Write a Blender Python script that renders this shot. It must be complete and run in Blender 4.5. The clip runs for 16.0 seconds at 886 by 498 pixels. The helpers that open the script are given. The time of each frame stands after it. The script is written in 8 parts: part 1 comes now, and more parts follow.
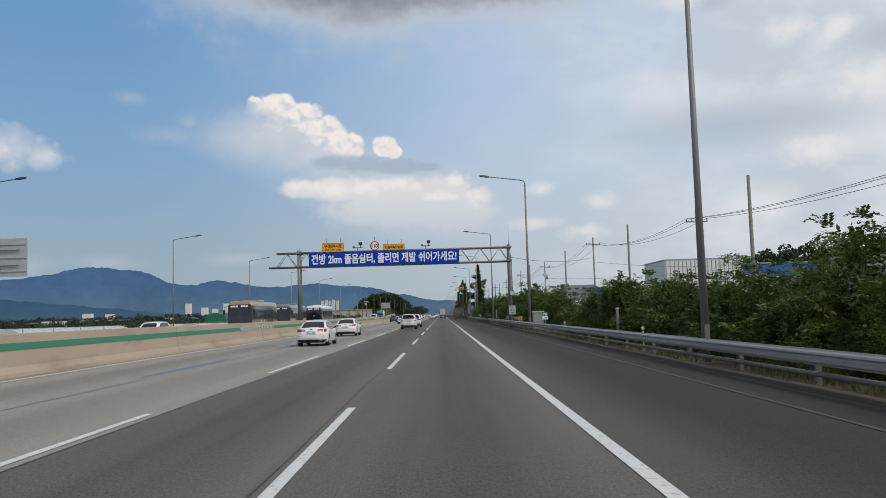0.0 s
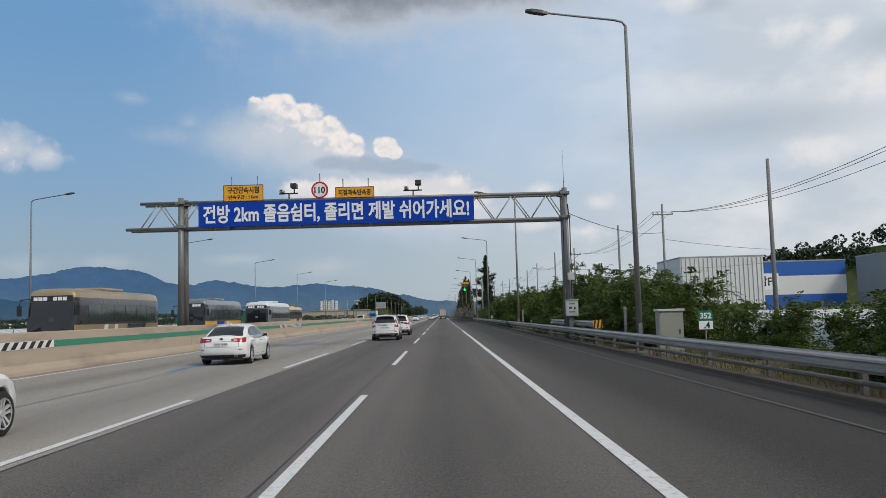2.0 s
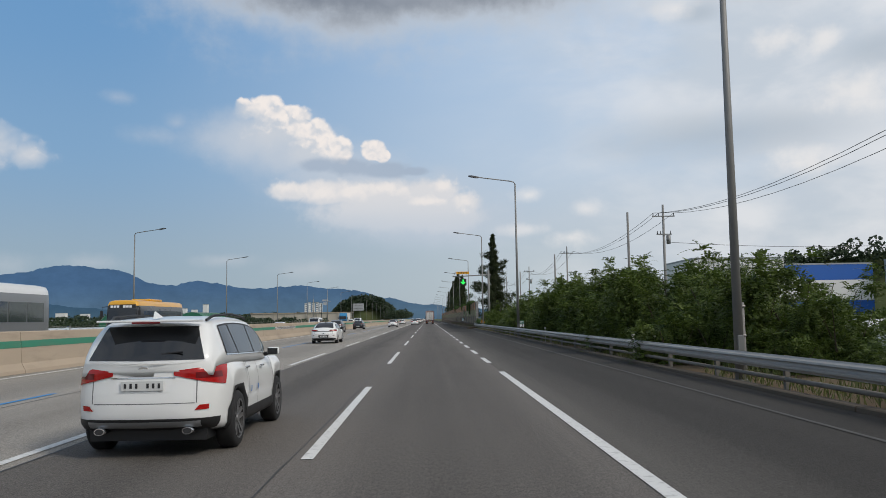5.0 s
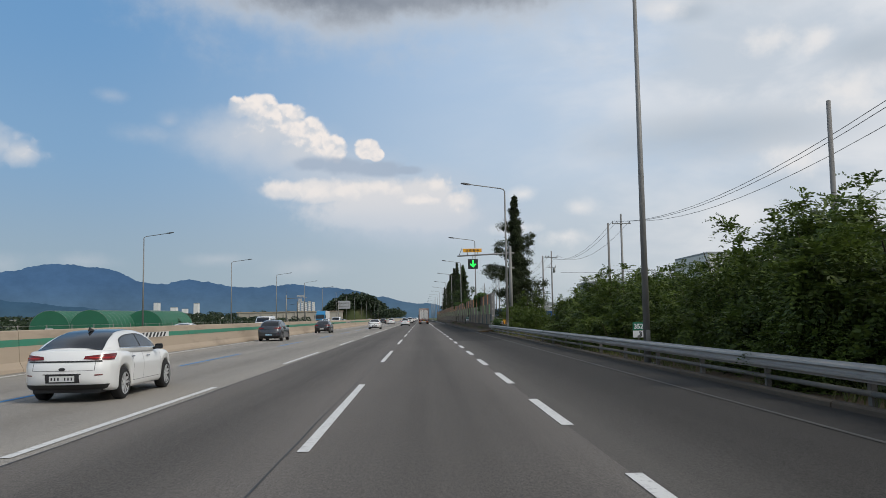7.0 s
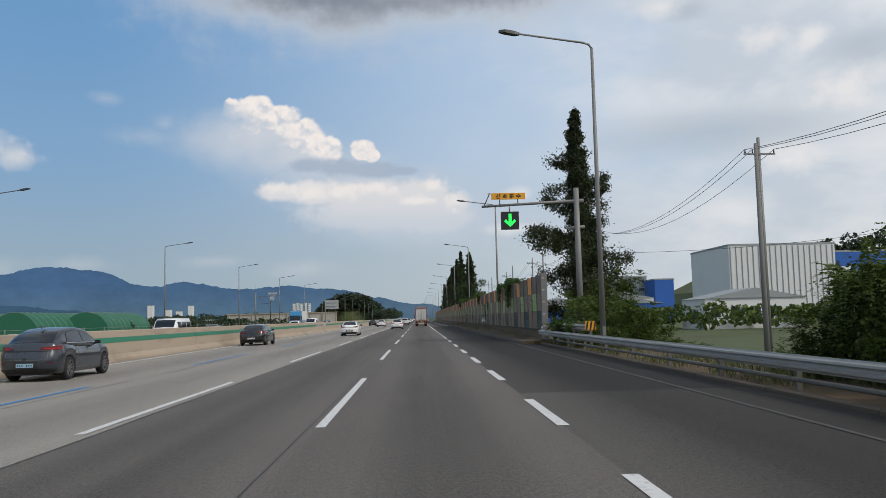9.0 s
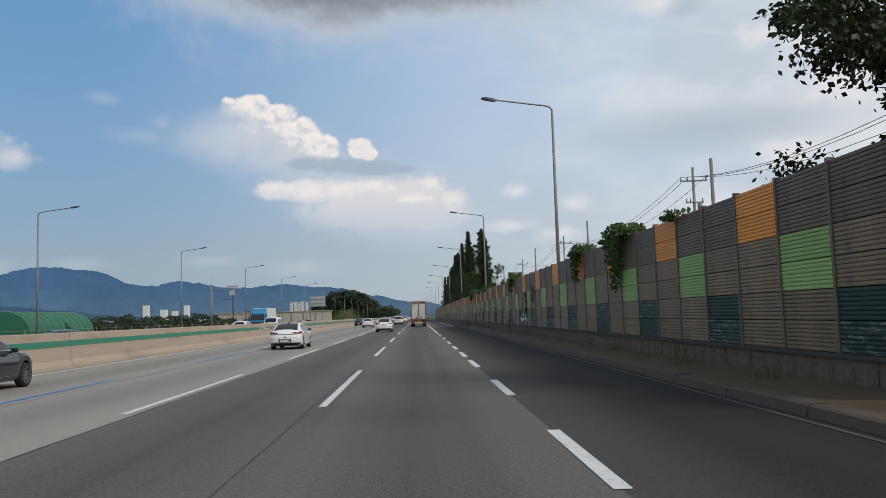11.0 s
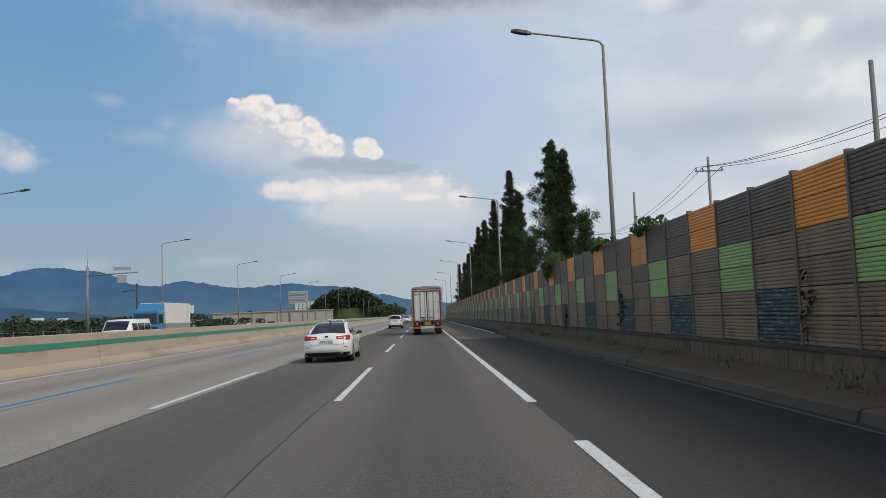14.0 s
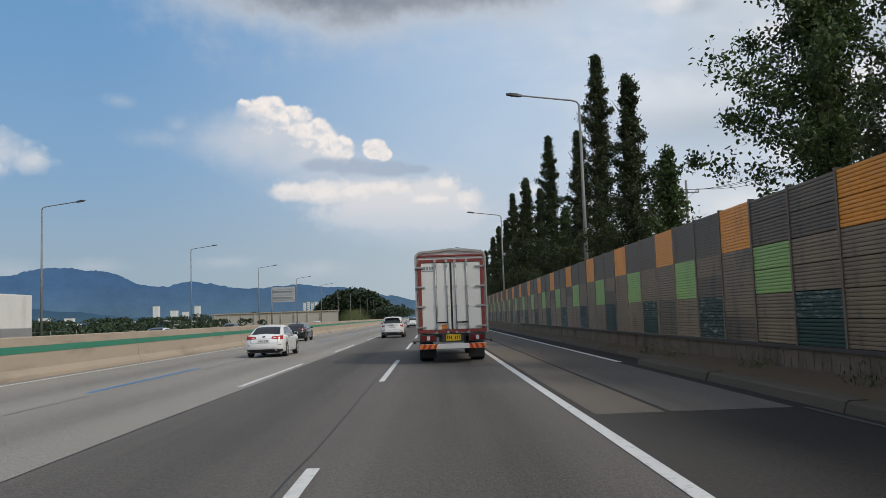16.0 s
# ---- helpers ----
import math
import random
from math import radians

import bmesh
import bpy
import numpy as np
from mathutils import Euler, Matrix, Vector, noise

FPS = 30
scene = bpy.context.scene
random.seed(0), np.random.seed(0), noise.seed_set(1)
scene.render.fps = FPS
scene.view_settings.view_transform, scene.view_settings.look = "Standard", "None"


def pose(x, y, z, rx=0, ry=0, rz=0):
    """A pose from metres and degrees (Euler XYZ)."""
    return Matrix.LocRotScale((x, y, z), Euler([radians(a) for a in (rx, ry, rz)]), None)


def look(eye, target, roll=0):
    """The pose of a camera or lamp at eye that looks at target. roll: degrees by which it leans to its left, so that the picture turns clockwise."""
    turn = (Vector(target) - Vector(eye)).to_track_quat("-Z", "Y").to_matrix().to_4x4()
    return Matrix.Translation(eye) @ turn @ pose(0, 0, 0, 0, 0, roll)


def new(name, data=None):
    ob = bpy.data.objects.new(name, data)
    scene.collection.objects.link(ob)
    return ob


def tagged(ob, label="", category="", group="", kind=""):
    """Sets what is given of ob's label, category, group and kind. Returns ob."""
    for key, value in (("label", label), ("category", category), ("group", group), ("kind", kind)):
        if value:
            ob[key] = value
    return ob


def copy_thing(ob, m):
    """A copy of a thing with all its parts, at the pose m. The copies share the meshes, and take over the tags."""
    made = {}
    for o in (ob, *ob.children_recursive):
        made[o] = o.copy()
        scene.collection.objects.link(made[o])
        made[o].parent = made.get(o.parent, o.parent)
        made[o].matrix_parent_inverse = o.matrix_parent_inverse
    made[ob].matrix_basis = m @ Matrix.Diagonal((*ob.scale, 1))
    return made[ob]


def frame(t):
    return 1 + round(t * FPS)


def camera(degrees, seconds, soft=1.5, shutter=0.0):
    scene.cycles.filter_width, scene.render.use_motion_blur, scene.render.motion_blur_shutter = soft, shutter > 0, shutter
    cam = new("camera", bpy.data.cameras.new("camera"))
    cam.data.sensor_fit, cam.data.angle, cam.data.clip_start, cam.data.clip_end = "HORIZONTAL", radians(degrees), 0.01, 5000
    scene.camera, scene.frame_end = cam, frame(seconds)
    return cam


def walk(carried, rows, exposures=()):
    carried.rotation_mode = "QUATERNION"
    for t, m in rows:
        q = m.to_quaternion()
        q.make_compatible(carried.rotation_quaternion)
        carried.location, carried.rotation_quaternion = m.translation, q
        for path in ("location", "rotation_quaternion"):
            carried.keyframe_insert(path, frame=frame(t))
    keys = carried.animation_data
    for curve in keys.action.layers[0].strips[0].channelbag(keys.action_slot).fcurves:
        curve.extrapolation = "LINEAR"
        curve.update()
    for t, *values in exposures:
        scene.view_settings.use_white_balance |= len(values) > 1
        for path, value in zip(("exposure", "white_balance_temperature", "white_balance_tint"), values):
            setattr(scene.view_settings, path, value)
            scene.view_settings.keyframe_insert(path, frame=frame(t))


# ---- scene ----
cam = camera(57.6, 16.0, 0.85)
EYE = 1.62
# seconds, x, y, yaw, pitch, roll
PATH = [
    (0.0, -0.149, 0.926, -0.079, 4.604, 1.729),
    (0.5, -0.145, 10.261, 0.072, 4.427, 1.426),
    (1.0, -0.142, 19.722, 0.210, 4.602, 1.466),
    (1.5, -0.142, 29.328, 0.195, 4.756, 1.658),
    (2.0, -0.156, 38.606, -0.072, 4.651, 1.588),
    (2.5, -0.140, 47.994, -0.346, 4.795, 1.363),
    (3.0, -0.214, 57.461, -0.530, 4.802, 1.425),
    (3.5, -0.261, 67.350, -0.676, 4.677, 0.911),
    (4.0, -0.294, 76.894, -0.741, 4.909, 1.051),
    (4.5, -0.367, 86.211, -0.961, 4.926, 0.818),
    (5.0, -0.363, 95.849, -1.072, 4.914, 0.916),
    (7.5, -0.321, 145.124, -1.571, 4.831, 0.952),
    (8.0, -0.323, 154.661, -1.595, 4.955, 1.045),
    (10.5, -0.062, 200.515, -1.884, 4.686, 1.869),
    (11.0, -0.004, 210.138, -1.833, 4.697, 1.835),
    (11.5, -0.028, 219.823, -1.753, 4.693, 1.821),
    (12.0, -0.039, 229.501, -1.712, 4.647, 1.716),
    (12.5, -0.013, 239.080, -1.766, 4.634, 1.808),
    (13.0, -0.002, 248.698, -1.864, 4.679, 1.804),
    (13.5, 0.011, 258.500, -1.715, 4.683, 1.992),
    (14.0, -0.050, 268.204, -1.362, 4.607, 2.233),
    (14.5, -0.138, 277.796, -1.146, 4.709, 2.060),
    (15.0, -0.227, 286.851, -1.052, 4.674, 2.024),
    (15.5, -0.335, 296.508, -0.828, 4.802, 1.997),
    (16.0, -0.442, 305.840, -0.744, 4.751, 2.000),
]
walk(cam, [(t, pose(x, y, EYE, 90 + pitch, roll, yaw)) for t, x, y, yaw, pitch, roll in PATH], ((0.0, -0.05), (16.0, -0.05)))

# ---- world and sun ----
SUN_AZ, SUN_EL = 128.0, 43.0     # degrees clockwise from straight ahead, above the horizon


class Nodes:
    """A short hand for node trees."""

    def __init__(self, tree):
        self.tree = tree

    def add(self, kind):
        return self.tree.nodes.new(kind)

    def put(self, socket, v):
        if isinstance(v, bpy.types.NodeSocket):
            self.tree.links.new(v, socket)
        elif v is not None:
            socket.default_value = v

    def math(self, op, a, b=None, c=None, clamp=False):
        n = self.add("ShaderNodeMath")
        n.operation, n.use_clamp = op, clamp
        for s, v in zip(n.inputs, (a, b, c)):
            self.put(s, v)
        return n.outputs[0]

    def mix(self, fac, a, b, blend="MIX"):
        n = self.add("ShaderNodeMix")
        n.data_type, n.blend_type = "RGBA", blend
        self.put(n.inputs[0], fac)
        self.put(n.inputs[6], a if isinstance(a, bpy.types.NodeSocket) else (*a, 1))
        self.put(n.inputs[7], b if isinstance(b, bpy.types.NodeSocket) else (*b, 1))
        return n.outputs[2]

    def step(self, v, lo, hi, to0=0.0, to1=1.0):
        n = self.add("ShaderNodeMapRange")
        n.interpolation_type = "SMOOTHSTEP"
        for s, x in zip(n.inputs, (v, lo, hi, to0, to1)):
            self.put(s, x)
        return n.outputs[0]

    def noise(self, vec, scale, detail=4.0, rough=0.55, distort=0.0):
        n = self.add("ShaderNodeTexNoise")
        self.put(n.inputs["Vector"], vec)
        n.inputs["Scale"].default_value = scale
        n.inputs["Detail"].default_value = detail
        n.inputs["Roughness"].default_value = rough
        n.inputs["Distortion"].default_value = distort
        return n.outputs["Fac"]

    def stretch(self, vec, sx, sy, sz):
        n = self.add("ShaderNodeMapping")
        self.put(n.inputs["Vector"], vec)
        n.inputs["Scale"].default_value = (sx, sy, sz)
        return n.outputs[0]


world = bpy.data.worlds.new("World")
scene.world = world
world.use_nodes = True
W = Nodes(world.node_tree)
W.tree.nodes.clear()
sky = W.add("ShaderNodeTexSky")
sky.sky_type, sky.sun_disc = "NISHITA", False
sky.sun_elevation, sky.sun_rotation = radians(SUN_EL), radians(SUN_AZ)
sky.dust_density, sky.ozone_density, sky.air_density = 1.0, 2.0, 1.0
coord = W.add("ShaderNodeTexCoord").outputs["Generated"]
xyz = W.add("ShaderNodeSeparateXYZ")
W.put(xyz.inputs[0], coord)
AZ = W.math("MULTIPLY", W.math("ARCTAN2", xyz.outputs[0], xyz.outputs[1]), 57.2958)
EL = W.math("MULTIPLY", W.math("ARCSINE", xyz.outputs[2]), 57.2958)
comb = W.add("ShaderNodeCombineXYZ")
W.put(comb.inputs[0], AZ), W.put(comb.inputs[1], EL)
flat = comb.outputs[0]
fine = W.noise(flat, 0.55, 6, 0.6)
soft = W.noise(W.stretch(flat, 0.7, 1.3, 1), 0.16, 5, 0.55, 0.3)
broad = W.noise(W.stretch(flat, 0.55, 1.5, 1), 0.10, 5, 0.55, 0.3)
wobble = W.math("SUBTRACT", fine, 0.5)
sway = W.math("SUBTRACT", soft, 0.5)
# cauliflower heads: rounded cells of two sizes
warp = W.add("ShaderNodeVectorMath")
warp.operation = "ADD"
W.put(warp.inputs[0], flat)
W.put(warp.inputs[1], W.mix(1.0, (0.9, 0.9, 0.0), W.noise(flat, 1.3, 3, 0.55), "MULTIPLY"))


def heads(scale, vec):
    n = W.add("ShaderNodeTexVoronoi")
    n.feature = "SMOOTH_F1"
    W.put(n.inputs["Vector"], vec)
    n.inputs["Scale"].default_value = scale
    n.inputs["Smoothness"].default_value = 0.25
    return W.math("SUBTRACT", 0.60, n.outputs["Distance"])


def lumps_at(da, de):
    n = W.add("ShaderNodeVectorMath")
    n.operation = "ADD"
    W.put(n.inputs[0], warp.outputs[0])
    n.inputs[1].default_value = (da, de, 0.0)
    v = n.outputs[0]
    return W.math("ADD", W.math("MULTIPLY", heads(0.85, v), 0.62), W.math("ADD", W.math("MULTIPLY", heads(2.1, v), 0.22), W.math("ADD", W.math("MULTIPLY", heads(4.6, v), 0.05), W.math("MULTIPLY", wobble, 0.25))))


lumps = lumps_at(0.0, 0.0)
relief = W.math("SUBTRACT", lumps, lumps_at(0.12, 0.34))        # heads are lit from above and behind the right shoulder


def blob(az, el, ra, re, amp, edge):
    """How deep a direction lies in one cloud: 1 in the middle, 0 at its frayed edge."""
    dx = W.math("DIVIDE", W.math("SUBTRACT", AZ, az), ra)
    dy = W.math("DIVIDE", W.math("SUBTRACT", EL, el), re)
    r = W.math("SQRT", W.math("ADD", W.math("MULTIPLY", dx, dx), W.math("MULTIPLY", dy, dy)))
    return W.math("ADD", W.math("SUBTRACT", 1.0, r), W.math("MULTIPLY", edge, amp))


def union(blobs, edge):
    out = None
    for b in blobs:
        d = blob(*b, edge)
        out = d if out is None else W.math("MAXIMUM", out, d)
    return out


# clear sky: bluer high up to the left, paler towards the right and the horizon
aside = W.step(AZ, -24.0, 12.0)
clear = W.mix(1.0, sky.outputs[0], (0.098, 0.118, 0.122), "MULTIPLY")
high = W.mix(aside, (0.158, 0.335, 0.590), (0.475, 0.62, 0.815))
middle = W.mix(aside, (0.220, 0.375, 0.575), (0.515, 0.625, 0.765))
low = W.mix(aside, (0.300, 0.385, 0.480), (0.49, 0.55, 0.61))
air = W.mix(W.step(EL, 10.0, 21.0), W.mix(W.step(EL, 3.0, 12.0), low, middle), high)
base = W.mix(W.step(EL, 60.0, 24.0, 0.15, 0.88), clear, air)
# thin high veil, thicker to the right and behind
veil_place = W.math("ADD", W.step(AZ, -6.0, 24.0, 0.0, 1.0), W.step(AZ, -45.0, -90.0, 0.0, 0.8))
veil = W.math("MULTIPLY", W.step(W.math("ADD", broad, W.math("MULTIPLY", veil_place, 0.28)), 0.42, 0.80), W.math("MINIMUM", veil_place, 1.0))
base = W.mix(W.math("MULTIPLY", veil, 0.86), base, W.mix(W.step(soft, 0.34, 0.66), (0.58, 0.635, 0.70), (0.79, 0.80, 0.82)))
gloom = union([(30.6, 16.2, 3.6, 1.5, 1.4), (21.0, 12.0, 9.0, 1.8, 2.0), (19.5, 20.0, 2.0, 0.9, 1.6)], sway)
base = W.mix(W.step(gloom, -0.3, 0.9, 0.0, 0.70), base, (0.43, 0.50, 0.58))
# soft shoulders left of the heap and small low puffs
hazy = W.math("ADD", W.math("MULTIPLY", sway, 0.5), W.math("MULTIPLY", wobble, 0.6))
mist = union([(-15.2, 12.6, 3.4, 1.7, 1.6), (-17.3, 13.4, 1.0, 0.7, 1.6), (-21.0, 14.8, 1.3, 0.5, 2.4), (-18.6, 12.5, 2.4, 0.8, 2.0), (-22.4, 4.0, 2.6, 0.7, 2.4), (-27.5, 3.8, 2.2, 0.9, 2.0), (-8.0, 3.6, 3.0, 0.8, 2.2), (-14.0, 4.2, 2.4, 0.5, 2.2)], hazy)
base = W.mix(W.step(mist, -0.3, 1.5, 0.0, 0.42), base, (0.62, 0.645, 0.69))
frayed = W.math("ADD", W.math("MULTIPLY", wobble, 1.1), W.math("MULTIPLY", sway, 0.8))
puffs = union([(11.4, 7.5, 1.3, 0.7, 1.3), (7.4, 8.6, 1.2, 0.6, 1.3), (10.2, 5.5, 1.8, 0.7, 1.6), (25.4, 9.7, 2.4, 1.0, 1.8), (17.8, 20.4, 1.6, 0.8, 1.5), (24.4, 17.5, 2.6, 1.1, 1.7), (27.2, 17.3, 1.2, 1.0, 1.5), (29.0, 13.9, 2.8, 1.5, 1.7), (6.6, 6.2, 2.6, 0.5, 1.8)], frayed)
base = W.mix(W.step(puffs, -0.35, 1.05, 0.0, 0.74), base, (0.86, 0.84, 0.83))
# the haze in which the heap and the bank stand
veiled = union([(-10.2, 11.9, 4.6, 2.6, 0.9), (-12.6, 12.4, 3.2, 2.4, 0.9), (-6.0, 10.0, 6.2, 2.6, 0.9), (-2.0, 8.6, 7.5, 2.6, 0.9), (0.5, 6.8, 8.0, 2.0, 0.9)], hazy)
base = W.mix(W.step(veiled, -0.25, 0.85, 0.0, 0.85), base, (0.545, 0.605, 0.690))
# low bank: a bright ragged brow over a smooth pale body
ragged = W.math("ADD", W.math("MULTIPLY", lumps, 0.55), W.math("ADD", W.math("MULTIPLY", wobble, 0.9), W.math("MULTIPLY", sway, 0.4)))
bank = union([(-9.6, 9.0, 1.9, 0.72, 0.7), (-7.0, 8.9, 2.6, 1.05, 0.7), (-3.6, 8.7, 3.6, 1.35, 0.7), (0.2, 8.7, 2.4, 1.35, 0.7), (2.5, 7.9, 1.7, 1.1, 0.7), (-2.6, 7.5, 6.8, 1.5, 0.7), (1.4, 7.2, 3.4, 1.3, 0.7)], ragged)
body = W.math("MULTIPLY", W.step(bank, -0.10, 0.45), W.step(W.math("ADD", EL, W.math("MULTIPLY", sway, 1.5)), 5.0, 7.8, 0.15, 0.96))
base = W.mix(body, base, W.mix(W.step(EL, 6.6, 9.2), (0.625, 0.66, 0.715), (0.72, 0.72, 0.74)))
fringe = union([(-9.9, 9.25, 1.3, 0.55, 0.8), (-7.6, 9.05, 1.8, 0.75, 0.8), (-5.2, 9.15, 1.8, 0.70, 0.8), (-2.9, 9.25, 1.8, 0.55, 0.8), (1.2, 9.55, 1.0, 0.55, 0.8), (2.7, 8.3, 1.0, 0.75, 0.8), (0.0, 8.3, 2.0, 0.4, 0.8)], ragged)
base = W.mix(W.step(W.math("ADD", fringe, W.math("MULTIPLY", relief, 1.3)), -0.20, 1.05, 0.0, 0.80), base, (0.88, 0.83, 0.80))
# heaped white clouds: crisp heads on the sunny side, feet that melt into the haze
heap = union([(-11.3, 14.6, 1.5, 1.15, 0.6), (-9.8, 13.7, 1.9, 1.4, 0.6), (-8.0, 12.8, 1.8, 1.35, 0.6), (-6.4, 11.9, 1.3, 1.05, 0.6), (-12.7, 14.5, 0.9, 0.8, 0.7), (-10.9, 13.0, 2.6, 1.5, 0.5), (-8.4, 11.7, 2.2, 1.2, 0.5),
              (-3.75, 11.95, 1.05, 0.85, 0.6), (-3.2, 11.6, 0.7, 0.55, 0.7), (-26.4, 10.75, 1.6, 0.95, 0.8), (-28.4, 11.2, 2.4, 1.5, 0.8)], lumps)
axis = W.math("SUBTRACT", W.math("ADD", EL, W.math("MULTIPLY", AZ, 0.56)), 7.75)         # below 0 at the feet, about 1.5 at the brow
cap = W.math("MAXIMUM", W.step(AZ, -5.2, -4.8), W.step(AZ, -22.0, -24.0, 0.0, 0.12))
feet = W.math("MAXIMUM", W.step(W.math("ADD", axis, W.math("MULTIPLY", wobble, 1.8)), -1.3, 0.35), cap)
crisp = W.step(heap, 0.0, 0.26)
melt = W.step(heap, -0.15, 1.15)
mask = W.math("ADD", W.math("MULTIPLY", crisp, feet), W.math("MULTIPLY", melt, W.math("SUBTRACT", 1.0, feet)))
lit_at = W.math("ADD", W.math("MULTIPLY", relief, 1.9), W.math("ADD", W.math("MULTIPLY", feet, 0.80), W.math("ADD", W.math("MULTIPLY", wobble, 0.55), W.math("MULTIPLY", heap, -0.12))))
light = W.step(lit_at, 0.10, 1.12)
base = W.mix(W.math("MULTIPLY", mask, 0.97), base, W.mix(light, (0.60, 0.640, 0.70), (0.935, 0.865, 0.82)))
shade = union([(-7.6, 10.85, 1.6, 0.62, 0.8), (-5.6, 10.75, 2.4, 0.72, 0.8), (-3.0, 10.55, 2.4, 0.70, 0.8), (-0.9, 10.45, 1.5, 0.40, 0.8)], W.math("ADD", wobble, W.math("MULTIPLY", lumps, 0.4)))
base = W.mix(W.step(shade, -0.05, 0.55, 0.0, 0.85), base, (0.385, 0.465, 0.580))
# the dark cloud overhead, whose soft rim hangs into view
dark = union([(-5.2, 27.2, 16.0, 6.9, 0.5), (4.0, 28.0, 15.0, 7.1, 0.5), (26.0, 24.0, 9.0, 3.4, 0.8), (0.0, 52.0, 40.0, 27.0, 0.5)], W.math("ADD", sway, W.math("MULTIPLY", wobble, 0.55)))
dark_tone = W.mix(W.step(dark, -0.08, 0.22), (0.54, 0.58, 0.635), W.mix(W.step(soft, 0.3, 0.7), (0.205, 0.230, 0.275), (0.32, 0.35, 0.40)))
base = W.mix(W.step(dark, -0.34, 0.12, 0.0, 0.94), base, dark_tone)
ground_half = W.step(EL, -0.2, -3.0)
base = W.mix(ground_half, base, (0.20, 0.21, 0.20))
bg = W.add("ShaderNodeBackground")
W.put(bg.inputs[0], base)
bg.inputs[1].default_value = 1.0
wout = W.add("ShaderNodeOutputWorld")
W.tree.links.new(bg.outputs[0], wout.inputs[0])

sun = new("sun", bpy.data.lights.new("sun", "SUN"))
sun.data.energy, sun.data.angle, sun.data.color = 1.9, radians(14), (1.0, 0.92, 0.82)
a, e = radians(SUN_AZ), radians(SUN_EL)
sun.matrix_world = look((math.sin(a) * math.cos(e) * 50, math.cos(a) * math.cos(e) * 50, math.sin(e) * 50), (0, 0, 0))

# ---- materials ----


def material(name, color, rough=0.6, metal=0.0, vary=0.12, scale=3.0, grain=40.0, bump=0.0, stains=None, stain_amount=0.0, stain_scale=0.6, stretch=(1, 1, 1), piece=0.0, coat=0.0, spec=0.5):
    """A surface with variation at two scales, stains and relief, in metres of the object."""
    m = bpy.data.materials.new(name)
    m.use_nodes = True
    N = Nodes(m.node_tree)
    b = m.node_tree.nodes["Principled BSDF"]
    co = N.add("ShaderNodeTexCoord").outputs["Object"]
    co = N.stretch(co, *stretch)
    big = N.noise(co, scale, 4, 0.6)
    small = N.noise(co, grain, 3, 0.6)
    f = N.math("ADD", N.math("MULTIPLY", N.math("SUBTRACT", big, 0.5), 2.4), N.math("MULTIPLY", N.math("SUBTRACT", small, 0.5), 1.2))
    k = N.math("ADD", 1.0, N.math("MULTIPLY", f, vary))
    if piece:
        rnd = N.add("ShaderNodeObjectInfo").outputs["Random"]
        k = N.math("MULTIPLY", k, N.math("ADD", 1.0, N.math("MULTIPLY", N.math("SUBTRACT", rnd, 0.5), 2 * piece)))
    rgb = N.add("ShaderNodeCombineXYZ")
    for s in rgb.inputs:
        N.put(s, k)
    col = N.mix(1.0, color, rgb.outputs[0], "MULTIPLY")
    if stains:
        st = N.step(N.noise(co, stain_scale, 6, 0.65), 0.50, 0.72)
        col = N.mix(N.math("MULTIPLY", st, stain_amount), col, stains)
    N.put(b.inputs["Base Color"], col)
    N.put(b.inputs["Roughness"], N.math("ADD", rough, N.math("MULTIPLY", N.math("SUBTRACT", big, 0.5), 0.25), clamp=True))
    b.inputs["Metallic"].default_value = metal
    b.inputs["Specular IOR Level"].default_value = spec
    b.inputs["Coat Weight"].default_value = coat
    b.inputs["Coat Roughness"].default_value = 0.06
    if bump:
        n = N.add("ShaderNodeBump")
        n.inputs["Strength"].default_value = 1.0
        n.inputs["Distance"].default_value = bump
        N.put(n.inputs["Height"], N.math("ADD", small, N.math("MULTIPLY", big, 0.5)))
        m.node_tree.links.new(n.outputs[0], b.inputs["Normal"])
    return m


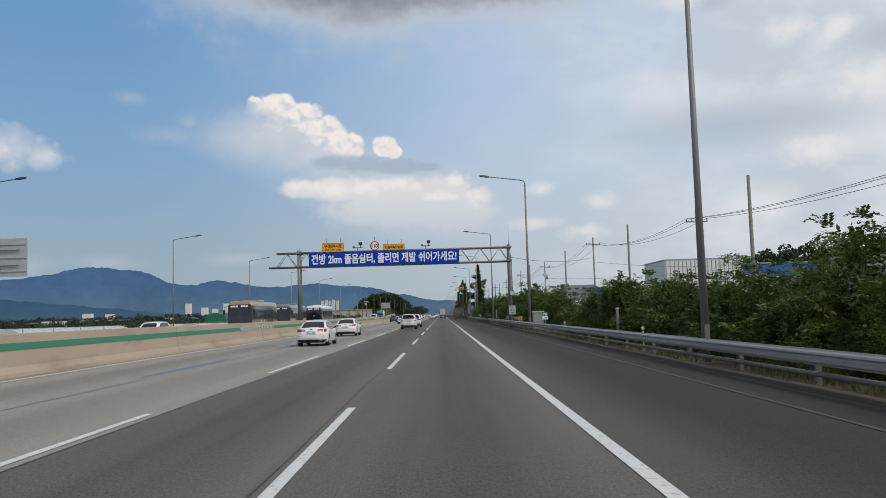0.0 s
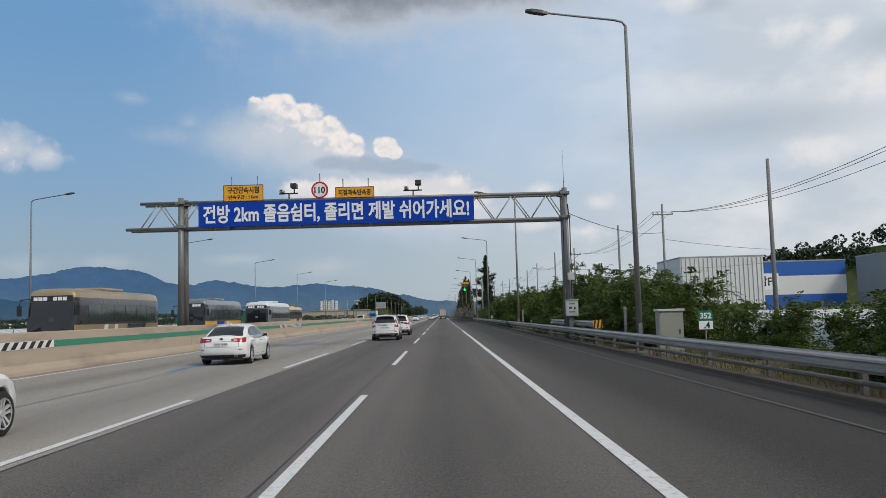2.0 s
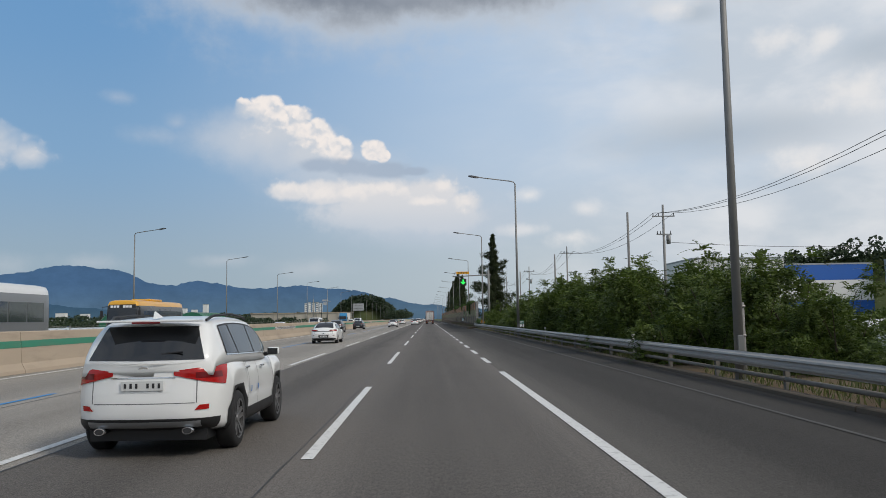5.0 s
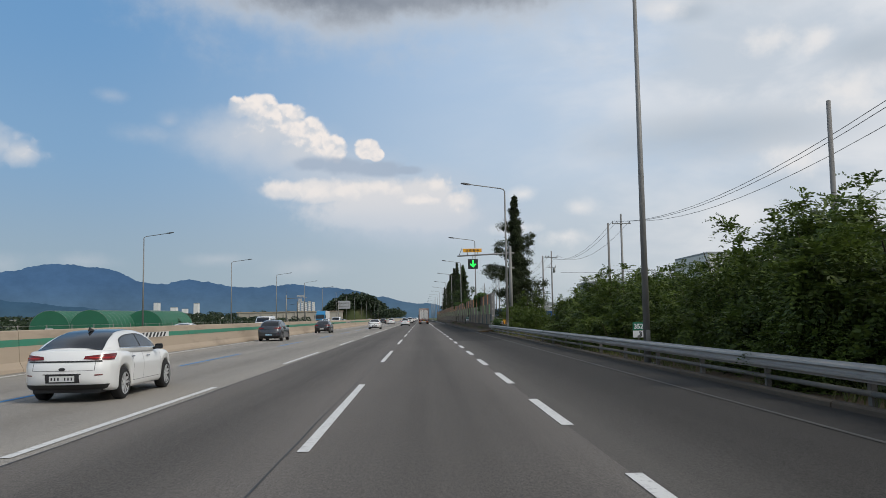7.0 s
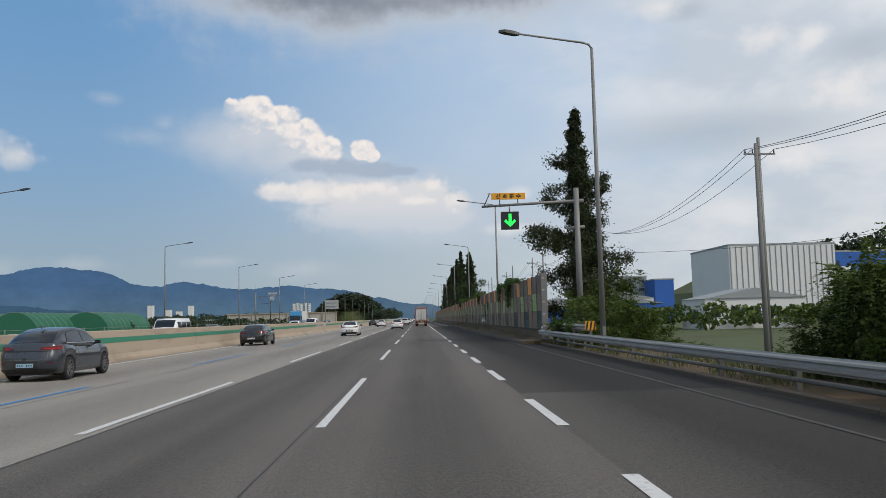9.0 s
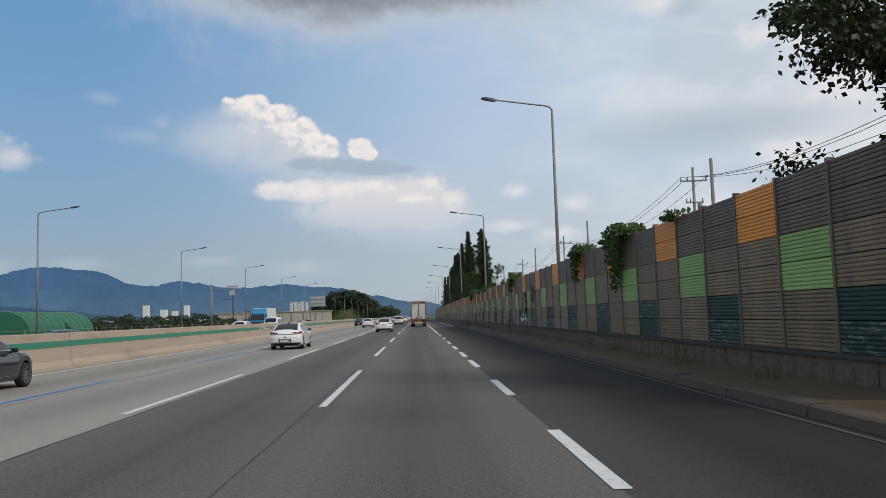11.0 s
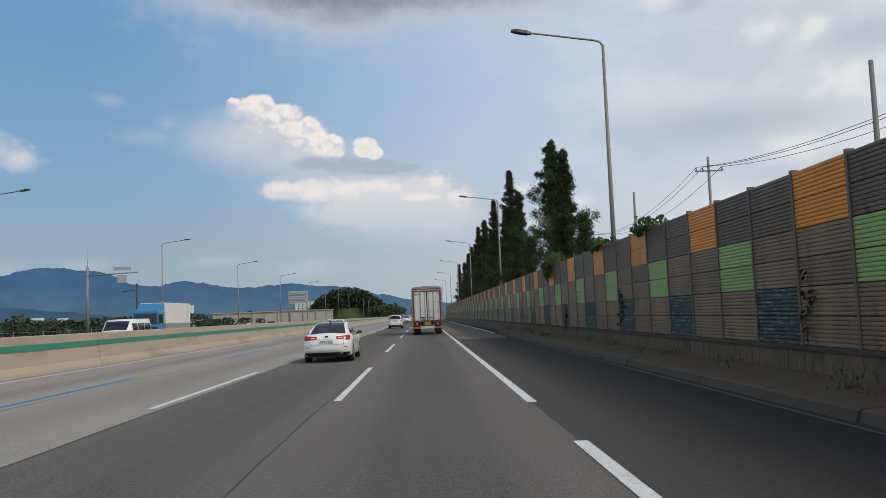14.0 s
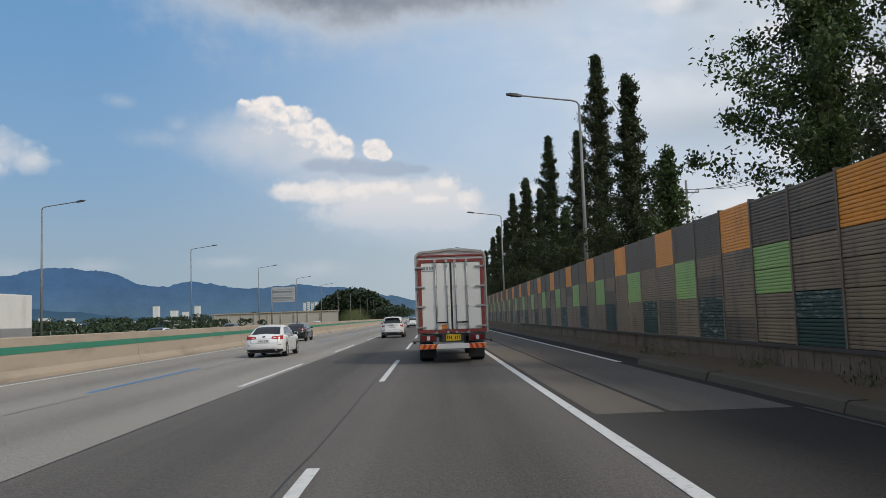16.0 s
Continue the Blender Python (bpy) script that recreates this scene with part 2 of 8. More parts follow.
def asphalt(name, color, streak, patch, edge_shade=None, drip=0.12):
    """Worn asphalt: fine chippings, long wheel streaks and dim patches."""
    m = bpy.data.materials.new(name)
    m.use_nodes = True
    N = Nodes(m.node_tree)
    b = m.node_tree.nodes["Principled BSDF"]
    co = N.add("ShaderNodeTexCoord").outputs["Object"]
    # chips and specks drawn out along y to look round from the camera
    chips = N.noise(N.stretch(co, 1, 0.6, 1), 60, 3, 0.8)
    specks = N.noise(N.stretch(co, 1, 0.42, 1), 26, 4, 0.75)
    lanes = N.noise(N.stretch(co, 1.1, 0.012, 1), 1.0, 4, 0.6)
    blotch = N.noise(N.stretch(co, 1, 0.25, 1), 0.35, 5, 0.6)
    k = N.math("ADD", 1.0, N.math("MULTIPLY", N.math("SUBTRACT", chips, 0.5), 3.2))
    k = N.math("ADD", k, N.math("MULTIPLY", N.math("SUBTRACT", specks, 0.5), 1.7))
    k = N.math("ADD", k, N.math("MULTIPLY", N.math("SUBTRACT", lanes, 0.5), streak))
    k = N.math("ADD", k, N.math("MULTIPLY", N.math("SUBTRACT", blotch, 0.5), patch))
    sep = N.add("ShaderNodeSeparateXYZ")
    N.put(sep.inputs[0], co)
    oil = N.math("COSINE", N.math("MULTIPLY", sep.outputs[0], 1.7453))       # lanes are 3.6 m wide: drip stains along their middles
    k = N.math("SUBTRACT", k, N.math("MULTIPLY", oil, drip))
    if edge_shade:                                  # shade of hedge and wall painted in: darker towards the kerb
        k = N.math("MULTIPLY", k, N.step(N.math("ADD", sep.outputs[0], N.math("MULTIPLY", blotch, 1.2)), edge_shade[0], edge_shade[1], 1.0, edge_shade[2]))
    rgb = N.add("ShaderNodeCombineXYZ")
    for s in rgb.inputs:
        N.put(s, k)
    N.put(b.inputs["Base Color"], N.mix(1.0, color, rgb.outputs[0], "MULTIPLY"))
    b.inputs["Roughness"].default_value = 0.85
    b.inputs["Specular IOR Level"].default_value = 0.3
    n = N.add("ShaderNodeBump")
    n.inputs["Distance"].default_value = 0.010
    N.put(n.inputs["Height"], chips)
    m.node_tree.links.new(n.outputs[0], b.inputs["Normal"])
    return m


def worn_paint(name, color, under, wear):
    """Road paint rubbed through to the asphalt in places."""
    m = material(name, color, 0.7, vary=0.10, scale=1.2, grain=60, stains=under, stain_amount=wear, stain_scale=9.0, bump=0.002)
    return m


def leaf_material(name, color, light, dapple=0.35):
    m = bpy.data.materials.new(name)
    m.use_nodes = True
    N = Nodes(m.node_tree)
    b = m.node_tree.nodes["Principled BSDF"]
    g = N.add("ShaderNodeNewGeometry")
    co = N.add("ShaderNodeTexCoord").outputs["Object"]
    patch = N.step(N.noise(co, 0.9, 3, 0.6), 0.35, 0.68)
    pick = N.math("ADD", N.math("MULTIPLY", g.outputs["Random Per Island"], 0.6), N.math("MULTIPLY", patch, 0.4))
    col = N.mix(pick, color, light)
    N.put(b.inputs["Base Color"], col)
    b.inputs["Roughness"].default_value = 0.55
    b.inputs["Specular IOR Level"].default_value = 0.35
    t = N.add("ShaderNodeBsdfTranslucent")
    N.put(t.inputs[0], col)
    ms = N.add("ShaderNodeMixShader")
    ms.inputs[0].default_value = dapple
    m.node_tree.links.new(b.outputs[0], ms.inputs[1])
    m.node_tree.links.new(t.outputs[0], ms.inputs[2])
    m.node_tree.links.new(ms.outputs[0], m.node_tree.nodes["Material Output"].inputs[0])
    return m


def glow(name, color, strength):
    m = bpy.data.materials.new(name)
    m.use_nodes = True
    N = Nodes(m.node_tree)
    b = m.node_tree.nodes["Principled BSDF"]
    b.inputs["Base Color"].default_value = (*color, 1)
    b.inputs["Emission Color"].default_value = (*color, 1)
    b.inputs["Emission Strength"].default_value = strength
    return m


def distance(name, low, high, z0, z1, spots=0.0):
    """A far backdrop that glows, with the haze of a mile and more of air painted into its colour."""
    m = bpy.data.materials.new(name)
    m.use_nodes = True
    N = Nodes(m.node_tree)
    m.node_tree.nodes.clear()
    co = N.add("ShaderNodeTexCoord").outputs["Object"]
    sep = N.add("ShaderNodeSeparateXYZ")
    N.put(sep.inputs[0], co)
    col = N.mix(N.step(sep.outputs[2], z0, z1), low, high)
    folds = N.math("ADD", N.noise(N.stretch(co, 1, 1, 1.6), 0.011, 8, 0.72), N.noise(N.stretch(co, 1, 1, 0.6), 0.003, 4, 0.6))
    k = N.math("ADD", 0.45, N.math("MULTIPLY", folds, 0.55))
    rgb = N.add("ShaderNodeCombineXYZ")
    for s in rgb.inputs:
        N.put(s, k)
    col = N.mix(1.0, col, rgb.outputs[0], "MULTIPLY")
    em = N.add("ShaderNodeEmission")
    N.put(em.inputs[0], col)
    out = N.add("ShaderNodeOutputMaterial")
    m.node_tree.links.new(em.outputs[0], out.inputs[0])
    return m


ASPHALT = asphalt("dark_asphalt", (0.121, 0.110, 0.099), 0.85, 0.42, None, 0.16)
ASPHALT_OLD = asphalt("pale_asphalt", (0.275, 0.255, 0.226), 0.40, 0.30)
# one shoulder asphalt in two tones: the darker has the noise wall's shade painted in
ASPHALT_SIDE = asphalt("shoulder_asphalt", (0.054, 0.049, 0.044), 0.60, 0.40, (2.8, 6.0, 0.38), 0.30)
ASPHALT_LIT = asphalt("lit_shoulder_asphalt", (0.086, 0.079, 0.071), 0.60, 0.40, (2.8, 6.0, 0.42), 0.25)
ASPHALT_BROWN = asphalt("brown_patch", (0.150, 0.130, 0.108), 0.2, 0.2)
TAR = material("joint_tar", (0.035, 0.035, 0.036), 0.6, vary=0.3, grain=20)
PAINT_WHITE = worn_paint("white_road_paint", (0.66, 0.66, 0.64), (0.16, 0.16, 0.16), 0.55)
PAINT_DIM = worn_paint("faded_road_paint", (0.072, 0.069, 0.064), (0.06, 0.06, 0.06), 0.8)
PAINT_BLUE = worn_paint("blue_road_paint", (0.03, 0.23, 0.54), (0.14, 0.16, 0.19), 0.5)
SOIL = material("dry_soil", (0.104, 0.068, 0.036), 0.95, vary=0.3, scale=1.5, grain=30, bump=0.02, stains=(0.10, 0.10, 0.05), stain_amount=0.7, stain_scale=0.8)
GRASS_GROUND = material("field_ground", (0.070, 0.090, 0.032), 0.95, vary=0.35, scale=0.05, grain=0.9, stains=(0.14, 0.12, 0.06), stain_amount=0.6, stain_scale=0.03)
CONCRETE = material("barrier_concrete", (0.41, 0.335, 0.255), 0.9, vary=0.08, scale=0.8, grain=25, bump=0.003, stains=(0.20, 0.165, 0.13), stain_amount=0.55, stain_scale=0.5, stretch=(1, 0.35, 2.0))
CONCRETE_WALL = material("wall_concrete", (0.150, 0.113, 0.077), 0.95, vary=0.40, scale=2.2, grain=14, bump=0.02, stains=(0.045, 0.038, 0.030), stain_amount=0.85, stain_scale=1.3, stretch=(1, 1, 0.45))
SILL = material("dark_sill_beam", (0.060, 0.050, 0.042), 0.8, vary=0.25, scale=1.5, grain=20)
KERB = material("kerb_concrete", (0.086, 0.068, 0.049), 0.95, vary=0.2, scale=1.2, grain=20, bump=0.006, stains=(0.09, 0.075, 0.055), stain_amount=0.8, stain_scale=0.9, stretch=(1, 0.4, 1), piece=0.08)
GREEN_BAND = material("green_band_paint", (0.035, 0.225, 0.14), 0.6, vary=0.1, scale=0.8, grain=20, stains=(0.13, 0.15, 0.11), stain_amount=0.5, stain_scale=0.8, stretch=(1, 0.3, 1.5))
BLACK_PAINT = material("black_paint", (0.018, 0.018, 0.02), 0.6, vary=0.15)
WHITE_PAINT = material("white_paint", (0.74, 0.74, 0.72), 0.5, vary=0.05, stains=(0.45, 0.43, 0.40), stain_amount=0.4, stain_scale=1.0)
GALV = material("galvanised_steel", (0.36, 0.345, 0.322), 0.50, metal=0.15, vary=0.12, scale=2.0, grain=30, stains=(0.25, 0.24, 0.23), stain_amount=0.5, stain_scale=0.7, piece=0.06)
POLE = material("grey_pole_paint", (0.215, 0.213, 0.205), 0.55, metal=0.2, vary=0.10, scale=1.5, grain=20, stains=(0.13, 0.125, 0.12), stain_amount=0.4)
STEEL = material("weathered_steel", (0.20, 0.203, 0.20), 0.5, metal=0.35, vary=0.14, scale=2.0, grain=18, stains=(0.15, 0.13, 0.11), stain_amount=0.5, stain_scale=1.2)
# posts and spacers: the shade behind the beam is put into this colour
RAIL_DIM = material("dim_rail_steel", (0.165, 0.155, 0.138), 0.7, metal=0.2, vary=0.25, scale=1.2, grain=20, stains=(0.06, 0.05, 0.04), stain_amount=0.7, stain_scale=1.5)
DARK_METAL = material("dark_metal", (0.05, 0.052, 0.055), 0.5, metal=0.3, vary=0.15)
CONC_POLE = material("concrete_pole", (0.20, 0.195, 0.187), 0.9, vary=0.1, scale=1.5, grain=30, stains=(0.18, 0.17, 0.16), stain_amount=0.5, stain_scale=1.0)
CABLE = material("black_cable", (0.03, 0.03, 0.033), 0.6, vary=0.05)
SIGN_BLUE = material("blue_sign_sheet", (0.004, 0.048, 0.37), 0.6, vary=0.05, scale=1.0, spec=0.15)
SIGN_YELLOW = material("amber_sign_sheet", (0.78, 0.36, 0.015), 0.45, vary=0.04, scale=1.0)
SIGN_WHITE = material("white_sign_sheet", (0.80, 0.81, 0.82), 0.4, vary=0.03)
SIGN_RED = material("red_sign_sheet", (0.55, 0.02, 0.02), 0.4, vary=0.03)
SIGN_GREEN = material("green_sign_sheet", (0.01, 0.16, 0.09), 0.45, vary=0.05)
SIGN_BACK = material("sign_back_aluminium", (0.42, 0.43, 0.44), 0.5, metal=0.3, vary=0.08, scale=1.0)
CABINET = material("grey_green_cabinet", (0.27, 0.275, 0.24), 0.6, vary=0.08, stains=(0.15, 0.14, 0.11), stain_amount=0.5, stain_scale=1.2)
CABINET_PALE = material("pale_grey_cabinet", (0.48, 0.49, 0.48), 0.5, vary=0.05, stains=(0.3, 0.28, 0.25), stain_amount=0.4)
BARK = material("bark", (0.085, 0.065, 0.048), 0.95, vary=0.3, scale=4, grain=25, bump=0.02, stretch=(1, 1, 0.3))
LEAF_BUSH = leaf_material("locust_leaf", (0.017, 0.036, 0.008), (0.140, 0.195, 0.034), 0.30)
LEAF_DARK = leaf_material("conifer_leaf", (0.013, 0.024, 0.010), (0.066, 0.084, 0.030), 0.24)
LEAF_TREE = leaf_material("tree_leaf", (0.018, 0.036, 0.013), (0.095, 0.140, 0.040), 0.3)
LEAF_VINE = leaf_material("vine_leaf", (0.026, 0.060, 0.016), (0.105, 0.170, 0.045))
LEAF_FAR = leaf_material("wood_leaf", (0.022, 0.038, 0.020), (0.050, 0.075, 0.034), 0.15)
GRASS = leaf_material("verge_grass", (0.060, 0.085, 0.025), (0.170, 0.180, 0.065))
PANEL_DARK = material("dark_grey_noise_panel", (0.150, 0.107, 0.070), 0.48, vary=0.36, scale=1.3, grain=14, stains=(0.038, 0.035, 0.032), stain_amount=0.85, stain_scale=1.1, stretch=(1, 1.0, 0.45), spec=0.4, piece=0.10)
PANEL_GREY = material("grey_noise_panel", (0.228, 0.157, 0.094), 0.48, vary=0.36, scale=1.3, grain=14, stains=(0.060, 0.052, 0.044), stain_amount=0.85, stain_scale=1.1, stretch=(1, 1.0, 0.45), spec=0.4, piece=0.12)
PANEL_ORANGE = material("orange_noise_panel", (0.80, 0.285, 0.016), 0.4, vary=0.20, scale=1.3, grain=14, stains=(0.42, 0.15, 0.025), stain_amount=0.45, stain_scale=1.5, stretch=(1, 1.0, 0.35), spec=0.4, piece=0.10)
PANEL_GREEN = material("light_green_noise_panel", (0.290, 0.450, 0.120), 0.4, vary=0.20, scale=1.3, grain=14, stains=(0.14, 0.22, 0.06), stain_amount=0.45, stain_scale=1.5, stretch=(1, 1.0, 0.35), spec=0.4, piece=0.10)
PANEL_TEAL = material("peeling_teal_noise_panel", (0.007, 0.036, 0.025), 0.55, vary=0.1, scale=1.0, grain=12, stains=(0.34, 0.35, 0.33), stain_amount=0.0, piece=0.1)
PANEL_PEEL = material("worn_teal_noise_panel", (0.007, 0.036, 0.025), 0.55, vary=0.1, scale=1.0, grain=12, stains=(0.40, 0.40, 0.36), stain_amount=0.95, stain_scale=4.0, stretch=(1, 0.6, 3.4), piece=0.1)
POST = material("noise_wall_post", (0.155, 0.115, 0.085), 0.55, metal=0.1, vary=0.2, scale=1.0, stains=(0.07, 0.055, 0.045), stain_amount=0.6, stain_scale=1.5)
SIGNAL_GREEN = glow("green_arrow_lamp", (0.02, 0.9, 0.10), 1.0)
TARP_GREEN = material("green_shade_net", (0.020, 0.135, 0.075), 0.7, vary=0.15, scale=0.3, grain=3)
VINYL = material("white_vinyl_sheet", (0.52, 0.54, 0.54), 0.4, vary=0.1, scale=0.3, grain=2)
FACADE_WHITE = material("white_cladding", (0.70, 0.70, 0.69), 0.7, vary=0.06, scale=0.1, grain=1.5)
FACADE_GREY = material("grey_cladding", (0.24, 0.27, 0.29), 0.7, vary=0.08, scale=0.1, grain=1.5)
FACADE_BLUE = material("blue_cladding", (0.02, 0.11, 0.42), 0.6, vary=0.08, scale=0.1, grain=1.5)
FACADE_BEIGE = material("beige_concrete", (0.42, 0.385, 0.33), 0.9, vary=0.12, scale=0.05, grain=0.6)
ROOF_GREY = material("grey_roof_sheet", (0.30, 0.32, 0.33), 0.6, vary=0.1, scale=0.2, grain=2)
FAR_GLASS = material("far_window", (0.05, 0.065, 0.08), 0.2, vary=0.1, scale=0.3)
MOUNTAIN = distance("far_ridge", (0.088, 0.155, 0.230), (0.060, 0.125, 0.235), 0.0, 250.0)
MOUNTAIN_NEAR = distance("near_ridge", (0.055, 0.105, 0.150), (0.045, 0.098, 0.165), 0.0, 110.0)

# ---- building helpers ----


def mesh_of(name, bm, smooth=False):
    me = bpy.data.meshes.new(name)
    if smooth:
        for f in bm.faces:
            f.smooth = True
    bm.to_mesh(me)
    bm.free()
    return me


def part(name, bm, mat, parent=None, label="", smooth=False):
    """Links a bmesh as one mesh object, under a thing or a part."""
    ob = new(name, mesh_of(name, bm, smooth))
    ob.data.materials.append(mat)
    if parent:
        ob.parent = parent
    return tagged(ob, label)


def piece(name, mesh, parent, loc=(0, 0, 0), turn=0.0):
    """One more object on a shared mesh."""
    ob = new(name, mesh)
    ob.parent = parent
    ob.matrix_basis = pose(*loc, 0, 0, turn)
    return ob


def thing(name, label, category, group="", kind="", at=None):
    ob = new(name)
    ob.empty_display_size = 0.2
    if at is not None:
        ob.matrix_basis = at
    return tagged(ob, label, category, group, kind)


def box(bm, x0, x1, y0, y1, z0, z1, bevel=0.0, m=None):
    r = bmesh.ops.create_cube(bm, size=1.0)
    vs = r["verts"]
    for v in vs:
        v.co = Vector((x0 + (v.co.x + 0.5) * (x1 - x0), y0 + (v.co.y + 0.5) * (y1 - y0), z0 + (v.co.z + 0.5) * (z1 - z0)))
    if bevel:
        es = list({e for v in vs for e in v.link_edges})
        r = bmesh.ops.bevel(bm, geom=es, offset=bevel, segments=2, affect="EDGES", profile=0.6)
        vs = list({v for f in r["faces"] for v in f.verts} | {v for v in vs if v.is_valid})
    if m is not None:
        for v in vs:
            v.co = m @ v.co
    return bm


def rod(bm, a, b, r0, r1=None, seg=10, caps=True):
    """A round bar from a to b."""
    a, b = Vector(a), Vector(b)
    r1 = r0 if r1 is None else r1
    q = (b - a).to_track_quat("Z", "Y").to_matrix()
    rings = []
    for p, r in ((a, r0), (b, r1)):
        rings.append([bm.verts.new(p + q @ Vector((math.cos(2 * math.pi * i / seg) * r, math.sin(2 * math.pi * i / seg) * r, 0))) for i in range(seg)])
    for i in range(seg):
        bm.faces.new((rings[0][i], rings[0][(i + 1) % seg], rings[1][(i + 1) % seg], rings[1][i])).smooth = True
    if caps:
        bm.faces.new(rings[0][::-1])
        bm.faces.new(rings[1])
    return bm


def pipe(bm, pts, r, seg=8, r_end=None):
    """A bent round bar through points."""
    pts = [Vector(p) for p in pts]
    rings = []
    n = len(pts)
    for i, p in enumerate(pts):
        d = (pts[min(i + 1, n - 1)] - pts[max(i - 1, 0)]).normalized()
        side = d.cross(Vector((0, 0, 1)) if abs(d.z) < 0.95 else Vector((0, 1, 0))).normalized()
        up = side.cross(d)
        rr = r if r_end is None else r + (r_end - r) * i / (n - 1)
        rings.append([bm.verts.new(p + (side * math.cos(2 * math.pi * k / seg) + up * math.sin(2 * math.pi * k / seg)) * rr) for k in range(seg)])
    for ra, rb in zip(rings, rings[1:]):
        for k in range(seg):
            bm.faces.new((ra[k], ra[(k + 1) % seg], rb[(k + 1) % seg], rb[k])).smooth = True
    bm.faces.new(rings[0])
    bm.faces.new(rings[-1][::-1])
    return bm


def prism(bm, outline, y0, y1, closed=True):
    """An outline in x and z, drawn along y."""
    a = [bm.verts.new((x, y0, z)) for x, z in outline]
    b = [bm.verts.new((x, y1, z)) for x, z in outline]
    n = len(outline)
    for i in range(n if closed else n - 1):
        j = (i + 1) % n
        bm.faces.new((a[i], a[j], b[j], b[i]))
    if closed:
        bm.faces.new(a[::-1])
        bm.faces.new(b)
    bmesh.ops.recalc_face_normals(bm, faces=bm.faces)
    return bm


def sheet(x0, x1, y0, y1, z, n=1):
    bm = bmesh.new()
    for i in range(n):
        ya, yb = y0 + (y1 - y0) * i / n, y0 + (y1 - y0) * (i + 1) / n
        bm.faces.new([bm.verts.new(p) for p in ((x0, ya, z), (x1, ya, z), (x1, yb, z), (x0, yb, z))])
    return bm


def words(text, size, mat, name, parent, m, bold=0.0, width=None, label=""):
    """Lettering as a thin mesh; m places its middle, lying in x and z and facing -y."""
    c = bpy.data.curves.new(name, "FONT")
    c.body, c.size, c.align_x, c.align_y = text, size, "CENTER", "CENTER"
    c.extrude, c.offset = 0.004, bold
    tmp = bpy.data.objects.new(name, c)
    scene.collection.objects.link(tmp)
    me = bpy.data.meshes.new_from_object(tmp.evaluated_get(bpy.context.evaluated_depsgraph_get()))
    bpy.data.objects.remove(tmp)
    bpy.data.curves.remove(c)
    me.materials.clear()
    xs = [v.co.x for v in me.vertices]
    k = (width / (max(xs) - min(xs))) if width else 1.0
    mid = (max(xs) + min(xs)) / 2
    ys = [v.co.y for v in me.vertices]
    midy = (max(ys) + min(ys)) / 2
    for v in me.vertices:
        v.co = Vector(((v.co.x - mid) * k, -v.co.z, v.co.y - midy))
    me.materials.append(mat)
    ob = new(name, me)
    if parent:
        ob.parent = parent
    ob.matrix_basis = m
    return tagged(ob, label)


def bars(spec, mat, name, parent, m, label=""):
    """Plain bars for writing that stays unread: (x, z, width, height)."""
    bm = bmesh.new()
    for x, z, w, h in spec:
        box(bm, x - w / 2, x + w / 2, -0.004, 0.0, z - h / 2, z + h / 2)
    ob = part(name, bm, mat, parent, label)
    ob.matrix_basis = m
    return ob


rng = random.Random(7)

# ---- ground and road ----
ROAD_START, ROAD_END = -60.0, 1500.0
X_EDGE, X_DARK, X_KERB = -13.9, -5.15, 6.55     # foot of the median, seam of the two pavements, kerb


def ground():
    """One sheet to the horizon that dips beside the embankment."""
    xs = [-9500, -4500, -1500, -600, -250, -120, -70, -45, -38.5, -36.0, 9.5, 13.0, 17.0, 30, 60, 120, 300, 700, 1800, 4500, 9500]
    ys = [-600, -60, 0, 60, 120, 180, 240, 320, 450, 700, 1100, 1800, 3000, 4800, 9500]
    bm = bmesh.new()
    grid = []
    for y in ys:
        row = []
        for x in xs:
            z = -0.16 if -36.5 < x < 10 else (-0.9 if -39 < x < 14 else -2.0)
            if x > 120:
                z += min((x - 120) * 0.012, 14)
            row.append(bm.verts.new((x, y, z)))
        grid.append(row)
    for r0, r1 in zip(grid, grid[1:]):
        for i in range(len(xs) - 1):
            bm.faces.new((r0[i], r0[i + 1], r1[i + 1], r1[i]))
    ob = part("ground", bm, GRASS_GROUND)
    return tagged(ob, "flat green farmland with dry patches beside the motorway", "ground", kind="structure")


ground()
road = tagged(part("road", sheet(X_DARK, 1.8, ROAD_START, ROAD_END, 0.0, 40), ASPHALT), "worn dark asphalt lanes of the motorway", "road", kind="structure")
part("shoulder", sheet(1.8, X_KERB, ROAD_START, 190.0, 0.0, 20), ASPHALT_LIT, road, "lighter asphalt of the hard shoulder")
part("shoulder", sheet(1.8, X_KERB, 190.0, ROAD_END, 0.0, 20), ASPHALT_SIDE, road, "asphalt of the hard shoulder with the wall shade painted in")
part("old_lanes", sheet(X_EDGE, X_DARK, ROAD_START, ROAD_END, 0.0, 40), ASPHALT_OLD, road, "paler worn pavement of the fast lanes")
part("brown_strip", sheet(2.05, 3.15, 318.6, 420, 0.004, 4), ASPHALT_BROWN, road, "brown strip of older pavement")
part("grey_strip", sheet(3.25, 5.2, 318.6, 420, 0.004, 4), ASPHALT, road, "greyer pavement patch on the shoulder")
opp = tagged(part("opposite_road", sheet(-33.6, -14.55, ROAD_START, ROAD_END, 0.0, 40), ASPHALT_OLD), "pale asphalt of the opposite carriageway", "road", kind="structure")

